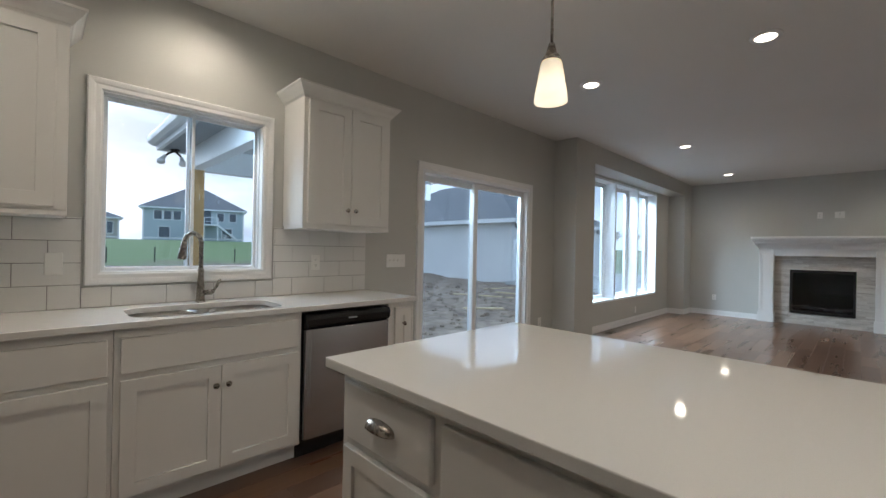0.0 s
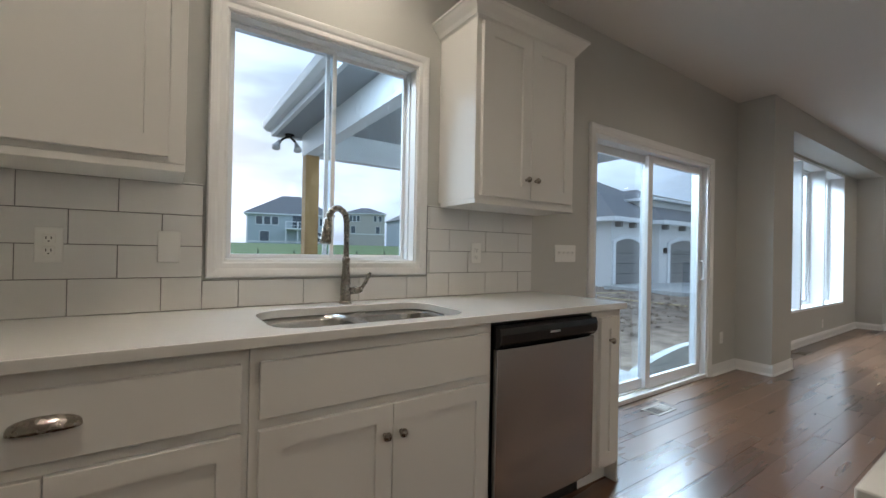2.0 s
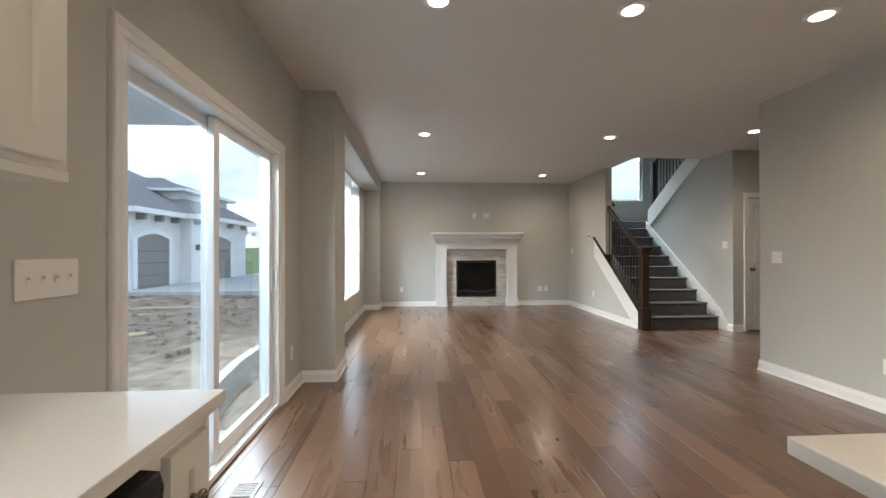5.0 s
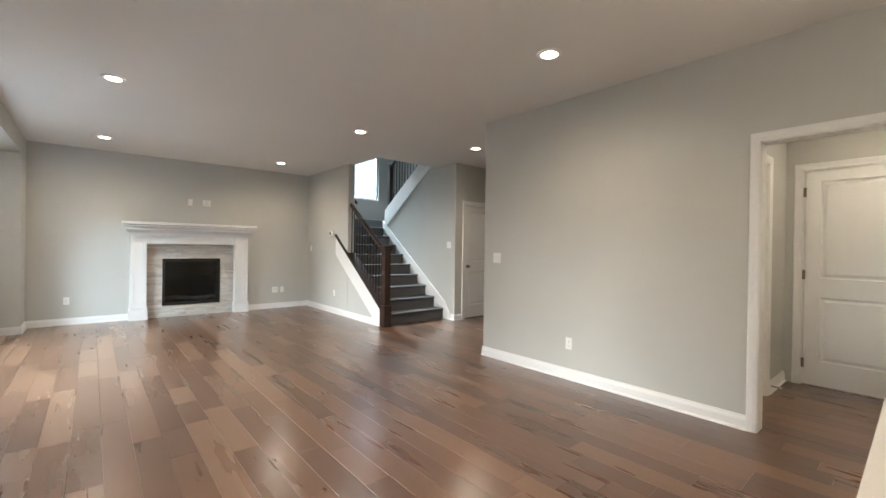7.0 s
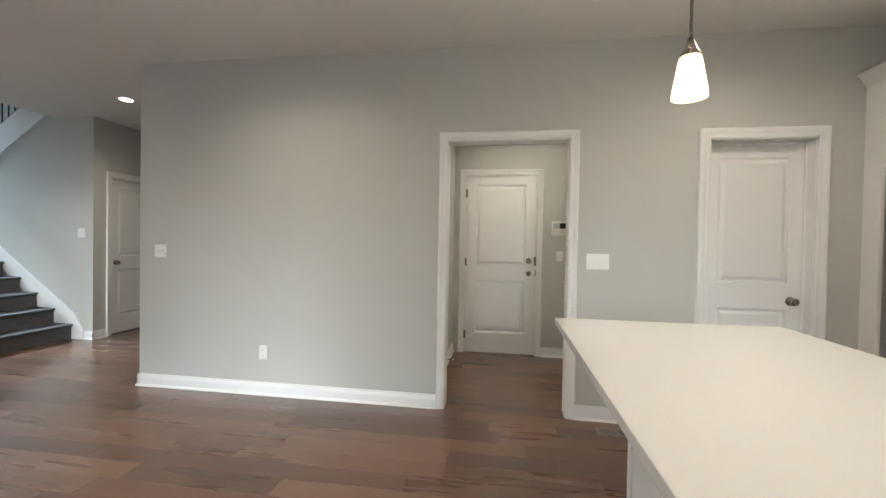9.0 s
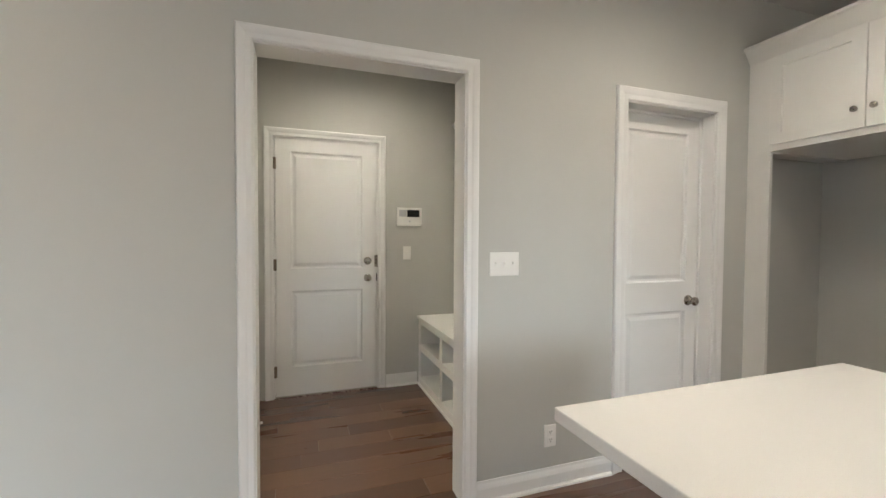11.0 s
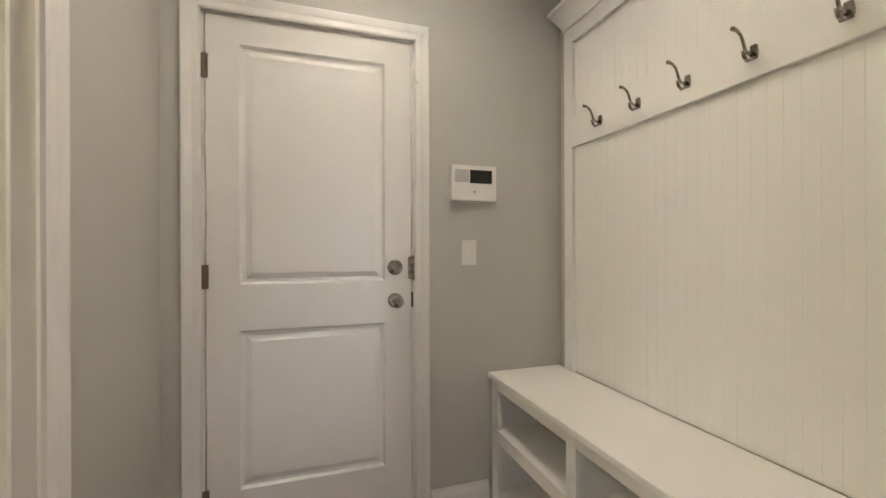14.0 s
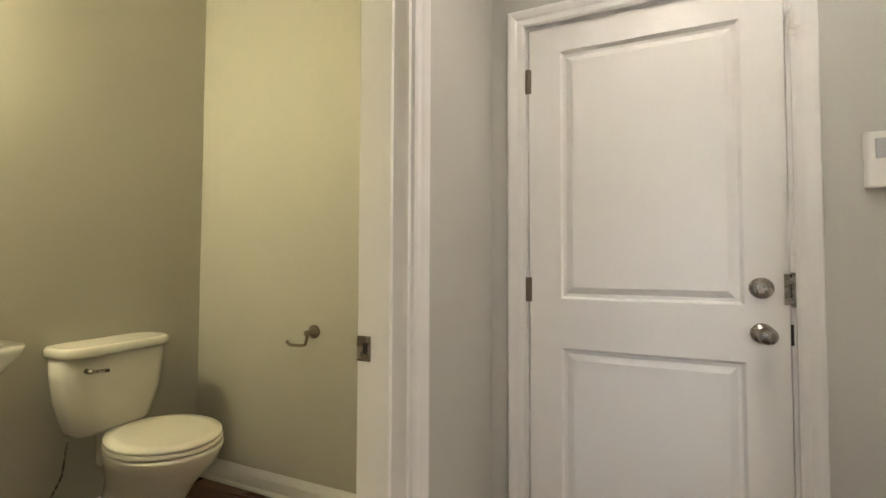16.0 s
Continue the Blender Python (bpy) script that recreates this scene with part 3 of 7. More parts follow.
def knob(bm, x, y, z, axis, s, r=0.027):
    """A round door knob with its rose, standing out along axis by s."""
    lathe(bm, [(0.032, 0), (0.032, s * 0.004), (0.028, s * 0.009), (0.013, s * 0.012), (0.012, s * 0.030), (r * 0.8, s * 0.036),
               (r, s * 0.046), (r * 0.96, s * 0.056), (r * 0.6, s * 0.062)], (x, y, z), axis, 20)


def hinged(dname, label, place, w, h, knob_z, knob_side, both=True, deadbolt=None, hinges=True, wall_axis="y", kx=None):
    """A door leaf with hinges and hardware. place: the leaf's pose from local (x along the leaf, -y its back)."""
    d = tagged(new(dname), label, kind="structure")
    leaf = part("door_leaf", to_world(door_leaf(w, h), place), M_TRIM, d, "white painted two-panel moulded leaf", bev=0.0015)
    bm = bmesh.new()
    kxl = w - 0.072 if knob_side > 0 else 0.078
    knob(bm, kxl, 0, knob_z, "y", 1)
    knob(bm, kxl, -0.035, knob_z, "y", -1)
    part("door_knob", to_world(bm, place), M_NICKEL, d, "brushed nickel round knob")
    if deadbolt:
        bm = bmesh.new()
        lathe(bm, [(0.033, 0), (0.033, 0.006), (0.026, 0.014), (0.012, 0.015)], (kxl, 0, deadbolt), "y", 20)
        box(bm, kxl - 0.016, kxl + 0.016, 0.014, 0.030, deadbolt - 0.005, deadbolt + 0.005)
        part("deadbolt", to_world(bm, place), M_NICKEL, d, "brushed nickel thumb-turn deadbolt")
        bm = boxes((w + 0.002, w + 0.02, 0.0, 0.014, deadbolt - 0.055, deadbolt + 0.05), (w - 0.014, w + 0.004, 0.0, 0.006, deadbolt - 0.05, deadbolt + 0.045))
        part("latch_guard", to_world(bm, place), M_NICKEL, d, "brushed nickel latch guard plate")
        bm = boxes((w + 0.0005, w + 0.008, -0.03, 0.001, knob_z - 0.032, knob_z + 0.032))
        part("strike_plate", to_world(bm, place), M_SLOT, d, "dark strike plate on the jamb")
    if hinges:
        for hz in (0.20, 1.05, h - 0.20):
            hx = -0.004 if knob_side > 0 else w + 0.004
            bm = bmesh.new()
            lathe(bm, [(0.006, hz - 0.045), (0.008, hz - 0.043), (0.008, hz + 0.043), (0.006, hz + 0.045)], (hx, 0.006, 0), "z", 10)
            box(bm, hx - 0.013, hx + 0.013, -0.002, 0.0035, hz - 0.045, hz + 0.045)
            part("hinge", to_world(bm, place), M_HINGE, d, "dark nickel butt hinge")
    return d


def jamb(bm, axis, p0, p1, a, b, z1, t=0.02):
    """Side and head jambs inside an opening through p0..p1."""
    for r in ((a, a + t, 0, z1), (b - t, b, 0, z1), (a + t, b - t, z1 - t, z1)):
        if axis == "y":
            box(bm, p0, p1, r[0], r[1], r[2], r[3])
        else:
            box(bm, r[0], r[1], p0, p1, r[2], r[3])


# cased opening to the mudroom
o = tagged(new("opening_1"), "white cased opening in the greige wall to the mudroom", kind="structure")
bm = bmesh.new()
jamb(bm, "y", RX, RX2, 1.545, 2.478, 2.065, 0.018)
part("jamb", bm, M_TRIM, o, "white painted flat jamb")
bm = bmesh.new()
casing(bm, "y", RX, -1, 1.558, 2.464, 0, 2.053, w=0.062)
part("casing", bm, M_TRIM, o, "white moulded door casing")
bm = bmesh.new()
casing(bm, "y", RX2, 1, 1.558, 2.464, 0, 2.053, w=0.062)
part("casing", bm, M_TRIM, o, "white moulded door casing")


def framed_door(name, label, axis, p0, p1, a, b, front, leaf_face, place, w, h, knob_z, knob_side, deadbolt=None, hinges=True, back=True):
    d = hinged(name, label, place, w, h, knob_z, knob_side, deadbolt=deadbolt, hinges=hinges)
    bm = bmesh.new()
    jamb(bm, axis, p0, p1, a, b, h + 0.034)
    s = 1 if leaf_face > 0 else -1
    part("jamb", bm, M_TRIM, d, "white painted door jamb")
    bm = bmesh.new()
    casing(bm, axis, front, s, a + 0.012, b - 0.012, 0, h + 0.020, w=0.066 if name == "door_1" else 0.074)
    part("casing", bm, M_TRIM, d, "white moulded door casing")
    return d


# garage door leaf: faces west at x 3.985, hinge at the north edge (y 2.48)
place = Matrix(((0, -1, 0, 3.985), (-1, 0, 0, 2.47), (0, 0, 1, 0.012), (0, 0, 0, 1)))
gd = framed_door("door_1", "closed white two-panel door with deadbolt in the mudroom", "y", 3.985, 4.13, 1.655, 2.495, 3.975, -1,
                 place, 0.792, 2.045, 0.932, 1, deadbolt=1.073)
part("threshold", boxes((3.96, 4.13, 1.675, 2.475, 0.0, 0.011)), M_NICKEL, gd, "aluminium threshold", bev=0.002)
bm = boxes((3.93, 3.955, 1.655, 1.672, 1.875, 1.93), (3.955, 3.975, 1.652, 1.675, 1.86, 1.94))
part("contact_sensor", bm, M_PLATE, gd, "small white alarm contact sensor", bev=0.002)

# pantry door: set back at x 2.39, swings away; knob at the south edge
place = Matrix(((0, -1, 0, 2.392), (-1, 0, 0, 0.61), (0, 0, 1, 0.008), (0, 0, 0, 1)))
pd = framed_door("door_2", "closed white two-panel pantry door set back in its jamb", "y", RX, RX2, -0.055, 0.63, RX, -1,
                 place, 0.645, 2.01, 0.90, 1, hinges=False)
part("door_stop", boxes((2.375, 2.39, -0.035, -0.023, 0, 2.02), (2.375, 2.39, 0.598, 0.61, 0, 2.02), (2.375, 2.39, -0.023, 0.598, 2.005, 2.02)),
     M_TRIM, pd, "white door stop bead")

# hall door: faces south in the hall wall
place = Matrix(((1, 0, 0, 3.815), (0, -1, 0, HALL_Y + 0.03), (0, 0, 1, 0.010), (0, 0, 0, 1)))
framed_door("door_3", "closed white two-panel hall door beside the stair", "x", HALL_Y, HALL_Y + 0.13, 3.80, 4.56, HALL_Y, -1,
            place, 0.73, 2.02, 0.93, -1, hinges=False)

# bathroom doorway
o = tagged(new("opening_2"), "white cased doorway to the bathroom", kind="structure")
bm = bmesh.new()
jamb(bm, "x", 2.615, 2.747, 2.455, 3.28, 2.05)
part("jamb", bm, M_TRIM, o, "white painted door jamb")
bm = bmesh.new()
casing(bm, "x", 2.615, -1, 2.463, 3.272, 0, 2.045)
part("casing", bm, M_TRIM, o, "white moulded door casing")
bm = bmesh.new()
casing(bm, "x", 2.747, 1, 2.463, 3.272, 0, 2.045)
part("casing", bm, M_TRIM, o, "white moulded door casing")
part("door_stop", boxes((3.248, 3.26, 2.655, 2.69, 0, 2.03), (2.475, 2.487, 2.655, 2.69, 0, 2.03), (2.487, 3.248, 2.655, 2.69, 2.018, 2.03)), M_TRIM, o, "white door stop bead")
bm = boxes((3.2575, 3.2598, 2.712, 2.748, 0.925, 0.985), (3.2575, 3.267, 2.748, 2.7505, 0.925, 0.985))
part("strike_plate", bm, M_NICKEL, o, "brushed nickel strike plate", bev=0.001)
part("strike_hole", boxes((3.2568, 3.2576, 2.720, 2.733, 0.942, 0.968)), M_SLOT, o, "dark latch hole")


# ---- windows ----
def frame_bars(bm, x0, x1, a, b, z0, z1, w):
    box(bm, x0, x1, a, a + w, z0, z1)
    box(bm, x0, x1, b - w, b, z0, z1)
    box(bm, x0, x1, a + w, b - w, z0, z0 + w)
    box(bm, x0, x1, a + w, b - w, z1 - w, z1)


def pane(parent, x, a, b, z0, z1):
    g = part("pane", boxes((x - 0.003, x + 0.003, a, b, z0, z1)), M_GLASS, parent, "clear glass pane")
    g.visible_shadow = False
    return g


kw = tagged(new("window_1"), "white vinyl sliding window over the kitchen sink", kind="structure")
bm = bmesh.new()
for r in ((0.335, 0.342, 1.10, 2.10), (1.198, 1.205, 1.10, 2.10), (0.342, 1.198, 1.10, 1.107), (0.342, 1.198, 2.093, 2.10)):
    box(bm, -2.39, KX + 0.001, *r)
part("jamb_extension", bm, M_TRIM, kw, "white painted window reveal")
bm = bmesh.new()
casing(bm, "y", KX, 1, 0.336, 1.204, 1.101, 2.099, four=True, w=0.064)
part("casing", bm, M_TRIM, kw, "white moulded window casing")
bm = bmesh.new()
frame_bars(bm, -2.46, -2.39, 0.337, 1.203, 1.102, 2.098, 0.012)
part("window_frame", bm, M_VINYL, kw, bev=0.003)
bm = bmesh.new()
frame_bars(bm, -2.415, -2.395, 0.349, 0.80, 1.114, 2.086, 0.018)
sash = part("sash", bm, M_VINYL, kw, "white vinyl sliding sash", bev=0.003)
pane(sash, -2.405, 0.367, 0.782, 1.132, 2.068)
bm = bmesh.new()
frame_bars(bm, -2.445, -2.425, 0.76, 1.191, 1.114, 2.086, 0.018)
sash = part("sash", bm, M_VINYL, kw, "white vinyl fixed sash", bev=0.003)
pane(sash, -2.435, 0.778, 1.173, 1.132, 2.068)
# rain drops clinging to the fixed pane
bm = bmesh.new()
rg = random.Random(17)
for k in range(170):
    dy, dz, dr = rg.uniform(0.785, 1.165), rg.triangular(1.35, 2.06, 1.95), rg.uniform(0.0012, 0.0032)
    lathe(bm, [(dr, -2.4385), (dr * 0.75, -2.4385 - dr * 0.4), (dr * 0.25, -2.4385 - dr * 0.6)], (0, dy, dz), "x", 6)
    if k % 5 == 0:
        box(bm, -2.4392, -2.4385, dy - 0.0008, dy + 0.0008, dz, dz + rg.uniform(0.012, 0.04))
part("rain_drops", bm, M_DROP, sash, "clear rain drops", kind="stuff")
for z in (1.36, 1.82):
    bm = bmesh.new()
    box(bm, -2.395, -2.383, 0.779, 0.795, z - 0.025, z + 0.025)
    lathe(bm, [(0.008, -2.383), (0.007, -2.374)], (0, 0.787, z), "x", 12)
    part("latch", bm, M_VINYL, kw, "white sash latch", bev=0.002)

sl = tagged(new("door_4"), "closed white vinyl sliding patio door", kind="structure")
bm = bmesh.new()
casing(bm, "y", KX, 1, 2.677, 4.455, 0.0, 2.030, w=0.064)
part("casing", bm, M_TRIM, sl, "white moulded casing")
bm = bmesh.new()
frame_bars(bm, -2.48, KX + 0.002, 2.677, 4.455, 0.002, 2.032, 0.035)
part("door_frame", bm, M_VINYL, sl, "white vinyl frame with track", bev=0.003)
part("track", boxes((-2.44, -2.435, 2.712, 4.42, 0.037, 0.05), (-2.40, -2.395, 2.712, 4.42, 0.037, 0.05)), M_VINYL, sl, "sliding track ribs")
bm = bmesh.new()
for r in ((2.712, 2.765, 0.04, 1.996), (3.495, 3.555, 0.04, 1.996), (2.765, 3.495, 0.04, 0.12), (2.765, 3.495, 1.935, 1.996)):
    box(bm, -2.465, -2.43, *r)
lf = part("fixed_panel", bm, M_VINYL, sl, "white vinyl fixed door panel", bev=0.003)
pane(lf, -2.448, 2.765, 3.495, 0.12, 1.935)
bm = bmesh.new()
for r in ((3.48, 3.545, 0.04, 1.996), (4.357, 4.42, 0.04, 1.996), (3.545, 4.357, 0.04, 0.13), (3.545, 4.357, 1.935, 1.996)):
    box(bm, -2.42, -2.385, *r)
lf = part("sliding_panel", bm, M_VINYL, sl, "white vinyl sliding door panel", bev=0.003)
pane(lf, -2.403, 3.545, 4.357, 0.13, 1.935)
bm = bmesh.new()
tube(bm, [(-2.385, 4.388, 0.93), (-2.350, 4.388, 0.94), (-2.342, 4.388, 0.97), (-2.342, 4.388, 1.07), (-2.350, 4.388, 1.10), (-2.385, 4.388, 1.11)], 0.009, 10)
box(bm, -2.385, -2.377, 4.372, 4.404, 0.905, 1.135)
part("door_handle", bm, M_VINYL, sl, "white pull handle", bev=0.002)

bw = tagged(new("window_2"), "tall white triple window in deep white reveals in the bay", kind="structure")
bm = bmesh.new()
frame_bars(bm, -2.60, -2.331, 6.102, 9.058, 0.452, 2.468, 0.034)
for m0 in (7.07, 8.06):
    box(bm, -2.60, -2.332, m0 - 0.022, m0 + 0.022, 0.486, 2.434)
part("window_frame", bm, M_VINYL, bw, bev=0.003)
for a, b in ((6.136, 7.048), (7.092, 8.038), (8.082, 9.024)):
    bm = bmesh.new()
    frame_bars(bm, -2.585, -2.50, a, b, 0.486, 2.434, 0.022)
    frame_bars(bm, -2.575, -2.525, a + 0.022, b - 0.022, 0.508, 2.412, 0.034)
    s = part("sash", bm, M_VINYL, bw, "white vinyl fixed sash", bev=0.003)
    pane(s, -2.55, a + 0.056, b - 0.056, 0.542, 2.378)

sw = tagged(new("window_3"), "white stairwell window high on the wall", kind="structure")
bm = bmesh.new()
for r in ((2.852, 2.90, 2.372, 3.948), (3.93, 3.978, 2.372, 3.948), (2.90, 3.93, 2.372, 2.42), (2.90, 3.93, 3.90, 3.948)):
    box(bm, r[0], r[1], BACK + 0.05, BACK + 0.12, r[2], r[3])
part("window_frame", bm, M_VINYL, sw, bev=0.004)
g = part("pane", boxes((2.90, 3.93, BACK + 0.08, BACK + 0.086, 2.42, 3.90)), M_GLASS, sw, "clear glass pane")
g.visible_shadow = False


# ---- ceiling lamps ----
def can_light(x, y, z=CEIL, power=14.0):
    d = thing("recessed_light", (x, y, z - 0.012), "round white recessed ceiling light, switched on, in the ceiling", "recessed light", "recessed ceiling lights")
    bm = bmesh.new()
    lathe(bm, [(0.062, z - 0.002), (0.062, z - 0.010), (0.070, z - 0.012), (0.092, z - 0.008), (0.094, z - 0.001)], (x, y, 0), "z", 28)
    part("trim_ring", bm, M_TRIM, d, "white trim ring")
    bm = bmesh.new()
    lathe(bm, [(0.058, z - 0.0125), (0.061, z - 0.011), (0.061, z - 0.010)], (x, y, 0), "z", 24)
    part("lens", bm, M_LENS, d, "glowing diffuser")
    lamp = new("can_lamp", bpy.data.lights.new("can_lamp", "SPOT"))
    lamp.data.energy = power
    lamp.data.spot_size = radians(165)
    lamp.data.spot_blend = 1.0
    lamp.data.shadow_soft_size = 0.06
    lamp.data.color = WARM
    lamp.location = (x, y, z - 0.03)
    return d


CAN_W = 38.0
for cx, cy in ((-1.12, 3.58), (0.11, 3.60), (1.36, 3.58), (-1.14, 6.46), (1.35, 6.46), (-1.15, 9.2), (1.31, 9.28), (3.06, 6.07),
               (-1.12, -0.1), (1.36, 0.6)):
    can_light(cx, cy, power=CAN_W if cy > 5 else (CAN_W * 0.85 if cy > 2 else CAN_W * 0.95))
can_light(-1.98, 0.78, power=30)
can_light(3.25, 1.85, power=31)


def pendant(x, y):
    """A stem pendant with a conical frosted glass shade."""
    p = thing("pendant_light", (x, y, 1.80), "lit conical frosted glass pendant on a nickel stem above the island", "pendant light", "pendants over the island")
    bm = bmesh.new()
    prof = [(0.058, 1.800), (0.056, 1.828), (0.048, 1.873), (0.038, 1.934), (0.034, 1.944), (0.030, 1.940), (0.035, 1.930), (0.045, 1.873), (0.053, 1.828), (0.055, 1.801)]
    lathe(bm, prof, (x, y, 0), "z", 32)
    sh = part("shade", bm, M_SHADE, p, "frosted white glass shade")
    sh.visible_shadow = False
    bm = bmesh.new()
    lathe(bm, [(0.016, 1.939), (0.036, 1.946), (0.032, 1.957), (0.020, 1.975), (0.010, 2.01)], (x, y, 0), "z", 24)
    part("cap", bm, M_NICKEL, p, "nickel shade cap")
    bm = bmesh.new()
    tube(bm, [(x, y, 2.0), (x, y, 2.74)], 0.0055, 10)
    part("stem", bm, M_NICKEL, p, "thin nickel stem")
    bm = bmesh.new()
    lathe(bm, [(0.012, 2.725), (0.058, 2.735), (0.062, 2.758)], (x, y, 0), "z", 24)
    part("canopy", bm, M_NICKEL, p, "round nickel ceiling canopy")
    lamp = new("pendant_lamp", bpy.data.lights.new("pendant_lamp", "POINT"))
    lamp.data.energy = 5
    lamp.data.color = WARM
    lamp.data.shadow_soft_size = 0.04
    lamp.location = (x, y, 1.86)


for px in (-0.205, 0.745):
    pendant(px, 1.39)


# ---- kitchen cabinets ----
def shaker(bm, axis, face, s, a, b, z0, z1, t=0.019, rail=0.058):
    """A shaker panel front on a face, in one skin: frame, step and sunk panel."""
    def ring(inset, d):
        pts = ((a + inset, z0 + inset), (b - inset, z0 + inset), (b - inset, z1 - inset), (a + inset, z1 - inset))
        return [bm.verts.new((face + s * d, u, v) if axis == "x" else (u, face + s * d, v)) for u, v in pts]
    rings = [ring(0, 0), ring(0, t - 0.0015), ring(0.0015, t), ring(rail, t), ring(rail + 0.002, t - 0.010)]
    fs = [bm.faces.new(rings[0]), bm.faces.new(rings[-1])]
    for r1, r2 in zip(rings, rings[1:]):
        for k in range(4):
            fs.append(bm.faces.new((r1[k], r1[(k + 1) % 4], r2[(k + 1) % 4], r2[k])))
    bmesh.ops.recalc_face_normals(bm, faces=fs)


def cab_knob(parent, axis, x, y, z, s):
    bm = bmesh.new()
    lathe(bm, [(0.008, 0), (0.006, s * 0.010), (0.014, s * 0.016), (0.0155, s * 0.022), (0.012, s * 0.028)], (x, y, z), axis, 16)
    return part("knob", bm, M_NICKEL, parent, "round brushed nickel knob")


def cup_pull(parent, axis, x, y, z, s, w=0.125):
    """A half-round cup pull, open below."""
    bm = bmesh.new()
    rings = []
    n, k = 14, 6
    for i in range(n + 1):
        a = math.pi * i / n
        u = -math.cos(a) * w / 2
        ring = []
        for j in range(k + 1):
            b_ = math.pi / 2 * j / k
            env = math.sin(a) ** 0.6 if 0 < i < n else 0.0
            out = 0.028 * env * math.cos(b_) + 0.002
            up = 0.008 + 0.030 * env * math.sin(b_)
            ring.append((u, out, up - 0.016))
        rings.append(ring)
    grid = []
    for ring in rings:
        grid.append([bm.verts.new((x + s * o_, y + u, z + v) if axis == "x" else (x + u, y + s * o_, z + v)) for u, o_, v in ring])
    fs = []
    for r1, r2 in zip(grid, grid[1:]):
        for j in range(k):
            f = bm.faces.new((r1[j], r2[j], r2[j + 1], r1[j + 1]))
            f.smooth = True
            fs.append(f)
    p = part("pull", bm, M_NICKEL, parent, "brushed nickel cup pull")
    md = p.modifiers.new("shell", "SOLIDIFY")
    md.thickness = 0.002
    return p


BF = -1.735   # face of the base cabinets' frames


def base_unit(name, a, b, label, top=0.883):
    u = thing(name, ((KX + BF) / 2, (a + b) / 2, 0), label, "base cabinet", "kitchen cabinets")
    part("carcass", boxes((KX + 0.01, BF - 0.02, a + 0.001, b - 0.001, 0.10, top), (BF - 0.02, BF, a + 0.001, b - 0.001, 0.10, 0.883)), M_CAB, u, bev=0.0015)
    part("toe_kick", boxes((KX + 0.02, -1.80, a + 0.001, b - 0.001, 0.0, 0.10)), M_CAB, u, "white recessed plinth")
    return u


def leaf_door(parent, a, b, z0, z1, ky, kz, face=BF):
    bm = bmesh.new()
    shaker(bm, "x", face, 1, a, b, z0, z1)
    d = part("door", bm, M_CAB, parent, "white shaker door")
    cab_knob(d, "x", face + 0.019, ky, kz, 1)
    return d


def slab(parent, a, b, z0, z1, pull=None, face=BF, name="drawer_front"):
    d = part(name, boxes((face, face + 0.019, a, b, z0, z1)), M_CAB, parent, "white slab drawer front", bev=0.003)
    if pull:
        cup_pull(d, "x", face + 0.019, pull[0], pull[1], 1)
    return d


u = base_unit("base_cabinet", -1.04, -0.40, "white painted base cabinet in the corner under the counter")
slab(u, -0.98, -0.44, 0.683, 0.843)
leaf_door(u, -0.98, -0.44, 0.125, 0.652, -0.93, 0.60)
u = base_unit("base_cabinet", -0.40, 0.34, "white painted base cabinet with one drawer and two shaker doors")
slab(u, -0.387, 0.319, 0.683, 0.843, (-0.066, 0.766))
leaf_door(u, -0.387, -0.071, 0.125, 0.652, -0.105, 0.555)
leaf_door(u, -0.068, 0.321, 0.125, 0.652, -0.040, 0.555)
u = base_unit("sink_cabinet", 0.34, 1.213, "white painted sink base cabinet with false front and two doors", 0.68)
slab(u, 0.365, 1.19, 0.683, 0.843, name="false_front")
leaf_door(u, 0.365, 0.776, 0.125, 0.652, 0.748, 0.555)
leaf_door(u, 0.779, 1.19, 0.125, 0.652, 0.808, 0.555)
u = base_unit("base_cabinet", 1.845, 2.065, "narrow white painted end cabinet beside the dishwasher")
leaf_door(u, 1.90, 2.04, 0.125, 0.85, 1.97, 0.735)
part("end_panel", boxes((KX + 0.01, BF + 0.002, 2.065, 2.078, 0.0, 0.885)), M_CAB, u, "white end panel", bev=0.002)
part("shoe_moulding", boxes((KX + 0.02, BF + 0.002, 2.078, 2.09, 0.0, 0.018)), M_CAB, u, "white shoe moulding", bev=0.003)

# dishwasher
dw = thing("dishwasher", (-2.0, 1.53, 0), "stainless steel dishwasher with a black control band under the counter", "dishwasher")
part("body", boxes((KX + 0.05, -1.72, 1.222, 1.838, 0.10, 0.868)), M_BLACK, dw, "black dishwasher body")
bm = bmesh.new()
N = 16
pts = [(1.226 + (1.834 - 1.226) * i / N) for i in range(N + 1)]
outline = [(-1.715, 1.226)] + [(-1.690 + 0.012 * math.sin(math.pi * i / N) ** 0.5, y) for i, y in enumerate(pts)] + [(-1.715, 1.834)]
prism(bm, outline, "z", 0.125, 0.775)
part("door", bm, M_STEEL, dw, "brushed stainless steel door", bev=0.002)
bm = bmesh.new()
prism(bm, [(-1.72, 0.778), (-1.695, 0.778), (-1.672, 0.80), (-1.668, 0.835), (-1.676, 0.862), (-1.72, 0.866)], "y", 1.226, 1.834)
part("control_panel", bm, M_BLACK, dw, "glossy black control band with a grip", bev=0.004)
part("badge", boxes((-1.6685, -1.6655, 1.505, 1.565, 0.822, 0.829)), M_GREYBOX, dw, "small grey badge")
part("toe_kick", boxes((-1.82, -1.775, 1.222, 1.838, 0.0, 0.10)), M_BLACK, dw, "black toe kick")
dw.location.x -= 0.02

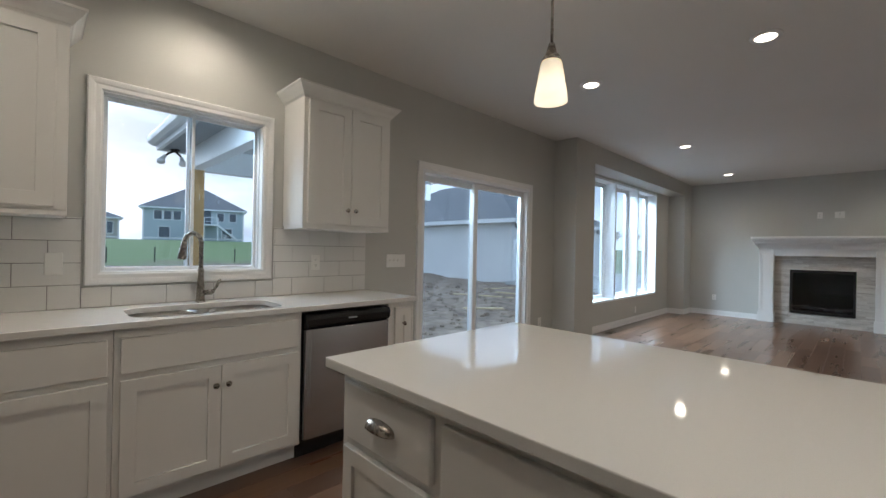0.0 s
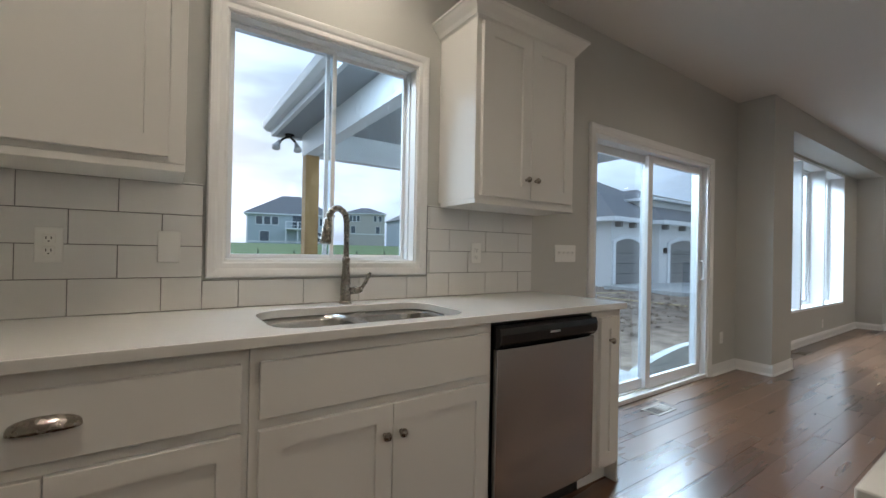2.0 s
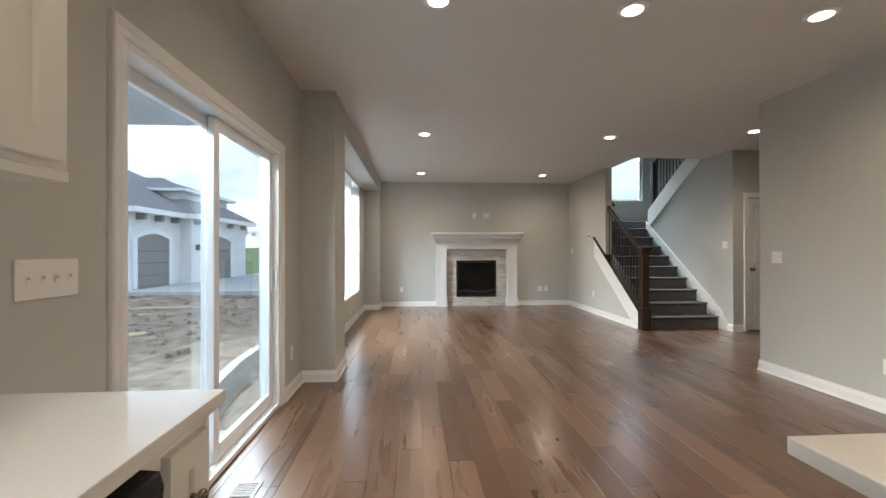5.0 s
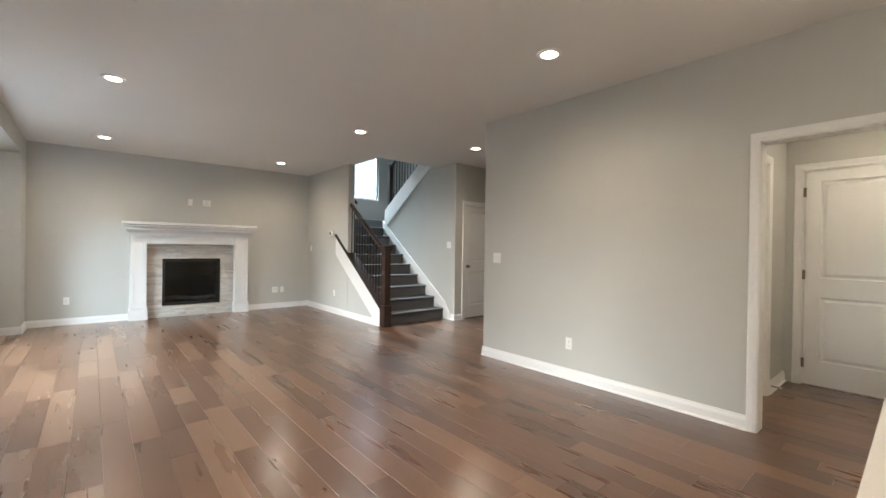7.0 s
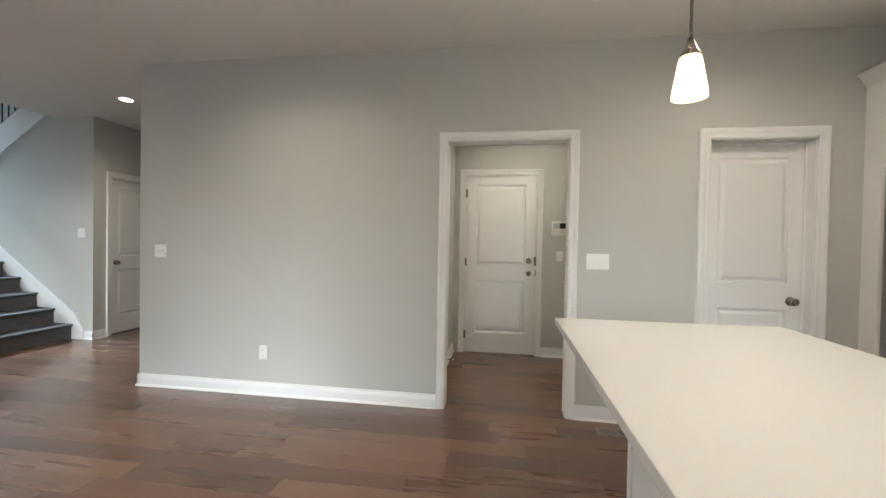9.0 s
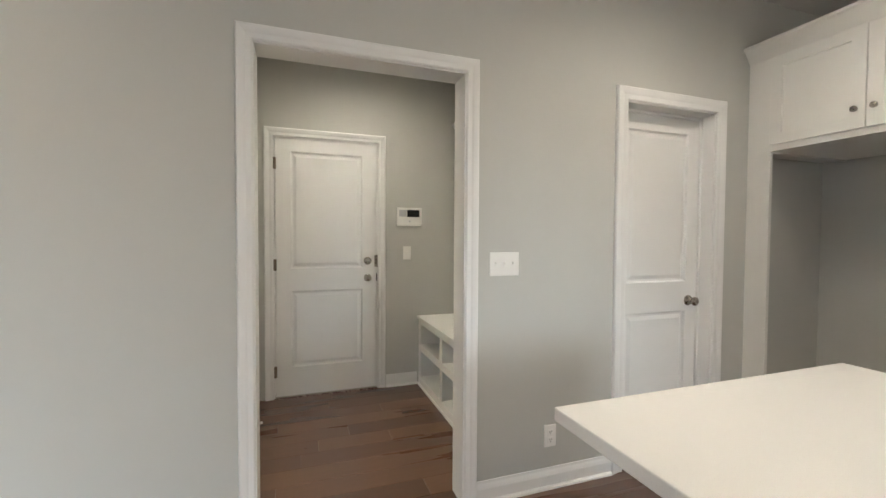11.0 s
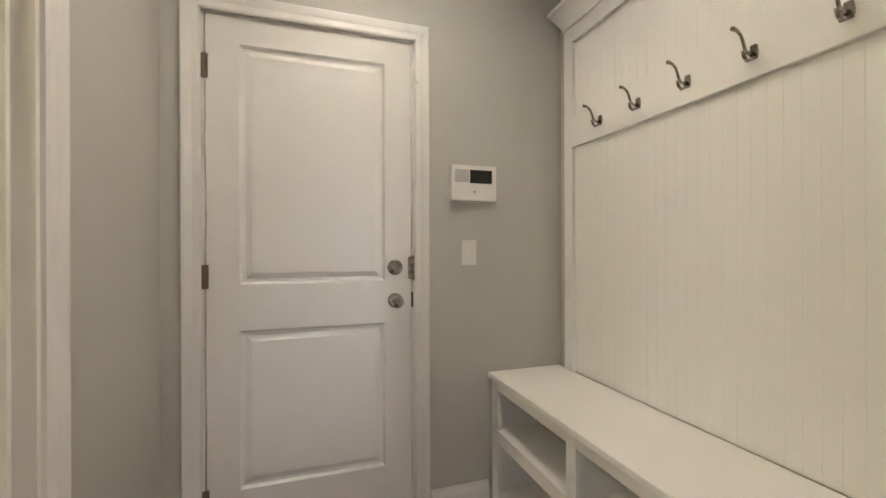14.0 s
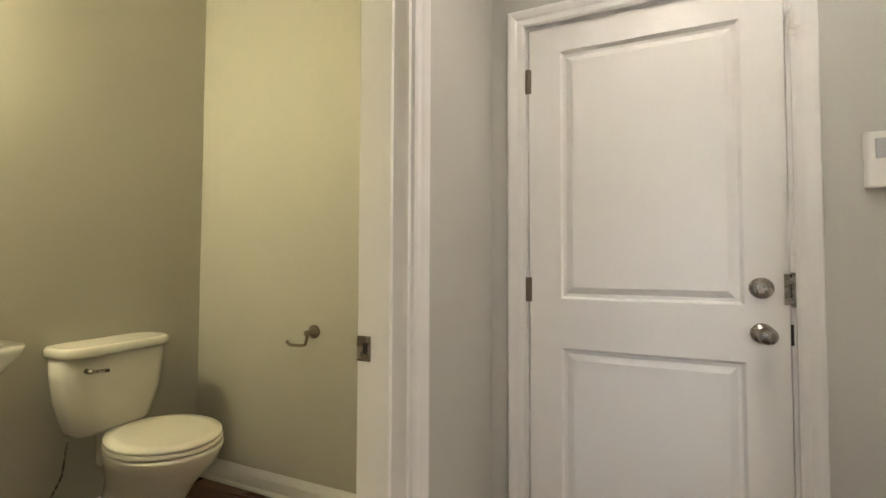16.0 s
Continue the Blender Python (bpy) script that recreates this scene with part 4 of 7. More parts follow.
# worktop with the sink cut-out
CT0, CT1 = 0.886, 0.917
SX0, SX1, SY0, SY1 = -2.185, -1.772, 0.415, 1.145


def rounded(x0, x1, y0, y1, r, n=8):
    out = []
    for cx_, cy_, a0 in ((x1 - r, y1 - r, 0), (x0 + r, y1 - r, 90), (x0 + r, y0 + r, 180), (x1 - r, y0 + r, 270)):
        for i in range(n + 1):
            a = radians(a0 + 90 * i / n)
            out.append((cx_ + r * math.cos(a), cy_ + r * math.sin(a)))
    return out


def slab_with_hole(x0, x1, y0, y1, z0, z1, hole):
    """A worktop: outer rectangle, inner rounded outline; the ring between is bridged point by point."""
    bm = bmesh.new()
    cx_, cy_ = sum(p[0] for p in hole) / len(hole), sum(p[1] for p in hole) / len(hole)
    outer = []
    for hx, hy in hole:
        dx, dy = hx - cx_, hy - cy_
        t = min((x1 - cx_) / dx if dx > 1e-9 else 1e9, (x0 - cx_) / dx if dx < -1e-9 else 1e9,
                (y1 - cy_) / dy if dy > 1e-9 else 1e9, (y0 - cy_) / dy if dy < -1e-9 else 1e9)
        outer.append((cx_ + dx * t, cy_ + dy * t))
    # true corners: snap the nearest outer point
    for corner in ((x0, y0), (x1, y0), (x1, y1), (x0, y1)):
        i = min(range(len(outer)), key=lambda k: (outer[k][0] - corner[0]) ** 2 + (outer[k][1] - corner[1]) ** 2)
        outer[i] = corner
    n = len(hole)
    vs = {}
    for tag, ring in (("o", outer), ("h", hole)):
        for z in (z0, z1):
            vs[tag, z] = [bm.verts.new((px_, py_, z)) for px_, py_ in ring]
    for i in range(n):
        j = (i + 1) % n
        bm.faces.new((vs["o", z1][i], vs["o", z1][j], vs["h", z1][j], vs["h", z1][i]))
        bm.faces.new((vs["o", z0][i], vs["h", z0][i], vs["h", z0][j], vs["o", z0][j]))
        bm.faces.new((vs["o", z0][i], vs["o", z0][j], vs["o", z1][j], vs["o", z1][i]))
        bm.faces.new((vs["h", z0][i], vs["h", z1][i], vs["h", z1][j], vs["h", z0][j]))
    bmesh.ops.recalc_face_normals(bm, faces=bm.faces)
    return bm


hole = rounded(SX0, SX1, SY0, SY1, 0.11, 9)
ct = whole("worktop", slab_with_hole(KX + 0.001, -1.70, -1.05, 2.09, CT0, CT1, hole), M_QUARTZ, "white quartz worktop with an undermount sink cut-out", "worktop", bev=0.003)

# double-bowl sink
sk = thing("sink", (-1.99, 0.78, 0.72), "stainless steel undermount double-bowl sink in the worktop", "kitchen sink")


def bowl(name, x0, x1, y0, y1, z0, z1):
    bm = bmesh.new()
    rings = []
    for inset, z, r in ((-0.012, z1, 0.11), (0.0, z1, 0.10), (0.006, z1 - 0.02, 0.10), (0.014, z0 + 0.05, 0.095), (0.03, z0 + 0.015, 0.085), (0.06, z0, 0.06)):
        rings.append([bm.verts.new((px_, py_, z)) for px_, py_ in rounded(x0 + inset, x1 - inset, y0 + inset, y1 - inset, r, 7)])
    for r1, r2 in zip(rings, rings[1:]):
        for i in range(len(r1)):
            j = (i + 1) % len(r1)
            f = bm.faces.new((r1[i], r1[j], r2[j], r2[i]))
            f.smooth = True
    bm.faces.new(rings[-1])
    bmesh.ops.recalc_face_normals(bm, faces=bm.faces)
    bmesh.ops.reverse_faces(bm, faces=bm.faces)
    p = part(name, bm, M_SINK, sk, "brushed stainless steel bowl")
    md = p.modifiers.new("shell", "SOLIDIFY")
    md.thickness, md.offset = 0.0015, -1
    bm = bmesh.new()
    mx, my = (x0 + x1) / 2 - 0.05, (y0 + y1) / 2
    lathe(bm, [(0.045, z0 + 0.001), (0.043, z0 + 0.004), (0.03, z0 + 0.002), (0.01, z0 + 0.001)], (mx, my, 0), "z", 20)
    part("drain", bm, M_NICKEL, sk, "round sink drain")


bowl("bowl", SX0 - 0.006, SX1 + 0.006, SY0 - 0.006, 0.772, 0.70, 0.884)
bowl("bowl", SX0 - 0.006, SX1 + 0.006, 0.788, SY1 + 0.006, 0.72, 0.884)

# tap
fa = thing("tap", (-2.255, 0.80, CT1), "brushed nickel gooseneck kitchen tap with a side lever behind the sink", "kitchen tap")
bm = bmesh.new()
lathe(bm, [(0.031, CT1), (0.030, CT1 + 0.006), (0.025, CT1 + 0.014), (0.023, CT1 + 0.05), (0.0225, CT1 + 0.075), (0.0185, CT1 + 0.13),
           (0.0150, CT1 + 0.175), (0.0175, CT1 + 0.185), (0.0175, CT1 + 0.20), (0.0125, CT1 + 0.21)], (-2.255, 0.80, 0), "z", 24)
part("body", bm, M_NICKEL, fa, "brushed nickel tap body")
dirx, diry = 0.52, -0.854
dn = math.hypot(dirx, diry)
dirx, diry = dirx / dn, diry / dn
path = [(-2.255, 0.80, CT1 + 0.20)]
R_ = 0.062
for i in range(15):
    a = math.pi * (1 - i / 14 * 0.94)
    d_ = R_ + R_ * math.cos(a)
    path.append((-2.255 + dirx * d_, 0.80 + diry * d_, CT1 + 0.355 + R_ * math.sin(a)))
bm = bmesh.new()
tube(bm, path, 0.0138, 14)
part("neck", bm, M_NICKEL, fa, "curved nickel neck")
e = Vector(path[-1])
drop = (e - Vector(path[-2])).normalized()
drop = Vector((dirx * 0.16, diry * 0.16, -0.98)).normalized()
bm = bmesh.new()
tube(bm, [e - drop * 0.004, e + drop * 0.01, e + drop * 0.05, e + drop * 0.095, e + drop * 0.105], [0.0145, 0.0165, 0.019, 0.0235, 0.021], 16)
part("spray_head", bm, M_NICKEL, fa, "nickel pull-down spray head")
bm = bmesh.new()
tube(bm, [(-2.25, 0.815, CT1 + 0.058), (-2.235, 0.853, CT1 + 0.060), (-2.228, 0.868, CT1 + 0.064)], [0.017, 0.017, 0.013], 14)
tube(bm, [(-2.230, 0.864, CT1 + 0.066), (-2.222, 0.880, CT1 + 0.095), (-2.214, 0.893, CT1 + 0.128), (-2.212, 0.897, CT1 + 0.140)], [0.008, 0.0085, 0.0095, 0.006], 12)
part("lever", bm, M_NICKEL, fa, "nickel side lever")
fa.location.y += 0.01


# wall cabinets
def crown(bm, x0, x1, y0, y1, z0, z1, out=0.06, left=True, right=True):
    """Crown moulding round the top of a wall cabinet that hangs on the west wall."""
    prof = [(0.0, z0), (0.006, z0 + 0.008), (0.012, z0 + 0.012), (0.022, z0 + 0.030), (0.042, z0 + 0.052), (out - 0.006, z1 - 0.014), (out, z1 - 0.012), (out, z1)]
    rings = []
    L, R = (1 if left else 0), (1 if right else 0)
    pts = [(x0, y0, 0, -1 * L), (x1, y0, 1, -1 * L), (x1, y1, 1, 1 * R), (x0, y1, 0, 1 * R)]
    for px_, py_, sx_, sy_ in pts:
        rings.append([bm.verts.new((px_ + sx_ * o_, py_ + sy_ * o_, z)) for o_, z in prof])
    for r1, r2 in zip(rings, rings[1:]):
        for i in range(len(prof) - 1):
            bm.faces.new((r1[i], r2[i], r2[i + 1], r1[i + 1]))
    bm.faces.new([r[-1] for r in rings])
    bm.faces.new([r[0] for r in reversed(rings)])
    bmesh.ops.recalc_face_normals(bm, faces=bm.faces)


UF = -2.025
UB, UT = 1.395, 2.27


def wall_unit(a, b, split, knobs, label, left=True, right=True):
    u = thing("wall_cabinet", ((KX + UF) / 2, (a + b) / 2, UB), label, "wall cabinet", "kitchen cabinets")
    part("carcass", boxes((KX + 0.001, UF, a, b, UB + 0.018, UT + 0.02)), M_CAB, u, bev=0.002)
    bm = boxes((KX + 0.02, UF + 0.004, a - 0.0 * 1, b, UB - 0.006, UB + 0.018))
    part("light_rail", bm, M_CAB, u, "white light rail", bev=0.003)
    for i, (d0, d1) in enumerate(split):
        bm = bmesh.new()
        shaker(bm, "x", UF, 1, d0, d1, UB + 0.035, UT - 0.01, rail=0.062)
        d = part("door", bm, M_CAB, u, "white shaker door")
        cab_knob(d, "x", UF + 0.019, knobs[i], UB + 0.135, 1)
    bm = bmesh.new()
    crown(bm, KX + 0.001, UF, a, b, UT + 0.0, UT + 0.085, left=left, right=right)
    part("crown", bm, M_CAB, u, "white crown moulding")
    return u


wall_unit(1.345, 2.055, [(1.375, 1.699), (1.702, 2.025)], [1.668, 1.733], "white two-door shaker wall cabinet beside the patio door")
wall_unit(-0.805, 0.19, [(-0.775, -0.317), (-0.314, 0.145)], [-0.348, -0.283], "white two-door shaker wall cabinet beside the window", left=False)
wall_unit(-1.045, -0.807, [(-1.03, -0.83)], [-0.86], "narrow white wall cabinet in the corner", right=False, left=False)


# plates
def outlet(axis, s, x, y, z, label="white double outlet plate on the greige wall", toggles=0, w=0.070, sockets=1, h=0.115, group="outlets and switches"):
    o_ = thing("switch_plate" if toggles else "outlet", (x, y, z), label, "light switch" if toggles else "electrical outlet", group)

    def rect(d0, d1, u0, u1, v0, v1, bm):
        if axis == "x":
            lo, hi = sorted((x + s * d0, x + s * d1))
            box(bm, lo, hi, y + u0, y + u1, z + v0, z + v1)
        else:
            lo, hi = sorted((y + s * d0, y + s * d1))
            box(bm, x + u0, x + u1, lo, hi, z + v0, z + v1)
    bm = bmesh.new()
    rect(0, 0.006, -w / 2, w / 2, -h / 2, h / 2, bm)
    part("plate", bm, M_PLATE, o_, "white cover plate", bev=0.003)
    if toggles:
        for i in range(toggles):
            c = (i - (toggles - 1) / 2) * 0.046
            bm = bmesh.new()
            rect(0.005, 0.0075, c - 0.006, c + 0.006, -0.013, 0.013, bm)
            rect(0.006, 0.017, c - 0.0035, c + 0.0035, 0.001, 0.010, bm)
            part("toggle", bm, M_PLATE, o_, "white toggle")
    elif sockets:
        for i in range(sockets):
            c = (i - (sockets - 1) / 2) * 0.046
            for v in (-0.020, 0.020):
                bm = bmesh.new()
                rect(0.005, 0.0085, c - 0.016, c + 0.016, v - 0.0145, v + 0.0145, bm)
                sock = part("socket", bm, M_PLATE, o_, "white socket face", bev=0.004)
                bm = bmesh.new()
                rect(0.0083, 0.0089, c - 0.0075, c - 0.0050, v - 0.002, v + 0.007, bm)
                rect(0.0083, 0.0089, c + 0.0050, c + 0.0075, v - 0.002, v + 0.007, bm)
                rect(0.0083, 0.0089, c - 0.002, c + 0.002, v - 0.010, v - 0.006, bm)
                part("slots", bm, M_SLOT, sock, "dark socket slots")
    return o_


TF = KX + 0.009
outlet("x", 1, TF, -0.17, 1.155, "white double outlet plate on the tiled splashback")
outlet("x", 1, TF, 0.155, 1.155, "white single switch plate on the tiles beside the window", toggles=1)
outlet("x", 1, TF, 1.60, 1.150, "white double outlet plate on the tiled splashback under the wall cabinet")
outlet("x", 1, KX, 2.375, 1.158, "white four-gang switch plate beside the patio door", toggles=4, w=0.21)
outlet("x", 1, KX, 4.75, 0.35, "white outlet plate low on the wall beside the patio door")
outlet("x", -1, RX, 1.353, 1.159, "white three-gang switch plate between the opening and the pantry door", toggles=3, w=0.158)
outlet("x", -1, RX, 3.97, 0.35, "white outlet plate low on the long greige wall")
outlet("x", -1, RX, 4.925, 1.165, "white two-gang switch plate at the end of the long wall", toggles=2, w=0.115)
outlet("x", -1, RX, 1.08, 0.27, "white outlet plate low between the opening and the pantry door")
outlet("x", -1, RX, -0.78, 0.27, "white outlet plate low in the refrigerator alcove")
outlet("x", -1, 3.57, 7.22, 1.32, "white two-gang switch plate on the stair wall", toggles=2, w=0.115)
outlet("x", -1, 2.24, 9.0, 0.38, "white outlet plate on the knee wall by the stair")
outlet("x", -1, 2.24, 10.1, 1.22, "white single switch plate at the corner", toggles=1)
outlet("y", -1, -1.57, BACK, 0.37, "white outlet plate low beside the fireplace")
outlet("y", -1, 1.56, BACK, 0.37, "white double outlet plate low beside the fireplace", w=0.115, sockets=2)
outlet("y", -1, 1.70, BACK, 0.37, "white cable outlet plate low beside the fireplace", sockets=0)
outlet("y", -1, 0.06, BACK, 2.02, "white outlet plate above the mantel")
outlet("y", -1, 0.32, BACK, 2.02, "white recessed cable box above the mantel", w=0.13, sockets=1)
outlet("x", 1, KX, 8.0, 0.22, "white outlet plate under the bay window")
outlet("x", -1, 3.975, 1.412, 1.148, "white single switch plate under the mudroom alarm keypad", toggles=1)

th = thing("thermostat", (2.21, 9.15, 1.46), "small white wall thermostat with a dark display", "thermostat")
part("case", boxes((2.215, 2.24, 9.10, 9.20, 1.46, 1.56)), M_PLATE, th, bev=0.004)
part("display", boxes((2.213, 2.2155, 9.125, 9.175, 1.49, 1.545)), M_SCREEN, th, "dark display")

# alarm keypad
ak = thing("alarm_keypad", (3.945, 1.385, 1.372), "white alarm keypad with a dark display on the mudroom wall", "alarm keypad")
part("case", boxes((3.948, 3.975, 1.286, 1.504, 1.381, 1.539)), M_PLATE, ak, bev=0.004)
part("display", boxes((3.9455, 3.9485, 1.309, 1.416, 1.458, 1.518)), M_SCREEN, ak, "dark display", bev=0.001)
part("speaker_grille", boxes((3.9460, 3.9485, 1.421, 1.487, 1.461, 1.518)), M_GREYBOX, ak, "pale grey speaker grille", bev=0.001)
bm = bmesh.new()
lathe(bm, [(0.007, 3.9475), (0.006, 3.9455)], (0, 1.394, 1.421), "x", 14)
part("button", bm, M_GREYBOX, ak, "small grey button")


# ---- island ----
il = thing("kitchen_island", (0.33, 1.10, 0), "white painted kitchen island with drawers and panelled sides", "kitchen island")
IX0, IX1, IY0, IY1 = -0.575, 1.235, 0.81, 1.405
part("carcass", boxes((IX0, IX1, IY0, IY1, 0.10, 0.885), (IX0 + 0.04, IX1 - 0.0, IY0 + 0.06, IY1, 0.0, 0.10)), M_CAB, il, bev=0.002)
bm = bmesh.new()
for a_, b_, r_ in ((IX0, IX0 + 0.05, 0.01), (IX0 + 0.054, IX0 + 0.60, 0.0), (IX0 + 0.604, IX0 + 1.20, 0.0), (IX0 + 1.204, IX1 - 0.054, 0.0), (IX1 - 0.05, IX1, 0.01)):
    box(bm, a_, b_, IY1, IY1 + (0.019 if r_ else 0.010), 0.0, 0.885)
part("back_panel", bm, M_CAB, il, "white flat panelled back with corner stiles", bev=0.0015)
bm = bmesh.new()
shaker(bm, "x", IX0, -1, IY0 + 0.0, IY1 - 0.0, 0.105, 0.865, rail=0.075)
part("end_panel", bm, M_CAB, il, "white shaker end panel", bev=0.0015)
bm = bmesh.new()
shaker(bm, "x", IX1, 1, IY0 + 0.0, IY1 - 0.0, 0.02, 0.865, rail=0.075)
part("end_panel", bm, M_CAB, il, "white shaker end panel", bev=0.0015)
for x0_, x1_ in ((-0.565, -0.165), (-0.125, 0.60), (0.64, 1.225)):
    for z0_, z1_ in ((0.675, 0.845), (0.40, 0.645), (0.125, 0.375)):
        if z1_ > 0.8:
            d = part("drawer_front", boxes((x0_, x1_, IY0 - 0.019, IY0, z0_, z1_)), M_CAB, il, "white slab drawer front", bev=0.004)
        else:
            bm = bmesh.new()
            shaker(bm, "y", IY0, -1, x0_, x1_, z0_, z1_, rail=0.05)
            d = part("drawer_front", bm, M_CAB, il, "white shaker drawer front", bev=0.0015)
        cup_pull(d, "y", (x0_ + x1_) / 2, IY0 - 0.019, (z0_ + z1_) / 2, -1)
for cx_ in (-0.50, 0.33, 1.16):
    bm = bmesh.new()
    arc = [(IY1 + 0.019, 0.885), (IY1 + 0.28, 0.885), (IY1 + 0.28, 0.845)]
    for i in range(11):
        a = radians(90 * i / 10)
        arc.append((IY1 + 0.275 - 0.215 * math.sin(a), 0.845 - 0.245 * (1 - math.cos(a))))
    arc += [(IY1 + 0.019, 0.60)]
    prism(bm, arc, "x", cx_ - 0.03, cx_ + 0.03)
    part("corbel", bm, M_CAB, il, "white curved corbel under the overhang", bev=0.003)
whole("island_worktop", boxes((-0.616, 1.272, 0.752, 1.768, CT0, CT1)), M_QUARTZ, "white quartz island worktop with a seating overhang", "worktop", bev=0.003)

# ---- refrigerator surround ----
fr = thing("refrigerator_surround", (1.72, -0.68, 0), "white painted surround and cabinet over an empty refrigerator alcove", "cabinet", "kitchen cabinets")
part("side_panel", boxes((2.17, RX - 0.001, -0.345, -0.32, 0, 1.80), (2.17, 2.185, -1.05, -0.345, 1.79, 1.80)), M_CAB, fr, "white filler stile", bev=0.002)
part("side_panel", boxes((1.20, 1.225, -1.05, -0.32, 0, 1.80)), M_CAB, fr, "white tall side panel", bev=0.002)
part("carcass", boxes((1.20, RX - 0.001, -1.05, -0.32, 1.80, 2.37)), M_CAB, fr, bev=0.002)
for a_, b_, k_ in ((1.735, 2.165, 1.77), (1.30, 1.731, 1.695)):
    bm = bmesh.new()
    shaker(bm, "y", -0.32, 1, a_, b_, 1.835, 2.335, rail=0.06)
    d = part("door", bm, M_CAB, fr, "white shaker door", bev=0.0015)
    cab_knob(d, "y", k_, -0.301, 1.93, 1)
bm = bmesh.new()
prof = [(-0.32, 2.345), (-0.312, 2.36), (-0.30, 2.38), (-0.275, 2.415), (-0.262, 2.425), (-0.262, 2.44), (-0.32, 2.44)]
prism(bm, prof, "x", 1.20, RX - 0.001)
part("crown", bm, M_CAB, fr, "white crown moulding")


# ---- floor registers ----
def register(x0, x1, y0, y1, label):
    r_ = thing("floor_register", ((x0 + x1) / 2, (y0 + y1) / 2, 0.0), label, "floor vent", "floor registers")
    bm = bmesh.new()
    for q in ((x0, x1, y0, y0 + 0.018), (x0, x1, y1 - 0.018, y1), (x0, x0 + 0.018, y0 + 0.018, y1 - 0.018), (x1 - 0.018, x1, y0 + 0.018, y1 - 0.018)):
        box(bm, *q, 0.0, 0.005)
    ym = (y0 + y1) / 2
    box(bm, x0 + 0.018, x1 - 0.018, ym - 0.004, ym + 0.004, 0.0, 0.005)
    part("frame", bm, M_REG, r_, "pale metal frame", bev=0.001)
    part("backing", boxes((x0 + 0.018, x1 - 0.018, y0 + 0.018, y1 - 0.018, 0.0002, 0.001)), M_SLOT, r_, "dark duct opening")
    n = 14
    for i in range(n):
        y = y0 + 0.02 + (y1 - y0 - 0.04) * (i + 0.5) / n
        if abs(y - ym) < 0.006:
            continue
        wide = 0.0012 if y < ym else 0.0042
        part("slat", boxes((x0 + 0.018, x1 - 0.018, y - wide, y + wide, 0.001, 0.0040)), M_REG, r_)
    return r_


register(-2.21, -2.07, 3.11, 3.36, "pale metal floor register in the boards by the patio door")
register(2.065, 2.175, 1.10, 1.37, "pale metal floor register in the boards by the mudroom opening")
register(-2.25, -2.11, 6.45, 6.72, "pale metal floor register in the boards by the bay window")

# ---- fireplace ----
fp = thing("fireplace", (0.10, BACK - 0.1, 0), "white painted mantelpiece round a pale ledger-stone surround and black firebox", "fireplace")
FY = BACK
for a_, b_ in ((-0.80, -0.575), (0.775, 1.0)):
    bm = boxes((a_, b_, FY - 0.14, FY, 0.0, 1.40))
    part("pilaster", bm, M_TRIM, fp, "white pilaster", bev=0.002)
    bm = bmesh.new()
    shaker(bm, "y", FY - 0.14, -1, a_ + 0.002, b_ - 0.002, 0.20, 1.34, t=0.018, rail=0.05)
    part("pilaster_panel", bm, M_TRIM, fp, "white framed pilaster panel", bev=0.0015)
    part("plinth_block", boxes((a_ - 0.015, b_ + 0.015, FY - 0.175, FY, 0.0, 0.17), (a_ - 0.008, b_ + 0.008, FY - 0.168, FY, 0.17, 0.19)), M_TRIM, fp, "white plinth block", bev=0.003)
part("frieze", boxes((-0.575, 0.775, FY - 0.13, FY, 1.27, 1.46), (-0.575, 0.775, FY - 0.15, FY - 0.13, 1.27, 1.295)), M_TRIM, fp, "white frieze board", bev=0.002)
bm = bmesh.new()
prof = [(0.0, 1.40), (0.165, 1.40), (0.175, 1.43), (0.185, 1.45), (0.215, 1.475), (0.245, 1.50), (0.25, 1.53), (0.265, 1.54), (0.275, 1.56), (0.275, 1.575), (0.30, 1.585), (0.30, 1.63), (0.0, 1.63)]
lo_r, hi_r = [], []
for o_, z in prof:
    ext = max(0.0, o_ - 0.15) * 0.8
    lo_r.append(bm.verts.new((-0.80 - ext, FY - o_, z)))
    hi_r.append(bm.verts.new((1.0 + ext, FY - o_, z)))
n_ = len(prof)
for i in range(n_):
    j = (i + 1) % n_
    bm.faces.new((lo_r[i], lo_r[j], hi_r[j], hi_r[i]))
bm.faces.new(lo_r)
bm.faces.new(hi_r)
bmesh.ops.recalc_face_normals(bm, faces=bm.faces)
part("mantel_shelf", bm, M_TRIM, fp, "white moulded mantel shelf", bev=0.002)
# firebox
bm = boxes((-0.345, 0.545, FY + 0.30, FY + 0.32, 0.2, 1.01), (-0.345, 0.545, FY - 0.02, FY + 0.3, 0.20, 0.22), (-0.345, 0.545, FY - 0.02, FY + 0.3, 0.99, 1.01),
           (-0.345, -0.325, FY - 0.02, FY + 0.3, 0.22, 0.99), (0.525, 0.545, FY - 0.02, FY + 0.3, 0.22, 0.99))
part("firebox", bm, M_FIREBOX, fp, "black metal firebox")
bm = bmesh.new()
for r in ((-0.345, -0.31, 0.205, 1.005), (0.51, 0.545, 0.205, 1.005), (-0.31, 0.51, 0.96, 1.005), (-0.31, 0.51, 0.205, 0.26)):
    box(bm, r[0], r[1], FY - 0.045, FY - 0.02, r[2], r[3])
part("firebox_trim", bm, M_BLACK, fp, "black metal trim", bev=0.002)
g = part("glass_front", boxes((-0.31, 0.51, FY - 0.032, FY - 0.028, 0.26, 0.96)), M_GLASS, fp, "glass front")
bm = bmesh.new()
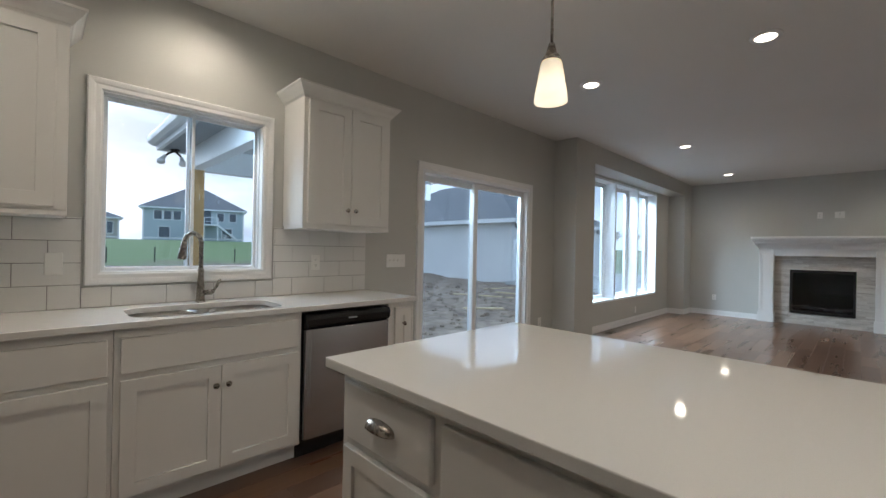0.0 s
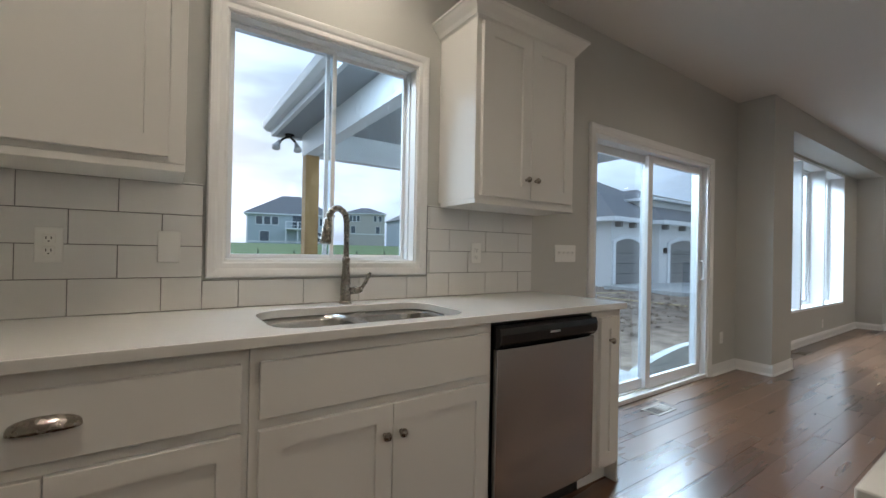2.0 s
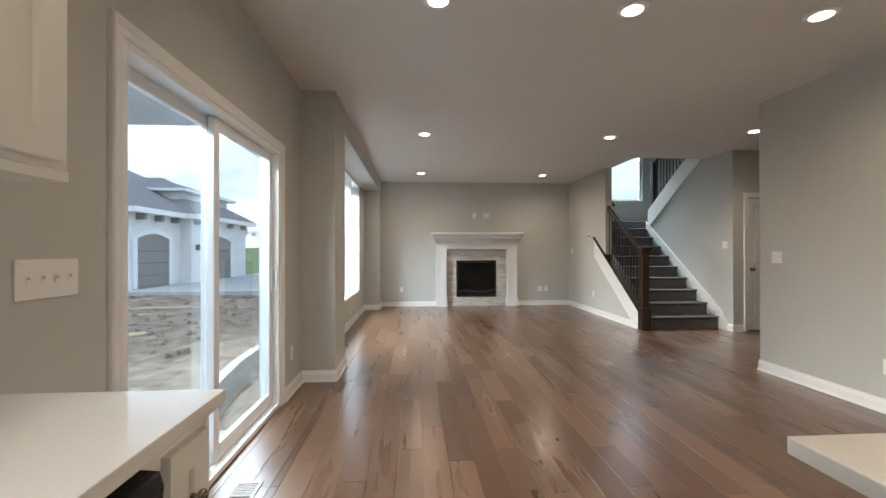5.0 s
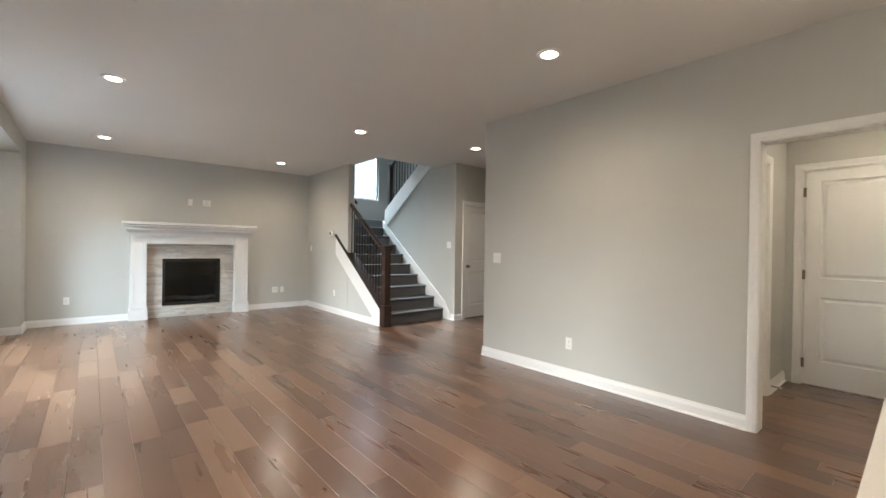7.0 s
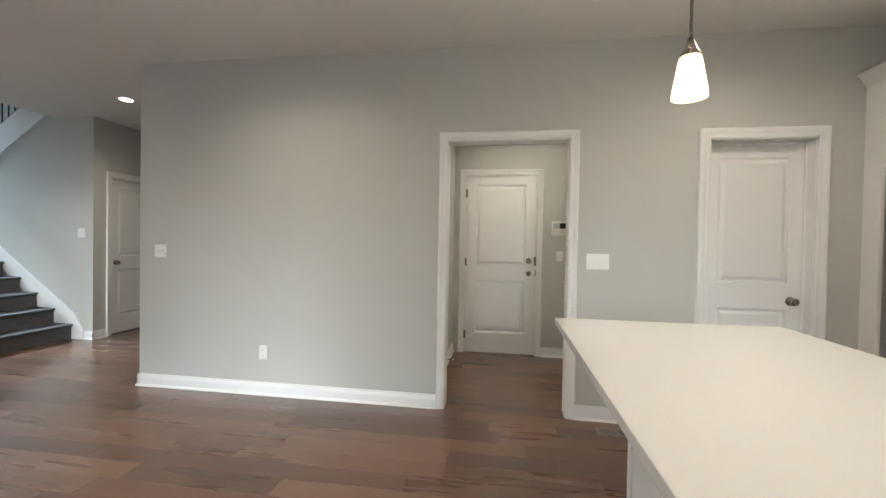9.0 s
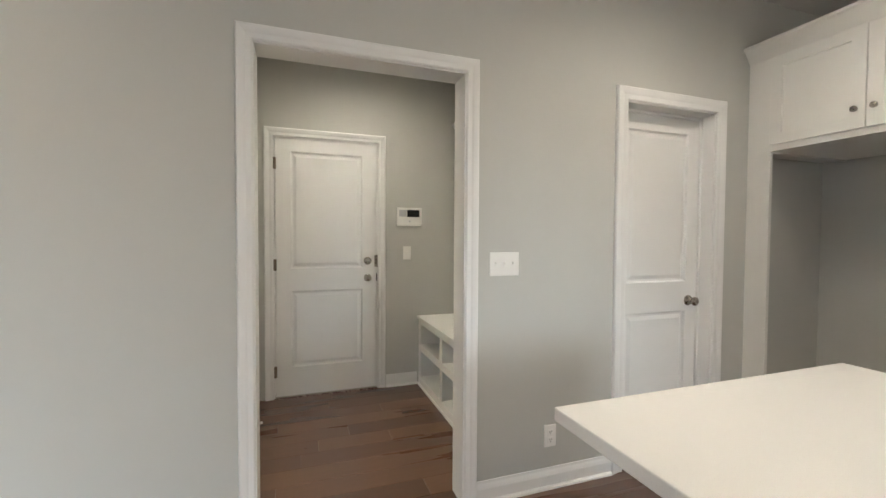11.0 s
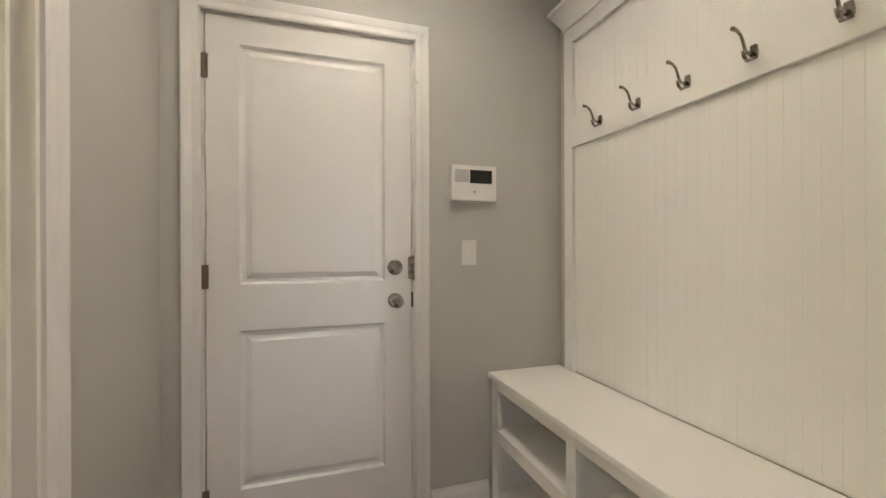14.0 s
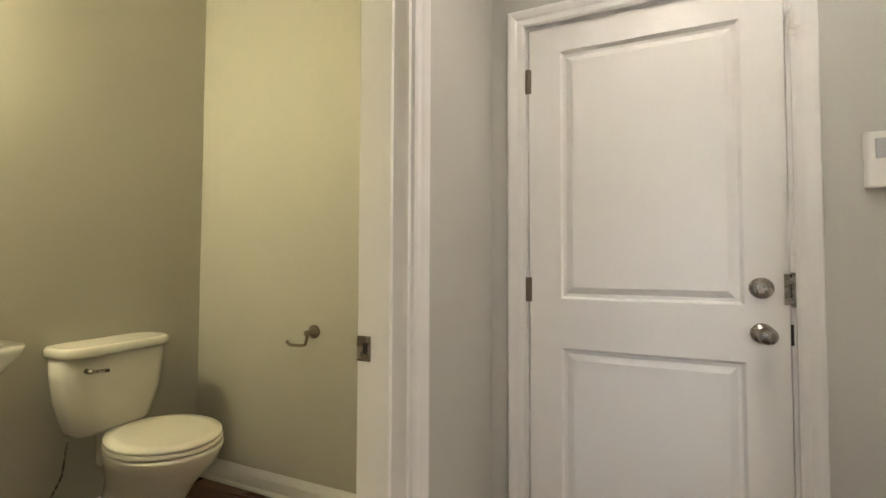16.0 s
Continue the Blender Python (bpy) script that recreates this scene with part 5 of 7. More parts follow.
rg = random.Random(5)
for i in range(5):
    x_ = -0.2 + i * 0.15
    tube(bm, [(x_ - 0.12, FY + 0.1 + rg.uniform(-0.03, 0.05), 0.26 + rg.uniform(0, 0.05)), (x_ + 0.12, FY + 0.1 + rg.uniform(-0.03, 0.05), 0.28 + rg.uniform(0, 0.06))], 0.028, 8)
part("logs", bm, M_EMBER, fp, "pale ceramic logs")
# ledger stone
bm = bmesh.new()
rg = random.Random(11)
z = 0.0
while z < 1.265:
    hgt = min(rg.choice((0.022, 0.028, 0.034, 0.04)), 1.27 - z)
    x = -0.575
    while x < 0.774:
        ln = rg.uniform(0.10, 0.34)
        x2 = min(x + ln, 0.775)
        if x2 > 0.72:
            x2 = 0.775
        pieces = [(x, x2)]
        if z + hgt > 0.20 and z < 1.012:
            pieces = [(p, q) for p, q in ((x, min(x2, -0.348)), (max(x, 0.548), x2)) if q - p > 0.01]
        for p, q in pieces:
            dep = rg.uniform(0.028, 0.055)
            box(bm, p + 0.001, q - 0.001, FY - dep, FY, z + 0.0008, z + hgt - 0.0008)
        x = x2
    z += hgt
part("stone_surround", bm, M_STONE, fp, "pale grey and tan stacked ledger stone", kind="stuff")

# ---- stairs ----
RISE, RUN, SY = 0.188, 0.2575, 7.34
st = thing("staircase", (2.95, 8.4, 0), "grey carpeted stair flight with dark wood railing and white skirts", "staircase")
for i in range(9):
    y0_ = SY + i * RUN
    y1_ = y0_ + RUN + 0.001 if i < 8 else BACK
    z1_ = (i + 1) * RISE
    prof = [(y0_, i * RISE), (y0_, z1_ - 0.035), (y0_ - 0.018, z1_ - 0.03), (y0_ - 0.028, z1_ - 0.016), (y0_ - 0.024, z1_ - 0.004), (y0_ - 0.01, z1_), (y1_, z1_), (y1_, i * RISE)]
    bm = bmesh.new()
    prism(bm, prof, "x", 2.362 if i < 8 else 2.362, 3.545 if i < 8 else 4.615)
    part("step" if i < 8 else "landing", bm, M_CARPET, st, "grey carpeted step with rounded nosing" if i < 8 else "grey carpeted landing")
# upper flight, rising back towards the hall
for i in range(7):
    y1_ = 9.38 - i * RUN
    y0_ = y1_ - RUN
    z0_ = 9 * RISE + i * RISE
    bm = bmesh.new()
    prism(bm, [(y1_, z0_), (y1_, z0_ + RISE - 0.03), (y1_ + 0.024, z0_ + RISE - 0.02), (y1_ + 0.01, z0_ + RISE), (y0_, z0_ + RISE), (y0_, z0_)], "x", 3.70, 4.615)
    part("step", bm, M_CARPET, st, "grey carpeted step of the upper flight")
part("soffit_board", boxes((3.70, 4.615, 9.385, BACK, 1.45, 1.50)), M_WALL, st)
part("winder_step", boxes((2.362, 4.615, 9.86, BACK, 9 * RISE, 10 * RISE)), M_CARPET, st, "grey carpeted step on the landing", bev=0.012)
# white skirt on the wall side
sl_ = RISE / RUN
bm = bmesh.new()
prism(bm, [(SY - 0.17, 0.0), (SY - 0.17, 0.128), (SY - 0.03, 0.31), (9.40, 0.31 + (9.43 - SY) * sl_), (9.40, 1.70), (SY + 0.02, 0.0)], "x", 3.545, 3.568)
part("skirt", bm, M_TRIM, st, "white stair skirt board", bev=0.002)
bm = bmesh.new()
prism(bm, [(9.33, 1.695), (9.33, 2.06), (7.85, 3.075), (7.32, 3.075)], "x", 3.548, 3.569)
part("upper_skirt", bm, M_TRIM, st, "white upper stringer board", bev=0.002)
# knee wall with its white skirt and dark cap
bm = bmesh.new()
KZ = lambda y: 0.33 + (y - 7.33) * sl_
prism(bm, [(7.36, 0.0), (8.47, 0.0), (8.47, KZ(8.47) - 0.03), (7.36, KZ(7.36) - 0.03)], "x", 2.245, 2.355)
part("knee_wall", bm, M_WALL, st, "painted greige knee wall")
bm = bmesh.new()
prism(bm, [(7.345, 0.0), (7.55, 0.0), (7.55, KZ(7.55) - 0.385), (8.93, KZ(8.93) - 0.385), (8.93, KZ(8.93) - 0.035), (7.345, KZ(7.345) - 0.035)], "x", 2.222, 2.2445)
part("outer_skirt", bm, M_TRIM, st, "white sloping skirt board", bev=0.002)
bm = bmesh.new()
prism(bm, [(7.33, KZ(7.33) - 0.04), (8.93, KZ(8.93) - 0.04), (8.93, KZ(8.93)), (7.33, KZ(7.33))], "x", 2.205, 2.240)
prism(bm, [(7.33, KZ(7.33) - 0.04), (8.468, KZ(8.468) - 0.04), (8.468, KZ(8.468)), (7.33, KZ(7.33))], "x", 2.240, 2.385)
part("cap_rail", bm, M_DARKWOOD, st, "dark stained wooden shoe rail", bev=0.003)
bm = boxes((2.225, 2.365, 7.215, 7.345, 0.0, 0.34), (2.240, 2.350, 7.230, 7.336, 0.34, 1.21), (2.228, 2.362, 7.218, 7.348, 1.21, 1.245), (2.215, 2.375, 7.205, 7.360, 1.245, 1.285))
part("newel_post", bm, M_DARKWOOD, st, "square dark stained newel post", bev=0.004)
HZ = lambda y: 1.17 + (y - 7.30) * sl_
bm = bmesh.new()
prof = [(2.268, -0.03), (2.322, -0.03), (2.328, 0.0), (2.318, 0.025), (2.295, 0.033), (2.272, 0.025), (2.262, 0.0)]
lo_r = [bm.verts.new((u_, 7.33, HZ(7.33) + v_)) for u_, v_ in prof]
hi_r = [bm.verts.new((u_, 8.468, HZ(8.468) + v_)) for u_, v_ in prof]
for i in range(len(prof)):
    j = (i + 1) % len(prof)
    bm.faces.new((lo_r[i], lo_r[j], hi_r[j], hi_r[i]))
bm.faces.new(lo_r)
bm.faces.new(hi_r)
bmesh.ops.recalc_face_normals(bm, faces=bm.faces)
part("handrail", bm, M_DARKWOOD, st, "dark stained handrail")
n_ = 12
for i in range(n_):
    y = 7.40 + (8.43 - 7.40) * i / (n_ - 1)
    bm = boxes((2.289, 2.301, y - 0.006, y + 0.006, KZ(y) - 0.005, HZ(y) - 0.025))
    if i % 3 == 1:
        zc = (KZ(y) + HZ(y)) / 2
        lathe(bm, [(0.006, zc - 0.05), (0.013, zc - 0.02), (0.013, zc + 0.02), (0.006, zc + 0.05)], (2.295, y, 0), "z", 8)
    part("baluster", bm, M_DARKMETAL, st, "black iron baluster")
bm = bmesh.new()
tube(bm, [(2.42, 8.50, HZ(8.5) + 0.02), (2.42, 8.75, HZ(8.75)), (2.42, 9.35, HZ(9.35))], 0.022, 10)
part("wall_handrail", bm, M_DARKWOOD, st, "dark wall-mounted handrail")
# upper railing
UZ = lambda y: 2.06 + (9.33 - y) * 0.70
bm = boxes((3.585, 3.675, 9.20, 9.29, 1.70, 3.02), (3.575, 3.685, 9.19, 9.30, 3.02, 3.05))
part("newel_post", bm, M_DARKWOOD, st, "square dark stained newel post on the landing", bev=0.004)
bm = bmesh.new()
prism(bm, [(9.20, UZ(9.20) + 0.84), (9.20, UZ(9.20) + 0.90), (7.45, UZ(7.45) + 0.90), (7.45, UZ(7.45) + 0.84)], "x", 3.60, 3.655)
part("handrail", bm, M_DARKWOOD, st, "dark stained upper handrail", bev=0.01)
bm = bmesh.new()
prism(bm, [(9.20, UZ(9.20)), (9.20, UZ(9.20) + 0.03), (7.85, UZ(7.85) + 0.03), (7.85, UZ(7.85))], "x", 3.575, 3.68)
part("cap_rail", bm, M_DARKWOOD, st, "dark stained upper shoe rail", bev=0.003)
for i in range(13):
    y = 9.10 - i * 0.10
    part("baluster", boxes((3.621, 3.633, y - 0.006, y + 0.006, UZ(y) + 0.028, UZ(y) + 0.85)), M_DARKMETAL, st, "black iron baluster")

# ---- mudroom bench ----
mb = thing("mudroom_bench", (3.2, 1.12, 0), "white painted built-in mudroom bench with open cubbies against a beadboard back", "storage bench")
BX0, BX1, BYF, BYB = 2.436, 3.955, 1.31, 0.945
part("seat", boxes((BX0, BX1 + 0.015, BYB, BYF + 0.012, 0.575, 0.60)), M_TRIM, mb, "white bench seat board", bev=0.004)
bm = bmesh.new()
vert = [(3.895, 3.955), (3.335, 3.385), (2.86, 2.91), (2.436, 2.45)]
for a_, b_ in vert:
    box(bm, a_, b_, BYF - 0.02, BYF, 0.0, 0.575)
for a_, b_ in zip([v[1] for v in vert[1:]], [v[0] for v in vert[:-1]]):
    for z0_, z1_ in ((0.0, 0.075), (0.305, 0.36), (0.535, 0.575)):
        box(bm, a_, b_, BYF - 0.02, BYF, z0_, z1_)
part("face_frame", bm, M_TRIM, mb, "white face frame", bev=0.0015)
for a_ in (3.925, 3.36, 2.885, 2.437):
    part("divider", boxes((a_ - 0.009 if a_ > 2.5 else a_, a_ + 0.009, BYB, BYF - 0.02, 0.0, 0.575)), M_TRIM, mb, "white upright divider")
for a_, b_ in ((3.37, 3.915), (2.895, 3.35), (2.448, 2.875)):
    for z_ in (0.055, 0.337):
        part("shelf", boxes((a_, b_, BYB, BYF - 0.02, z_, z_ + 0.018)), M_TRIM, mb, "white cubby shelf")
part("cubby_back", boxes((2.448, 3.915, BYB - 0.018, BYB - 0.001, 0.0, 0.575)), M_TRIM, mb, "white back board")
part("shoe_moulding", boxes((BX0, BX1, BYF, BYF + 0.012, 0.0, 0.018)), M_TRIM, mb, "white shoe moulding", bev=0.003)

hp = thing("coat_rack_panel", (3.2, 0.94, 0.60), "white beadboard wall panel with a hook rail above the mudroom bench", "coat rack")
PX0, PX1 = 2.436, 3.90
w_ = 0.041
x = PX0
boards = bmesh.new()
while x < PX1 - 0.01:
    x2 = min(x + w_, PX1)
    outline = [(x + 0.0018, 0.926), (x2 - 0.0, 0.926), (x2 - 0.0, 0.939), (x + 0.0035, 0.939), (x + 0.0018, 0.938)]
    prism(boards, outline, "z", 0.60, 2.18)
    x = x2
box(boards, PX0, PX1, 0.9255, 0.9382, 0.60, 2.18)
part("beadboard", boards, M_TRIM, hp, "white painted beadboard", kind="stuff")
part("stile", boxes((3.84, 3.90, 0.94, 0.958, 0.60, 2.18)), M_TRIM, hp, "white edge stile", bev=0.002)
part("hook_rail", boxes((PX0, 3.84, 0.94, 0.958, 1.625, 1.775)), M_TRIM, hp, "white hook rail", bev=0.002)
part("top_rail", boxes((PX0, 3.84, 0.94, 0.958, 2.107, 2.18)), M_TRIM, hp, "white top rail", bev=0.002)
bm = bmesh.new()
prof = [(0.926, 2.18), (0.962, 2.18), (0.966, 2.195), (0.98, 2.22), (1.005, 2.258), (1.012, 2.264), (1.012, 2.285), (0.926, 2.285)]
lo_r = [bm.verts.new((PX0, v_, z_)) for v_, z_ in prof]
hi_r = [bm.verts.new((3.905 + max(0, v_ - 0.962), v_, z_)) for v_, z_ in prof]
for i in range(len(prof)):
    j = (i + 1) % len(prof)
    bm.faces.new((lo_r[i], lo_r[j], hi_r[j], hi_r[i]))
bm.faces.new(lo_r)
bm.faces.new(hi_r)
bmesh.ops.recalc_face_normals(bm, faces=bm.faces)
part("crown", bm, M_TRIM, hp, "white crown moulding")


def coat_hook(x):
    h_ = thing("coat_hook", (x, 0.958, 1.66), "brushed nickel double coat hook on the white hook rail", "coat hook", "coat hooks on the rail")
    y = 0.958
    bm = bmesh.new()
    prism(bm, [(x - 0.009, 1.672), (x + 0.009, 1.672), (x + 0.012, 1.692), (x + 0.008, 1.712), (x - 0.008, 1.712), (x - 0.012, 1.692)], "y", y, y + 0.006)
    part("back_plate", bm, M_NICKEL, h_, "nickel back plate", bev=0.001)
    bm = bmesh.new()
    tube(bm, [(x, y + 0.004, 1.688), (x, y + 0.022, 1.684), (x, y + 0.036, 1.692), (x, y + 0.043, 1.712), (x, y + 0.052, 1.730), (x, y + 0.068, 1.741), (x, y + 0.084, 1.742)],
         [0.0045, 0.0045, 0.0042, 0.004, 0.004, 0.0045, 0.006], 10)
    part("upper_arm", bm, M_NICKEL, h_, "curved upper arm")
    bm = bmesh.new()
    tube(bm, [(x, y + 0.004, 1.69), (x, y + 0.014, 1.672), (x, y + 0.028, 1.665), (x, y + 0.040, 1.675), (x, y + 0.043, 1.69)],
         [0.005, 0.005, 0.005, 0.0048, 0.006], 10)
    part("lower_arm", bm, M_NICKEL, h_, "small lower arm")


for hx in (3.645, 3.44, 3.235, 3.03, 2.825, 2.62):
    coat_hook(hx)

ds = thing("door_stop", (3.42, 2.565, 0.05), "small spring door stop on the mudroom baseboard", "door stop")
bm = bmesh.new()
lathe(bm, [(0.010, 2.601), (0.010, 2.597), (0.006, 2.594), (0.0055, 2.54)], (3.42, 0, 0.062), "y", 12)
part("spring", bm, M_NICKEL, ds, "nickel spring")
bm = bmesh.new()
lathe(bm, [(0.008, 2.54), (0.0085, 2.532), (0.006, 2.525)], (3.42, 0, 0.062), "y", 12)
part("tip", bm, M_PLATE, ds, "white rubber tip")

# ---- bathroom ----
tl = thing("toilet", (3.60, 4.0, 0), "white two-piece toilet with closed lid beside the bathroom wall", "toilet")
TX = 3.575
bm = bmesh.new()


def ring_at(bm, cx_, cy_, rx_, ry_, z_, n=28, sq=2.0):
    out = []
    for i in range(n):
        a = 2 * math.pi * i / n
        c, s_ = math.cos(a), math.sin(a)
        k = (abs(c) ** sq + abs(s_) ** sq) ** (-1 / sq)
        out.append(bm.verts.new((cx_ + rx_ * c * k, cy_ + ry_ * s_ * k, z_)))
    return out


def loft(bm, rings, smooth=True):
    fs = []
    for r1, r2 in zip(rings, rings[1:]):
        for i in range(len(r1)):
            j = (i + 1) % len(r1)
            f = bm.faces.new((r1[i], r1[j], r2[j], r2[i]))
            f.smooth = smooth
            fs.append(f)
    fs += [bm.faces.new(list(reversed(rings[0]))), bm.faces.new(rings[-1])]
    bmesh.ops.recalc_face_normals(bm, faces=fs)


loft(bm, [ring_at(bm, TX, 4.20, 0.155, 0.075, 0.455, sq=4), ring_at(bm, TX, 4.195, 0.170, 0.084, 0.475, sq=4), ring_at(bm, TX, 4.19, 0.208, 0.092, 0.60, sq=4.5), ring_at(bm, TX, 4.19, 0.222, 0.095, 0.70, sq=4.5),
          ring_at(bm, TX, 4.19, 0.228, 0.097, 0.79, sq=4.5)])
part("tank", bm, M_CHINA, tl, "white china tank")
bm = bmesh.new()
loft(bm, [ring_at(bm, TX, 4.185, 0.236, 0.105, 0.79, sq=5), ring_at(bm, TX, 4.185, 0.242, 0.110, 0.80, sq=5), ring_at(bm, TX, 4.185, 0.242, 0.110, 0.822, sq=5),
          ring_at(bm, TX, 4.185, 0.232, 0.10, 0.832, sq=5)])
part("tank_lid", bm, M_CHINA, tl, "white china tank lid")
bm = bmesh.new()
loft(bm, [ring_at(bm, TX, 4.02, 0.11, 0.22, 0.0, sq=2.6), ring_at(bm, TX, 4.02, 0.105, 0.21, 0.03, sq=2.6), ring_at(bm, TX, 4.02, 0.10, 0.20, 0.15, sq=2.4),
          ring_at(bm, TX, 3.96, 0.13, 0.22, 0.26), ring_at(bm, TX, 3.90, 0.172, 0.255, 0.36), ring_at(bm, TX, 3.885, 0.186, 0.262, 0.41), ring_at(bm, TX, 3.885, 0.186, 0.262, 0.425)])
box(bm, TX - 0.08, TX + 0.08, 4.06, 4.20, 0.30, 0.45)
part("bowl", bm, M_CHINA, tl, "white china bowl and foot")
bm = bmesh.new()
loft(bm, [ring_at(bm, TX, 3.885, 0.188, 0.245, 0.427), ring_at(bm, TX, 3.885, 0.193, 0.25, 0.433), ring_at(bm, TX, 3.885, 0.193, 0.25, 0.443), ring_at(bm, TX, 3.885, 0.186, 0.243, 0.447)])
part("seat", bm, M_SEAT, tl, "white plastic seat ring")
bm = bmesh.new()
loft(bm, [ring_at(bm, TX, 3.885, 0.183, 0.243, 0.449), ring_at(bm, TX, 3.885, 0.190, 0.25, 0.454), ring_at(bm, TX, 3.885, 0.188, 0.247, 0.464), ring_at(bm, TX, 3.885, 0.15, 0.21, 0.470)])
part("lid", bm, M_SEAT, tl, "closed white plastic lid")
bm = bmesh.new()
tube(bm, [(TX - 0.155, 4.095, 0.735), (TX - 0.155, 4.07, 0.735), (TX - 0.13, 4.062, 0.733), (TX - 0.085, 4.062, 0.728)], [0.012, 0.010, 0.007, 0.008], 10)
part("flush_lever", bm, M_NICKEL, tl, "chrome flush lever")
bm = bmesh.new()
tube(bm, [(TX - 0.16, 4.20, 0.44), (TX - 0.165, 4.22, 0.30), (TX - 0.18, 4.27, 0.20), (TX - 0.18, 4.297, 0.18)], 0.0045, 8)
part("supply_hose", bm, M_NICKEL, tl, "grey supply hose with a valve")

for c_ in tl.children:
    if c_.name.startswith(("tank", "flush", "supply")):
        c_.data.transform(Matrix.Diagonal((0.87, 1.0, 0.985, 1)))
    else:
        c_.data.transform(Matrix.Translation((0.045, 0, 0)) @ Matrix.Diagonal((0.98, 1.0, 0.985, 1)))
tl.location = (3.56, 4.025, 0.0)

tp = thing("toilet_paper_holder", (4.09, 3.50, 0.80), "empty nickel toilet paper holder on the bathroom wall", "toilet paper holder")
bm = bmesh.new()
lathe(bm, [(0.033, 4.13), (0.033, 4.124), (0.026, 4.116), (0.012, 4.108), (0.010, 4.085), (0.014, 4.078), (0.012, 4.068)], (0, 3.50, 0.825), "x", 18)
part("post", bm, M_HINGE, tp, "round nickel wall post")
bm = bmesh.new()
tube(bm, [(4.08, 3.50, 0.825), (4.075, 3.50, 0.80), (4.072, 3.505, 0.772), (4.070, 3.53, 0.765), (4.068, 3.59, 0.765), (4.068, 3.608, 0.772), (4.068, 3.612, 0.785)], 0.0075, 10)
part("arm", bm, M_HINGE, tp, "curved nickel arm")
tp.location = (3.995, tp.location[1] + 0.02, 0.80)

ps = thing("pedestal_sink", (2.95, 4.08, 0), "white china pedestal washbasin against the bathroom wall", "washbasin")
bm = bmesh.new()
loft(bm, [ring_at(bm, 2.93, 4.10, 0.10, 0.08, 0.66), ring_at(bm, 2.93, 4.08, 0.22, 0.17, 0.74), ring_at(bm, 2.93, 4.07, 0.27, 0.215, 0.83, sq=3), ring_at(bm, 2.93, 4.07, 0.275, 0.22, 0.85, sq=3),
          ring_at(bm, 2.93, 4.06, 0.20, 0.15, 0.85), ring_at(bm, 2.93, 4.06, 0.16, 0.11, 0.77)])
part("basin", bm, M_CHINA, ps, "white china basin")
bm = bmesh.new()
loft(bm, [ring_at(bm, 2.93, 4.14, 0.11, 0.10, 0.0), ring_at(bm, 2.93, 4.14, 0.08, 0.07, 0.12), ring_at(bm, 2.93, 4.14, 0.08, 0.07, 0.66)])
part("pedestal", bm, M_CHINA, ps, "white china pedestal")
for c_ in ps.children:
    c_.data.transform(Matrix.Diagonal((0.9, 0.9, 1.04, 1)))
ps.location = (2.945, 4.10, 0.0)

vl = thing("vanity_light", (2.95, 4.24, 2.05), "nickel vanity wall light with a frosted shade above the washbasin", "wall light")
part("back_plate", boxes((2.80, 3.10, 4.195, 4.22, 2.05, 2.15)), M_NICKEL, vl, bev=0.003)
bm = bmesh.new()
lathe(bm, [(0.03, 2.02), (0.055, 2.05), (0.06, 2.12), (0.04, 2.15)], (2.95, 4.13, 0), "z", 20)
s_ = part("shade", bm, M_SHADE, vl, "frosted glass shade")
s_.visible_shadow = False
lamp = new("vanity_lamp", bpy.data.lights.new("vanity_lamp", "POINT"))
lamp.data.energy = 20
lamp.data.color = (1.0, 0.87, 0.53)
lamp.data.shadow_soft_size = 0.05
lamp.location = (2.62, 4.21, 2.07)
vl.location = (2.62, 4.34, 2.05)

# ---- outdoors ----
def ground_height(x, y):
    r = math.hypot(x + 2, y - 6)
    h = -0.50
    h += 2.3 * min(1, max(0, (-x - 16) / 40)) ** 1.0
    far = min(1, max(0, (r - 60) / 200))
    h += far * 1.0
    mound = noise.noise(Vector((x * 0.9, y * 0.9, 0))) * 0.09 + noise.noise(Vector((x * 2.7, y * 2.7, 3))) * 0.07
    near = min(1, max(0, (r - 3) / 3)) * max(0, 1 - max(0, r - 22) / 12)
    return h + mound * near


def spread(lo, hi, fine_lo, fine_hi, step):
    out, v = [], fine_lo
    while v <= fine_hi + 1e-6:
        out.append(v)
        v += step
    s, v = step, fine_hi
    while v < hi:
        s *= 1.35
        v += s
        out.append(min(v, hi))
    s, v = step, fine_lo
    while v > lo:
        s *= 1.35
        v -= s
        out.insert(0, max(v, lo))
    return out


bm = bmesh.new()
gx, gy = spread(-900, 900, -24, -2.0, 0.22), spread(-900, 900, -6, 26, 0.22)
verts = [[bm.verts.new((x, y, ground_height(x, y) if not (-2.4 < x < 7 and -1.2 < y < 10.3) else -0.55)) for y in gy] for x in gx]
for i in range(len(gx) - 1):
    for j in range(len(gy) - 1):
        f = bm.faces.new((verts[i][j], verts[i + 1][j], verts[i + 1][j + 1], verts[i][j + 1]))
        f.smooth = True
part("ground", bm, M_GROUND, None, "churned brown building soil running out to green grass", kind="structure")


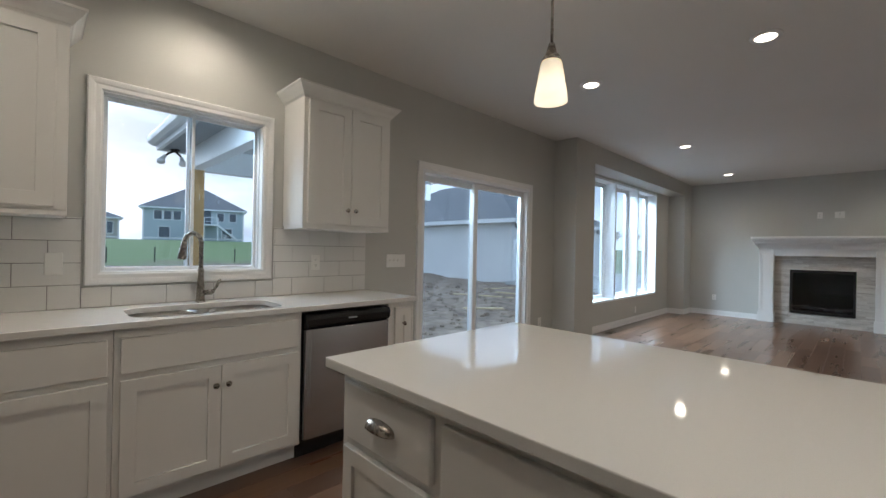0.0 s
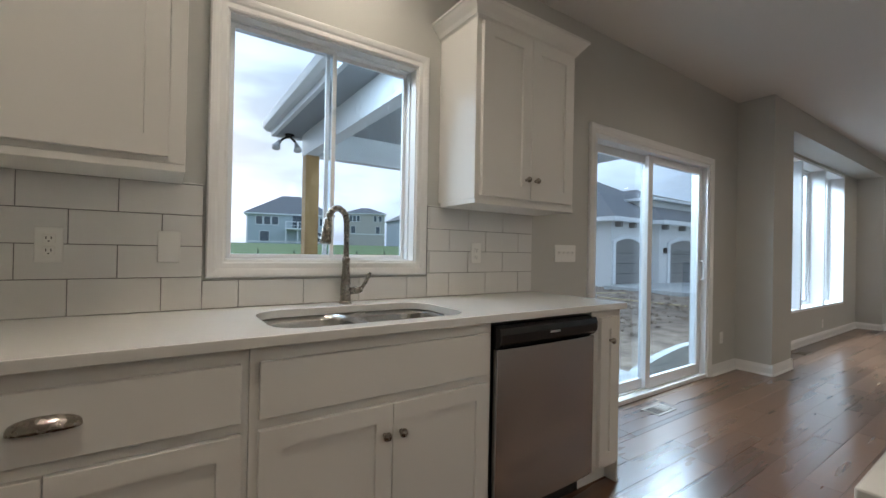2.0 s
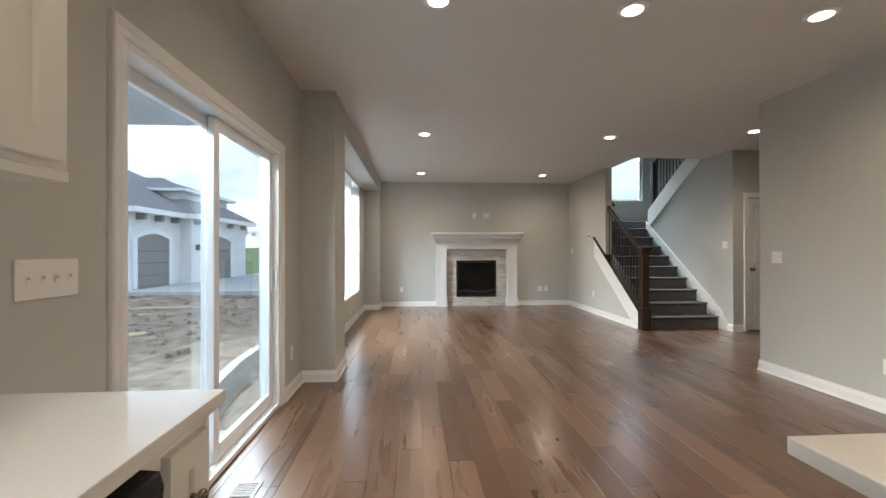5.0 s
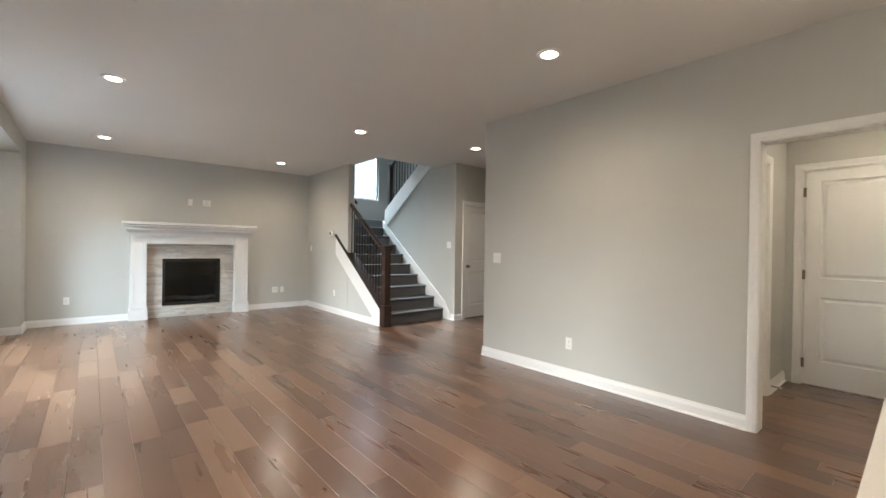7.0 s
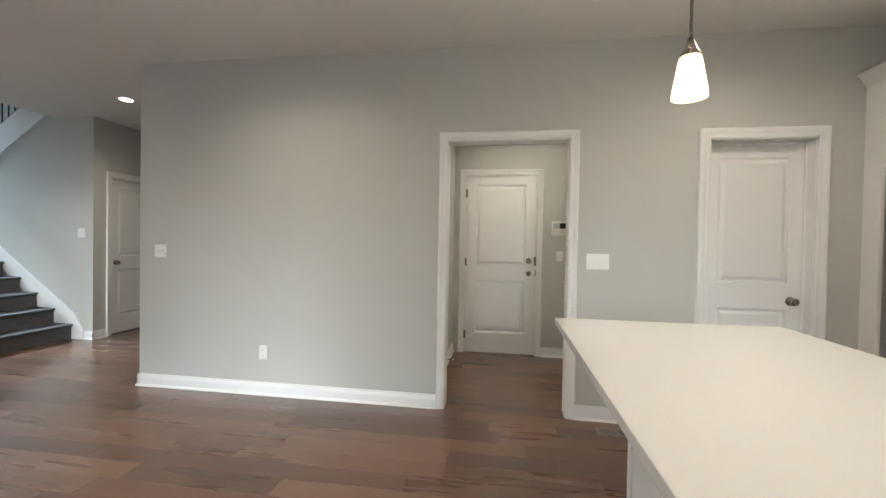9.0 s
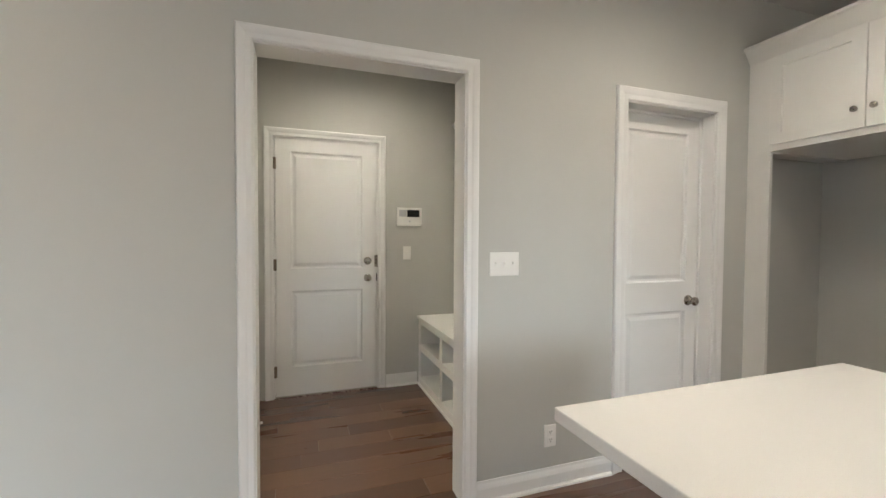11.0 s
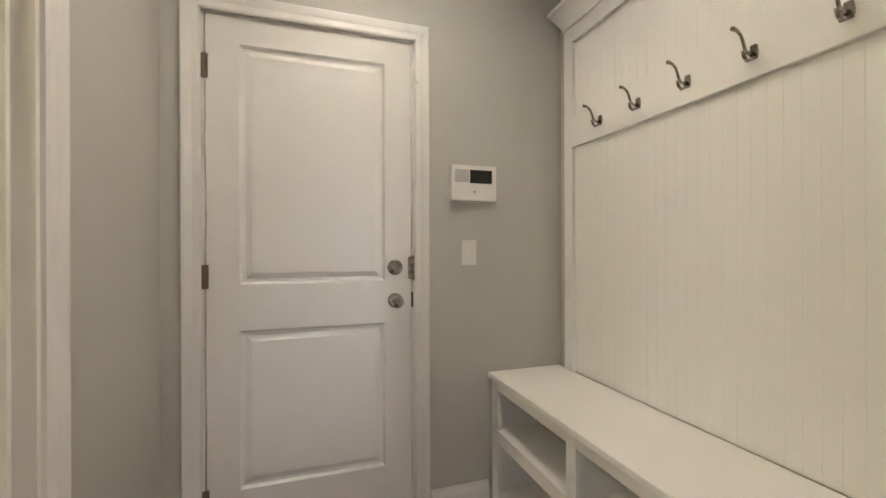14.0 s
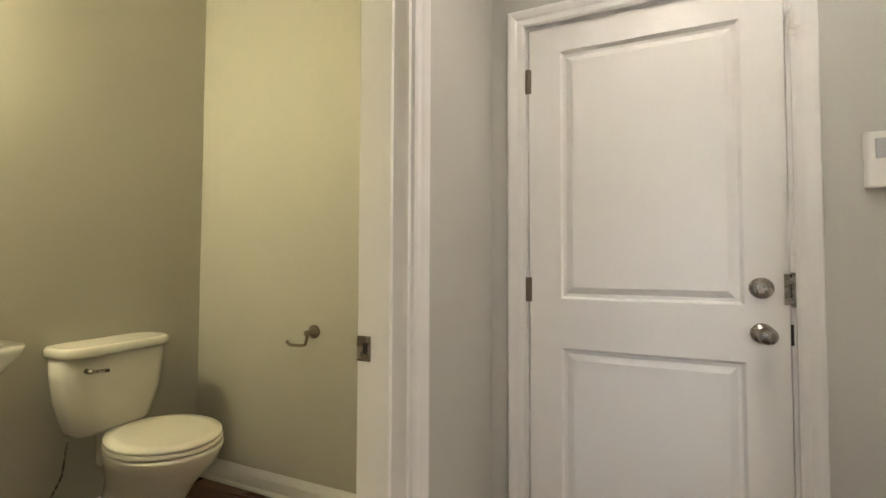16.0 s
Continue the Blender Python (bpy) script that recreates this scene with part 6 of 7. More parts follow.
def clods():
    bm = bmesh.new()
    rg = random.Random(4)
    for k in range(900):
        x, y = rg.uniform(-15, -5.2), rg.uniform(-1, 17)
        s = rg.uniform(0.03, 0.11) * rg.uniform(0.6, 1.5)
        z = ground_height(x, y)
        top = [bm.verts.new((x + s * math.cos(a) * rg.uniform(0.7, 1.2), y + s * math.sin(a) * rg.uniform(0.7, 1.2), z - 0.02)) for a in [i * math.pi / 3 for i in range(6)]]
        mid = [bm.verts.new((x + 0.7 * s * math.cos(a) * rg.uniform(0.7, 1.2), y + 0.7 * s * math.sin(a) * rg.uniform(0.7, 1.2), z + s * rg.uniform(0.3, 0.7))) for a in [i * math.pi / 3 for i in range(6)]]
        for i in range(6):
            bm.faces.new((top[i], top[(i + 1) % 6], mid[(i + 1) % 6], mid[i]))
        bm.faces.new(mid)
    return bm


tagged(whole("soil_clods", clods(), M_GROUND, "loose brown clods of soil on the building ground", "soil"), kind="stuff")
part("patio_slab", boxes((-5.35, -2.52, 0.9, 4.17, -0.6, -0.06)), M_CONCRETE, None, "pale concrete patio slab", kind="structure")
part("driveway", boxes((-12.4, -4.5, 17.5, 32.0, -0.6, -0.33)), M_CONCRETE, None, "pale concrete driveway", kind="structure")

# a pale curved form board lying along the slab
bm = bmesh.new()
curve = [(-2.80, 3.90), (-2.95, 4.12), (-3.10, 4.55), (-3.26, 5.1), (-3.38, 5.7), (-3.47, 6.3), (-3.50, 7.0), (-3.47, 7.8)]
rows_ = [[bm.verts.new((x_ + dx_, y_, z_)) for dx_, z_ in ((-0.05, -0.50), (-0.05, -0.13), (0.06, -0.13), (0.06, -0.50))] for x_, y_ in curve[1:]]
for r1, r2 in zip(rows_, rows_[1:]):
    for i in range(4):
        bm.faces.new((r1[i], r1[(i + 1) % 4], r2[(i + 1) % 4], r2[i]))
bm.faces.new(rows_[0])
bm.faces.new(rows_[-1])
bmesh.ops.recalc_face_normals(bm, faces=bm.faces)
whole("form_board", bm, M_CONCRETE, "pale curved edging board lying in the soil beside the patio slab", "edging")

# covered patio
pr = thing("patio_roof", (-3.7, 3.05, 2.2), "white and grey patio roof on a pine post outside the patio door", "patio roof")
part("patio_ceiling", boxes((-4.94, -2.52, 1.48, 5.2, 2.44, 2.48)), M_SOFFIT, pr, "grey patio ceiling panel")
part("eave_soffit", boxes((-5.22, -2.52, 1.12, 1.36, 2.385, 2.405), (-5.22, -5.06, 1.36, 5.2, 2.385, 2.405)), M_SOFFIT, pr, "grey eave soffit")
part("beam", boxes((-5.06, -2.52, 1.36, 1.48, 2.15, 2.44), (-5.06, -4.94, 1.48, 5.2, 2.15, 2.44)), M_FASCIA, pr, "white wrapped beam", bev=0.004)
bm = boxes((-5.26, -2.52, 1.08, 1.12, 2.37, 2.53), (-5.265, -5.22, 1.12, 5.3, 2.37, 2.53))
part("fascia", bm, M_FASCIA, pr, "white fascia board", bev=0.004)
bm = bmesh.new()
prism(bm, [(1.079, 2.53), (1.00, 2.53), (0.99, 2.50), (1.00, 2.45), (1.04, 2.42), (1.079, 2.42)], "x", -5.28, -2.52)
part("gutter", bm, M_FASCIA, pr, "white metal gutter", bev=0.003)
bm = bmesh.new()
prism(bm, [(1.06, 2.535), (5.3, 2.535), (5.3, 3.3), (3.2, 3.6)], "x", -5.32, -2.52)
part("roof", bm, M_SHINGLE, pr, "grey shingle roof")
whole("patio_post", boxes((-5.05, -4.91, 1.365, 1.505, -0.06, 2.15)), M_PINE, "bare pine post under the patio beam", "post", bev=0.004)
fl = thing("floodlight", (-4.40, 1.05, 2.27), "twin-head outdoor floodlight under the patio eave", "outdoor light")
bm = bmesh.new()
lathe(bm, [(0.05, 2.40), (0.05, 2.385), (0.02, 2.375)], (-4.40, 1.05, 0), "z", 16)
tube(bm, [(-4.40, 1.05, 2.38), (-4.38, 0.98, 2.34), (-4.37, 0.95, 2.30)], 0.012, 8)
tube(bm, [(-4.40, 1.05, 2.38), (-4.38, 1.10, 2.33), (-4.36, 1.11, 2.28)], 0.012, 8)
part("bracket", bm, M_DARKMETAL, fl, "dark bracket")
for hy, ty in ((0.95, 0.90), (1.11, 1.12)):
    bm = bmesh.new()
    tube(bm, [(-4.37, hy, 2.31), (-4.355, (hy + ty) / 2, 2.28), (-4.33, ty, 2.23), (-4.325, ty, 2.22)], [0.018, 0.022, 0.045, 0.042], 14)
    part("lamp_head", bm, M_FASCIA, fl, "white reflector lamp")
fl.location = (-5.12, 1.24, 2.255)


# a house: walls, hip roof, windows
def hip_roof(bm, x0, x1, y0, y1, z, h, over=0.45):
    x0, x1, y0, y1 = x0 - over, x1 + over, y0 - over, y1 + over
    w, d = x1 - x0, y1 - y0
    if w >= d:
        r = [(x0 + d / 2, (y0 + y1) / 2, z + h), (x1 - d / 2, (y0 + y1) / 2, z + h)]
    else:
        r = [((x0 + x1) / 2, y0 + w / 2, z + h), ((x0 + x1) / 2, y1 - w / 2, z + h)]
    b = [bm.verts.new(p) for p in ((x0, y0, z), (x1, y0, z), (x1, y1, z), (x0, y1, z))]
    t = [bm.verts.new(p) for p in r]
    if w >= d:
        fs = [(b[0], b[1], t[1], t[0]), (b[1], b[2], t[1]), (b[2], b[3], t[0], t[1]), (b[3], b[0], t[0])]
    else:
        fs = [(b[0], b[1], t[0]), (b[1], b[2], t[1], t[0]), (b[2], b[3], t[1]), (b[3], b[0], t[0], t[1])]
    fs = [bm.faces.new(f) for f in fs] + [bm.faces.new(list(reversed(b)))]
    bmesh.ops.recalc_face_normals(bm, faces=fs)


def eaves(bm, x0, x1, y0, y1, z, over=0.45, t=0.2):
    for r in ((x0 - over, x1 + over, y0 - over, y0 - over + 0.04), (x0 - over, x1 + over, y1 + over - 0.04, y1 + over),
              (x0 - over, x0 - over + 0.04, y0 - over + 0.04, y1 + over - 0.04), (x1 + over - 0.04, x1 + over, y0 - over + 0.04, y1 + over - 0.04)):
        box(bm, *r, z - t, z - 0.005)
    box(bm, x0 - over + 0.04, x1 + over - 0.04, y0 - over + 0.04, y1 + over - 0.04, z - t, z - t + 0.02)


def far_window(parent, face_axis, face, s, a, b, z0, z1):
    w_ = bmesh.new()

    def put(a0, a1, c0, c1, d0, d1):
        lo, hi = sorted((face + s * d0, face + s * d1))
        if face_axis == "x":
            box(w_, lo, hi, a0, a1, c0, c1)
        else:
            box(w_, a0, a1, lo, hi, c0, c1)
    t = 0.09
    put(a - t, a, z0 - t, z1 + t, 0, 0.05)
    put(b, b + t, z0 - t, z1 + t, 0, 0.05)
    put(a, b, z0 - t, z0, 0, 0.05)
    put(a, b, z1, z1 + t, 0, 0.05)
    win = part("window", w_, M_FASCIA, parent, "white window trim")
    w_ = bmesh.new()
    put(a, b, z0, z1, 0.004, 0.02)
    part("pane", w_, M_FARGLASS, win, "dark reflecting pane")


# the stucco neighbour with its garages
nh = thing("neighbour_house", (-18, 24, -0.5), "white stucco neighbour house with grey hip roof and arched garage doors", "house")
NX, NY = -12.6, 18.3
EV = 3.0
part("wall", boxes((-28, NX, NY, 21.8, -0.6, EV), (-28, NX + 0.5, 21.8, 28.2, -0.6, EV)), M_STUCCO, nh, "white stucco walls")
bm = bmesh.new()
hip_roof(bm, -28, NX, NY, 28.2, EV, 3.1, 0.5)
hip_roof(bm, -20, NX + 0.5, 21.8, 28.2, EV + 0.01, 2.3, 0.5)
part("roof", bm, M_SHINGLE, nh, "grey shingle hip roof")
bm = bmesh.new()
eaves(bm, -28, NX, NY, 28.2, EV, 0.5, 0.22)
eaves(bm, -20, NX + 0.5, 21.8, 28.2, EV - 0.002, 0.5, 0.22)
part("fascia", bm, M_FASCIA, nh, "white fascia and gutter")
bm = boxes((NX - 6, NX - 0.4, 22.6, 27.6, EV + 0.4, EV + 1.35))
part("clerestory_wall", bm, M_STUCCO, nh, "white stucco clerestory")
bm = bmesh.new()
hip_roof(bm, NX - 6, NX - 0.4, 22.6, 27.6, EV + 1.35, 0.9, 0.4)
part("clerestory_roof", bm, M_SHINGLE, nh, "grey clerestory roof")
bm = bmesh.new()
eaves(bm, NX - 6, NX - 0.4, 22.6, 27.6, EV + 1.35, 0.4, 0.14)
part("clerestory_fascia", bm, M_FASCIA, nh, "white clerestory fascia")
for y in (18.7, 19.9, 21.1):
    part("eave_bracket", boxes((NX, NX + 0.32, y - 0.09, y + 0.09, EV - 0.48, EV - 0.22)), M_GARAGE, nh, "brown eave bracket")
for y in (22.1, 23.9, 25.7, 27.5):
    part("eave_bracket", boxes((NX + 0.5, NX + 0.82, y - 0.09, y + 0.09, EV - 0.48, EV - 0.22)), M_GARAGE, nh, "brown eave bracket")


def garage_door(x, a, b, z0, spring, rise):
    """Arched door with stucco surround."""
    n = 10
    def arc(r):
        return [(a - r + (b - a + 2 * r) * i / n, spring + (rise + r) * math.sin(math.pi * (0.12 + 0.76 * i / n)) - rise * math.sin(math.pi * 0.12)) for i in range(n + 1)]
    bm = bmesh.new()
    prism(bm, [(a, z0)] + arc(0) + [(b, z0)], "x", x, x + 0.03)
    d = part("garage_door", bm, M_GARAGE, nh, "taupe garage door with an arched head")
    for k in range(1, 4):
        z = z0 + (spring - z0) * k / 4
        part("panel_joint", boxes((x + 0.03, x + 0.034, a, b, z - 0.015, z + 0.015)), M_SLOT, d, "dark panel joint")
    bm = bmesh.new()
    o_, i_ = arc(0.22), arc(0)
    outer = [(a - 0.22, z0)] + o_ + [(b + 0.22, z0)]
    inner = [(a, z0)] + i_ + [(b, z0)]
    for k in range(len(outer) - 1):
        prism(bm, [outer[k], outer[k + 1], inner[k + 1], inner[k]], "x", x, x + 0.08)
    part("door_surround", bm, M_FASCIA, nh, "white raised surround")


garage_door(NX + 0.005, 18.6, 20.8, -0.33, 1.75, 0.35)
garage_door(NX + 0.505, 22.8, 25.9, -0.33, 1.75, 0.4)
bm = boxes((NX + 0.5, NX + 0.68, 22.2, 22.32, 1.25, 1.55))
part("wall_lamp", bm, M_DARKMETAL, nh, "dark outdoor wall lantern", bev=0.02)


def dwelling(name, az, dist, w, d, z, h, roof_h, mat, label, turn=0.0, storeys=2, deck=False, gable=False):
    """A far house on a bearing from the kitchen; built square to itself and then turned."""
    a = radians(az)
    pos = Vector((-0.3 - dist * math.cos(a), 0.2 + dist * math.sin(a), z))
    m = Matrix.Translation(pos) @ Matrix.Rotation(radians(-az + turn), 4, "Z")
    hs = new(name)
    hs.matrix_world = m
    tagged(hs, label, "house")
    part("wall", boxes((-d, 0, -w / 2, w / 2, -3.6, h)), mat, hs, "lap siding walls")
    bm = bmesh.new()
    if gable:
        prism(bm, [(-w / 2 - 0.4, h), (w / 2 + 0.4, h), (0, h + roof_h)], "x", -d - 0.4, 0.4)
    else:
        hip_roof(bm, -d, 0, -w / 2, w / 2, h, roof_h)
    part("roof", bm, M_SHINGLE, hs, "grey shingle roof")
    if gable:
        bm = bmesh.new()
        for s in (-1, 1):
            prism(bm, [(s * (w / 2 + 0.45), h - 0.15), (s * (w / 2 + 0.45), h + 0.06), (0, h + roof_h + 0.06), (0, h + roof_h - 0.15)], "x", 0.4, 0.46)
    else:
        bm = bmesh.new()
        eaves(bm, -d, 0, -w / 2, w / 2, h)
    part("fascia", bm, M_FASCIA, hs, "white fascia")
    bm = boxes((0, 0.05, -w / 2, -w / 2 + 0.2, -1.5, h - 0.2), (0, 0.05, w / 2 - 0.2, w / 2, -1.5, h - 0.2), (0, 0.05, -w / 2 + 0.2, w / 2 - 0.2, 0.1, 0.3))
    part("corner_boards", bm, M_FASCIA, hs, "white corner boards")
    step = h / storeys
    for k in range(storeys):
        z0 = k * step + 0.25 * step
        z1 = k * step + 0.78 * step
        if k == storeys - 1:
            for c in (-0.36, -0.27, -0.18, 0.25, 0.38):
                far_window(hs, "x", 0.0, 1, w * c - w * 0.035, w * c + w * 0.035, z0, z1)
        else:
            for c in (-0.3, 0.32):
                far_window(hs, "x", 0.0, 1, w * c - w * 0.05, w * c + w * 0.05, z0 - 0.3, z1)
    far_window(hs, "y", w / 2, 1, -d * 0.6, -d * 0.45, step * (storeys - 1) + 0.3 * step, step * (storeys - 1) + 0.75 * step)
    if deck:
        part("deck", boxes((0.05, 3.0, -w * 0.06, w * 0.22, step - 0.2, step)), M_FASCIA, hs, "white raised deck")
        for yy in (-w * 0.055, w * 0.08, w * 0.215):
            part("deck_post", boxes((2.8, 2.95, yy - 0.08, yy + 0.08, -1.5, step + 1.0)), M_FASCIA, hs, "white deck post")
        part("deck_rail", boxes((2.85, 2.95, -w * 0.06, w * 0.22, step + 0.9, step + 1.0), (2.88, 2.92, -w * 0.06, w * 0.22, step + 0.35, step + 0.4)), M_FASCIA, hs, "white deck rail")
        bm = bmesh.new()
        prism(bm, [(w * 0.22, step), (w * 0.22, step - 0.3), (w * 0.42, -0.1), (w * 0.42, 0.2)], "x", 1.8, 2.9)
        part("deck_stair", bm, M_FASCIA, hs, "white deck stair")
        part("deck_door", boxes((0.0, 0.03, w * 0.02, w * 0.15, step + 0.05, step + 2.1)), M_FARGLASS, hs, "dark glazed deck door")
    return hs


dwelling("house", 13.7, 70, 12.8, 10, 1.95, 4.6, 3.4, M_SIDING_A, "grey-blue two-storey house with a raised deck on green grass", deck=True)
dwelling("house", 23.3, 110, 10.2, 8, 5.0, 5.6, 1.8, M_SIDING_B, "tan two-storey house far across the grass")
dwelling("house", 34.5, 60, 11, 12, 0.8, 4.9, 3.0, M_SIDING_C, "slate-blue gabled house beyond the grass", turn=25, gable=True)
dwelling("house", 3.0, 75, 9, 8, 2.0, 3.0, 2.0, M_SIDING_B, "tan single-storey house at the edge of the grass", storeys=1)

# wire fence posts and a dark utility box on the grass
fn = thing("wire_fence", (-30, 8, 0.2), "thin dark wire fence along the edge of the grass", "fence")
for k in range(22):
    x_, y_ = -28 - 0.05 * k, -6 + k * 2.2
    z_ = ground_height(x_, y_)
    part("fence_post", boxes((x_ - 0.03, x_ + 0.03, y_ - 0.03, y_ + 0.03, z_ - 0.1, z_ + 0.85)), M_DARKMETAL, fn, "thin dark post")


def bare_tree(name, x, y, h, seed):
    rg = random.Random(seed)
    z = ground_height(x, y)
    t = thing(name, (x, y, z), "bare grey-green tree in the distant tree line", "tree", "distant trees")
    bm = bmesh.new()
    tips = []

    def grow(p, d, ln, r, depth):
        q = p + d * ln
        tube(bm, [p, (p + q) / 2 + Vector((rg.uniform(-1, 1), rg.uniform(-1, 1), 0)) * ln * 0.06, q], [r, r * 0.8, r * 0.6], 5)
        tips.append(q)
        if depth:
            for _ in range(3):
                nd = (d + Vector((rg.uniform(-1, 1), rg.uniform(-1, 1), rg.uniform(-0.2, 0.7))) * 0.8).normalized()
                grow(q, nd, ln * rg.uniform(0.6, 0.8), r * 0.55, depth - 1)
    grow(Vector((x, y, z - 0.2)), Vector((0, 0, 1)), h * 0.2, h * 0.018, 4)
    part("trunk", bm, M_BARK, t, "grey trunk and limbs")
    bm = bmesh.new()
    for tip in tips:
        for _ in range(9):
            c = tip + Vector((rg.gauss(0, 1), rg.gauss(0, 1), rg.gauss(0, 0.8))) * h * 0.05
            s = h * rg.uniform(0.008, 0.02)
            a, b = Vector((rg.uniform(-1, 1), rg.uniform(-1, 1), rg.uniform(-1, 1))).normalized(), Vector((rg.uniform(-1, 1), rg.uniform(-1, 1), rg.uniform(-1, 1))).normalized()
            bm.faces.new([bm.verts.new(c + a * s), bm.verts.new(c + b * s), bm.verts.new(c - (a + b) * s * 0.5)])
    part("crown", bm, M_LEAF, t, "thin early leaves", kind="stuff")
    return t


rg = random.Random(21)
first = [bare_tree("tree", -60 + 12 * k, 150 + rg.uniform(-8, 8), rg.uniform(9, 12), 50 + k) for k in range(3)]
for k in range(34):
    src = first[k % 3]
    x_, y_ = -110 + k * 4.6 + rg.uniform(-2, 2), 150 + rg.uniform(-14, 20)
    c_ = copy_thing(src, Matrix.Translation((x_, y_, ground_height(x_, y_))) @ Matrix.Rotation(rg.uniform(0, 6.28), 4, "Z"))

for k, (x_, y_, l_, r_) in enumerate(((-9.5, 12.2, 2.4, 20), (-8.6, 14.0, 3.0, 8), (-7.2, 9.5, 1.2, 50), (-11.0, 15.5, 2.0, 70))):
    b_ = whole("scrap_board", boxes((-l_ / 2, l_ / 2, -0.07, 0.07, 0, 0.04)), M_LUMBER, "scrap lumber board lying on the soil", "board", "scrap boards")
    b_.matrix_world = Matrix.Translation((x_, y_, ground_height(x_, y_) + 0.03)) @ Matrix.Rotation(radians(r_), 4, "Z")

# ---- splashback tiles ----
sb = tagged(new("splashback"), "white subway tile splashback with dark grey grout", kind="structure")
grout = part("grout", boxes((KX, KX + 0.003, -1.05, 0.262, CT1 + 0.001, UB + 0.0), (KX, KX + 0.003, 0.262, 1.278, CT1 + 0.001, 1.028), (KX, KX + 0.003, 1.278, 2.052, CT1 + 0.001, UB + 0.0)), M_GROUT, sb, "dark grey grout")
TW = 0.257
tile_mesh = {}
zones = [(-1.05, 0.262, CT1 + 0.001, 1.40), (0.262, 1.278, CT1 + 0.001, 1.028), (1.278, 2.05, CT1 + 0.001, 1.40)]


def tile(y0, y1, z0, z1):
    w_, h_ = round(y1 - y0, 4), round(z1 - z0, 4)
    if (w_, h_) not in tile_mesh:
        bm = bmesh.new()
        g, d, b_ = 0.0013, 0.008, 0.0013
        back = [bm.verts.new((0, y, z)) for y, z in ((g, g), (w_ - g, g), (w_ - g, h_ - g), (g, h_ - g))]
        side = [bm.verts.new((d - b_, y, z)) for y, z in ((g, g), (w_ - g, g), (w_ - g, h_ - g), (g, h_ - g))]
        top = [bm.verts.new((d, y, z)) for y, z in ((g + b_, g + b_), (w_ - g - b_, g + b_), (w_ - g - b_, h_ - g - b_), (g + b_, h_ - g - b_))]
        for r1, r2 in ((back, side), (side, top)):
            for i in range(4):
                bm.faces.new((r1[i], r1[(i + 1) % 4], r2[(i + 1) % 4], r2[i]))
        bm.faces.new(top)
        bmesh.ops.recalc_face_normals(bm, faces=bm.faces)
        me = bpy.data.meshes.new("tile")
        bm.to_mesh(me)
        bm.free()
        me.materials.append(M_TILE)
        tile_mesh[w_, h_] = me
    ob = new("tile", tile_mesh[w_, h_])
    ob.location = (KX + 0.001, y0, z0)
    ob.rotation_euler = (0, radians(random.uniform(-0.25, 0.25)), radians(random.uniform(-0.15, 0.15)))
    ob.parent = sb


row_lines = [CT1 + 0.001, 1.042, 1.1585, 1.275, 1.3915, 1.40]
for zy0, zy1, zz0, zz1 in zones:
    for r in range(len(row_lines) - 1):
        z0, z1 = max(row_lines[r], zz0), min(row_lines[r + 1], zz1)
        if z1 - z0 < 0.008:
            continue
        start = -0.382 if r % 2 == 0 else -0.252
        y = start - TW * 6
        while y < zy1:
            a, b = max(y, zy0), min(y + TW, zy1)
            if b - a > 0.008:
                tile(a, b, z0, z1)
            y += TW

# ---- floor boards ----
fl_ = tagged(new("floor_boards"), "stained brown hickory boards of mixed tones", kind="structure")
BW = 0.152
board_mesh = {}


def board_verts(w_, l_):
    g, b_, t = 0.0006, 0.0012, 0.0125
    rings = []
    for ins, z in ((g, -t), (g, -b_), (g + b_, 0.0)):
        rings.append([(ins, ins, z), (w_ - ins, ins, z), (w_ - ins, l_ - ins, z), (ins, l_ - ins, z)])
    return rings


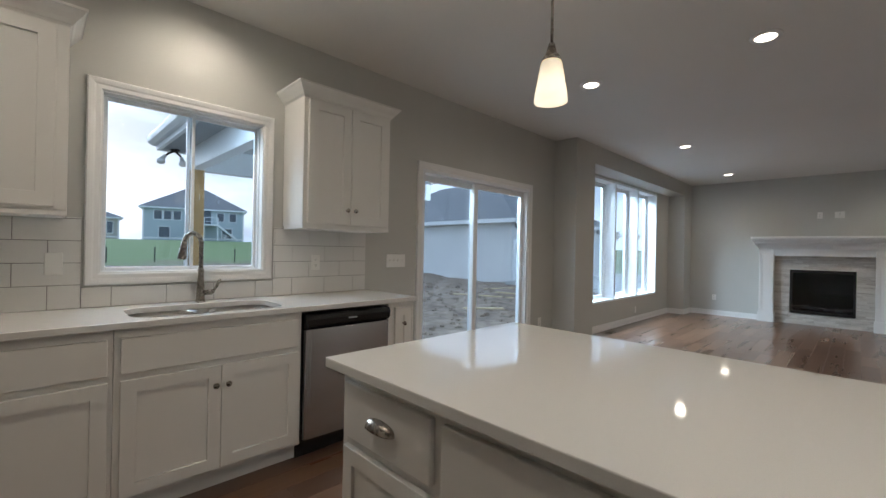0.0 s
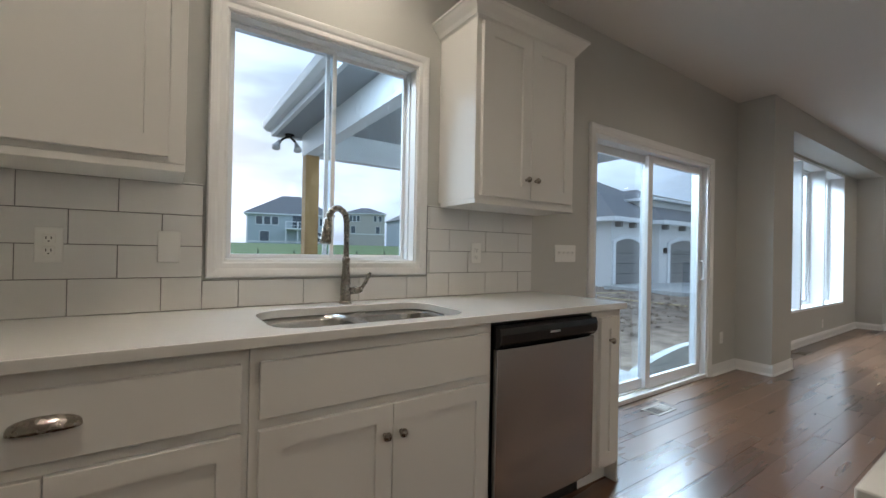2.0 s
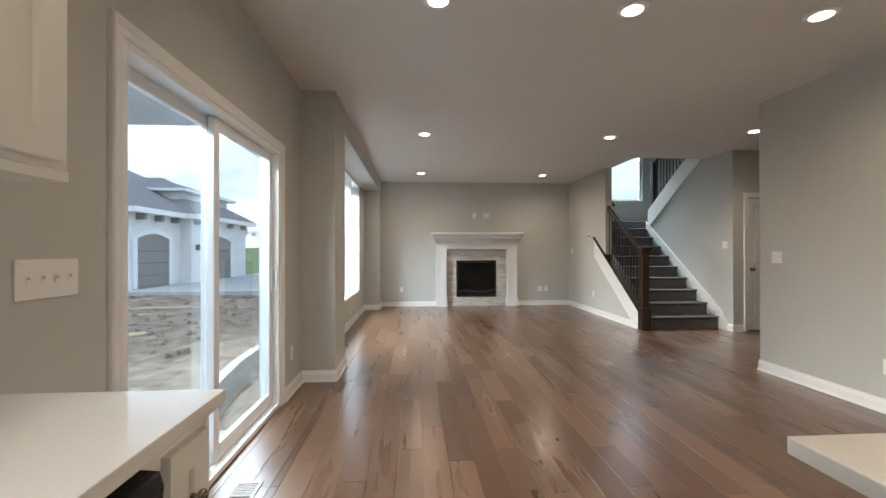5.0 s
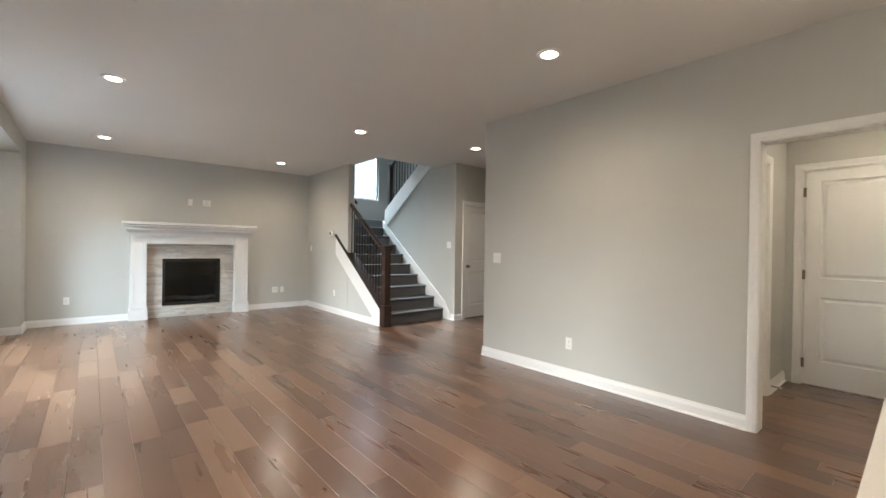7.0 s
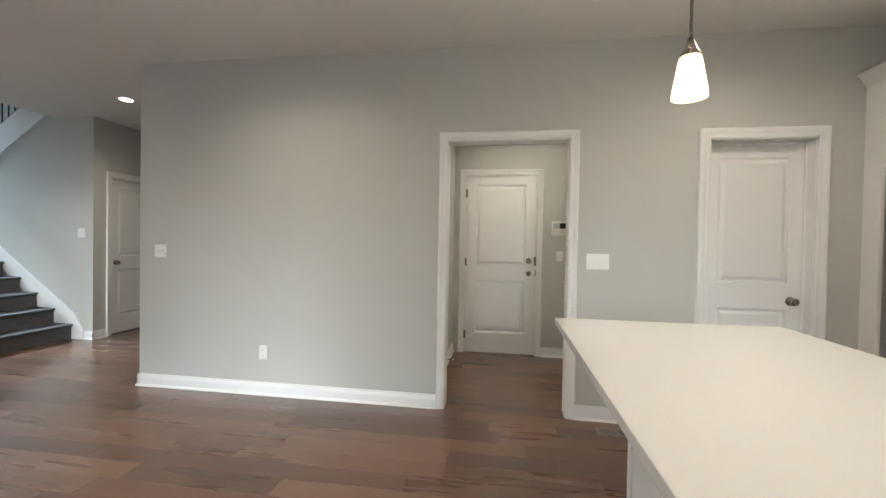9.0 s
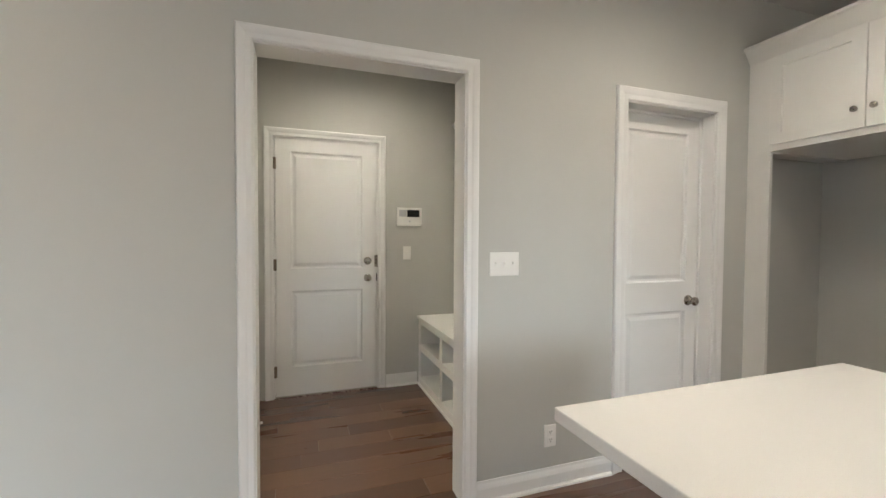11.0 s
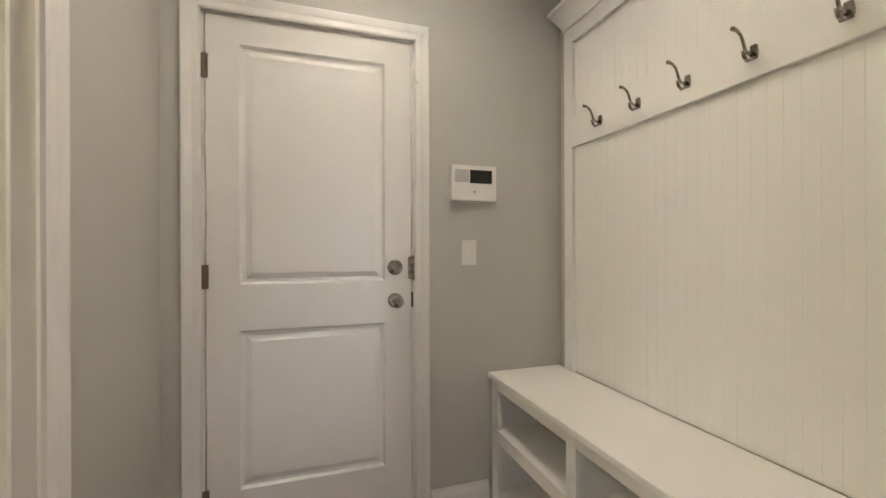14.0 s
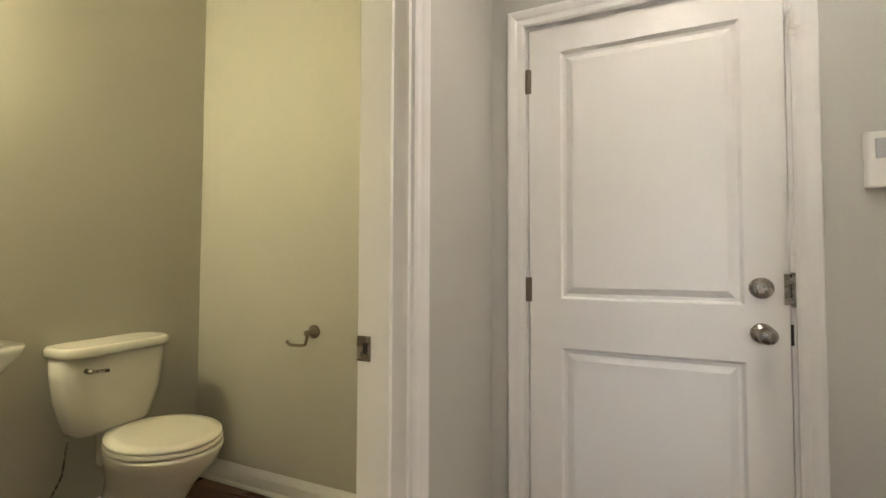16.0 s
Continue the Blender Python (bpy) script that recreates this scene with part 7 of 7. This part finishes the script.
def add_board(bm, x, y, w_, l_):
    rings = [[bm.verts.new((x + p[0], y + p[1], p[2])) for p in r] for r in board_verts(w_, l_)]
    for r1, r2 in zip(rings, rings[1:]):
        for i in range(4):
            bm.faces.new((r1[i], r1[(i + 1) % 4], r2[(i + 1) % 4], r2[i]))
    bm.faces.new(rings[-1])


areas = [(KX, LX, -1.05, 5.07), (KX, LX, 5.60, 9.79), (LX, RX, -1.05, BACK), (RX, RX2, 1.563, 2.46), (RX2, 3.975, 0.925, 2.615), (2.475, 3.215, 2.615, 2.735),
         (RX2, 4.06, 2.735, 4.22), (RX, 3.57, 5.13, 7.34), (3.57, 6.9, 5.13, HALL_Y), (RX2, 3.2, -1.2, 0.8)]
rg = random.Random(8)
rest = bmesh.new()
count = 0
for ax0, ax1, ay0, ay1 in areas:
    col = math.floor(ax0 / BW)
    while col * BW < ax1:
        x0, x1 = max(col * BW, ax0), min((col + 1) * BW, ax1)
        rc = random.Random(col * 7 + 3)
        y = -2.2 + rc.uniform(0, 1.2)
        while y < ay1:
            l_ = rc.choice((0.45, 0.65, 0.85, 1.05, 1.25, 1.45))
            y0, y1 = max(y, ay0), min(y + l_, ay1)
            if y1 - y0 > 0.01 and x1 - x0 > 0.01:
                near = -1.7 < (x0 + x1) / 2 < 2.3 and 1.8 < (y0 + y1) / 2 < 8.0
                if near and count < 300:
                    w_r, l_r = round(x1 - x0, 4), round(y1 - y0, 4)
                    if (w_r, l_r) not in board_mesh:
                        bb = bmesh.new()
                        add_board(bb, 0, 0, w_r, l_r)
                        bmesh.ops.recalc_face_normals(bb, faces=bb.faces)
                        me = bpy.data.meshes.new("board")
                        bb.to_mesh(me)
                        bb.free()
                        me.materials.append(M_PLANK)
                        board_mesh[w_r, l_r] = me
                    ob = new("board", board_mesh[w_r, l_r])
                    ob.location = (x0, y0, 0)
                    ob.parent = fl_
                    count += 1
                else:
                    add_board(rest, x0, y0, x1 - x0, y1 - y0)
            y += l_
        col += 1
part("boards_joined", rest, M_PLANKS, fl_, "stained brown hickory boards", kind="stuff")
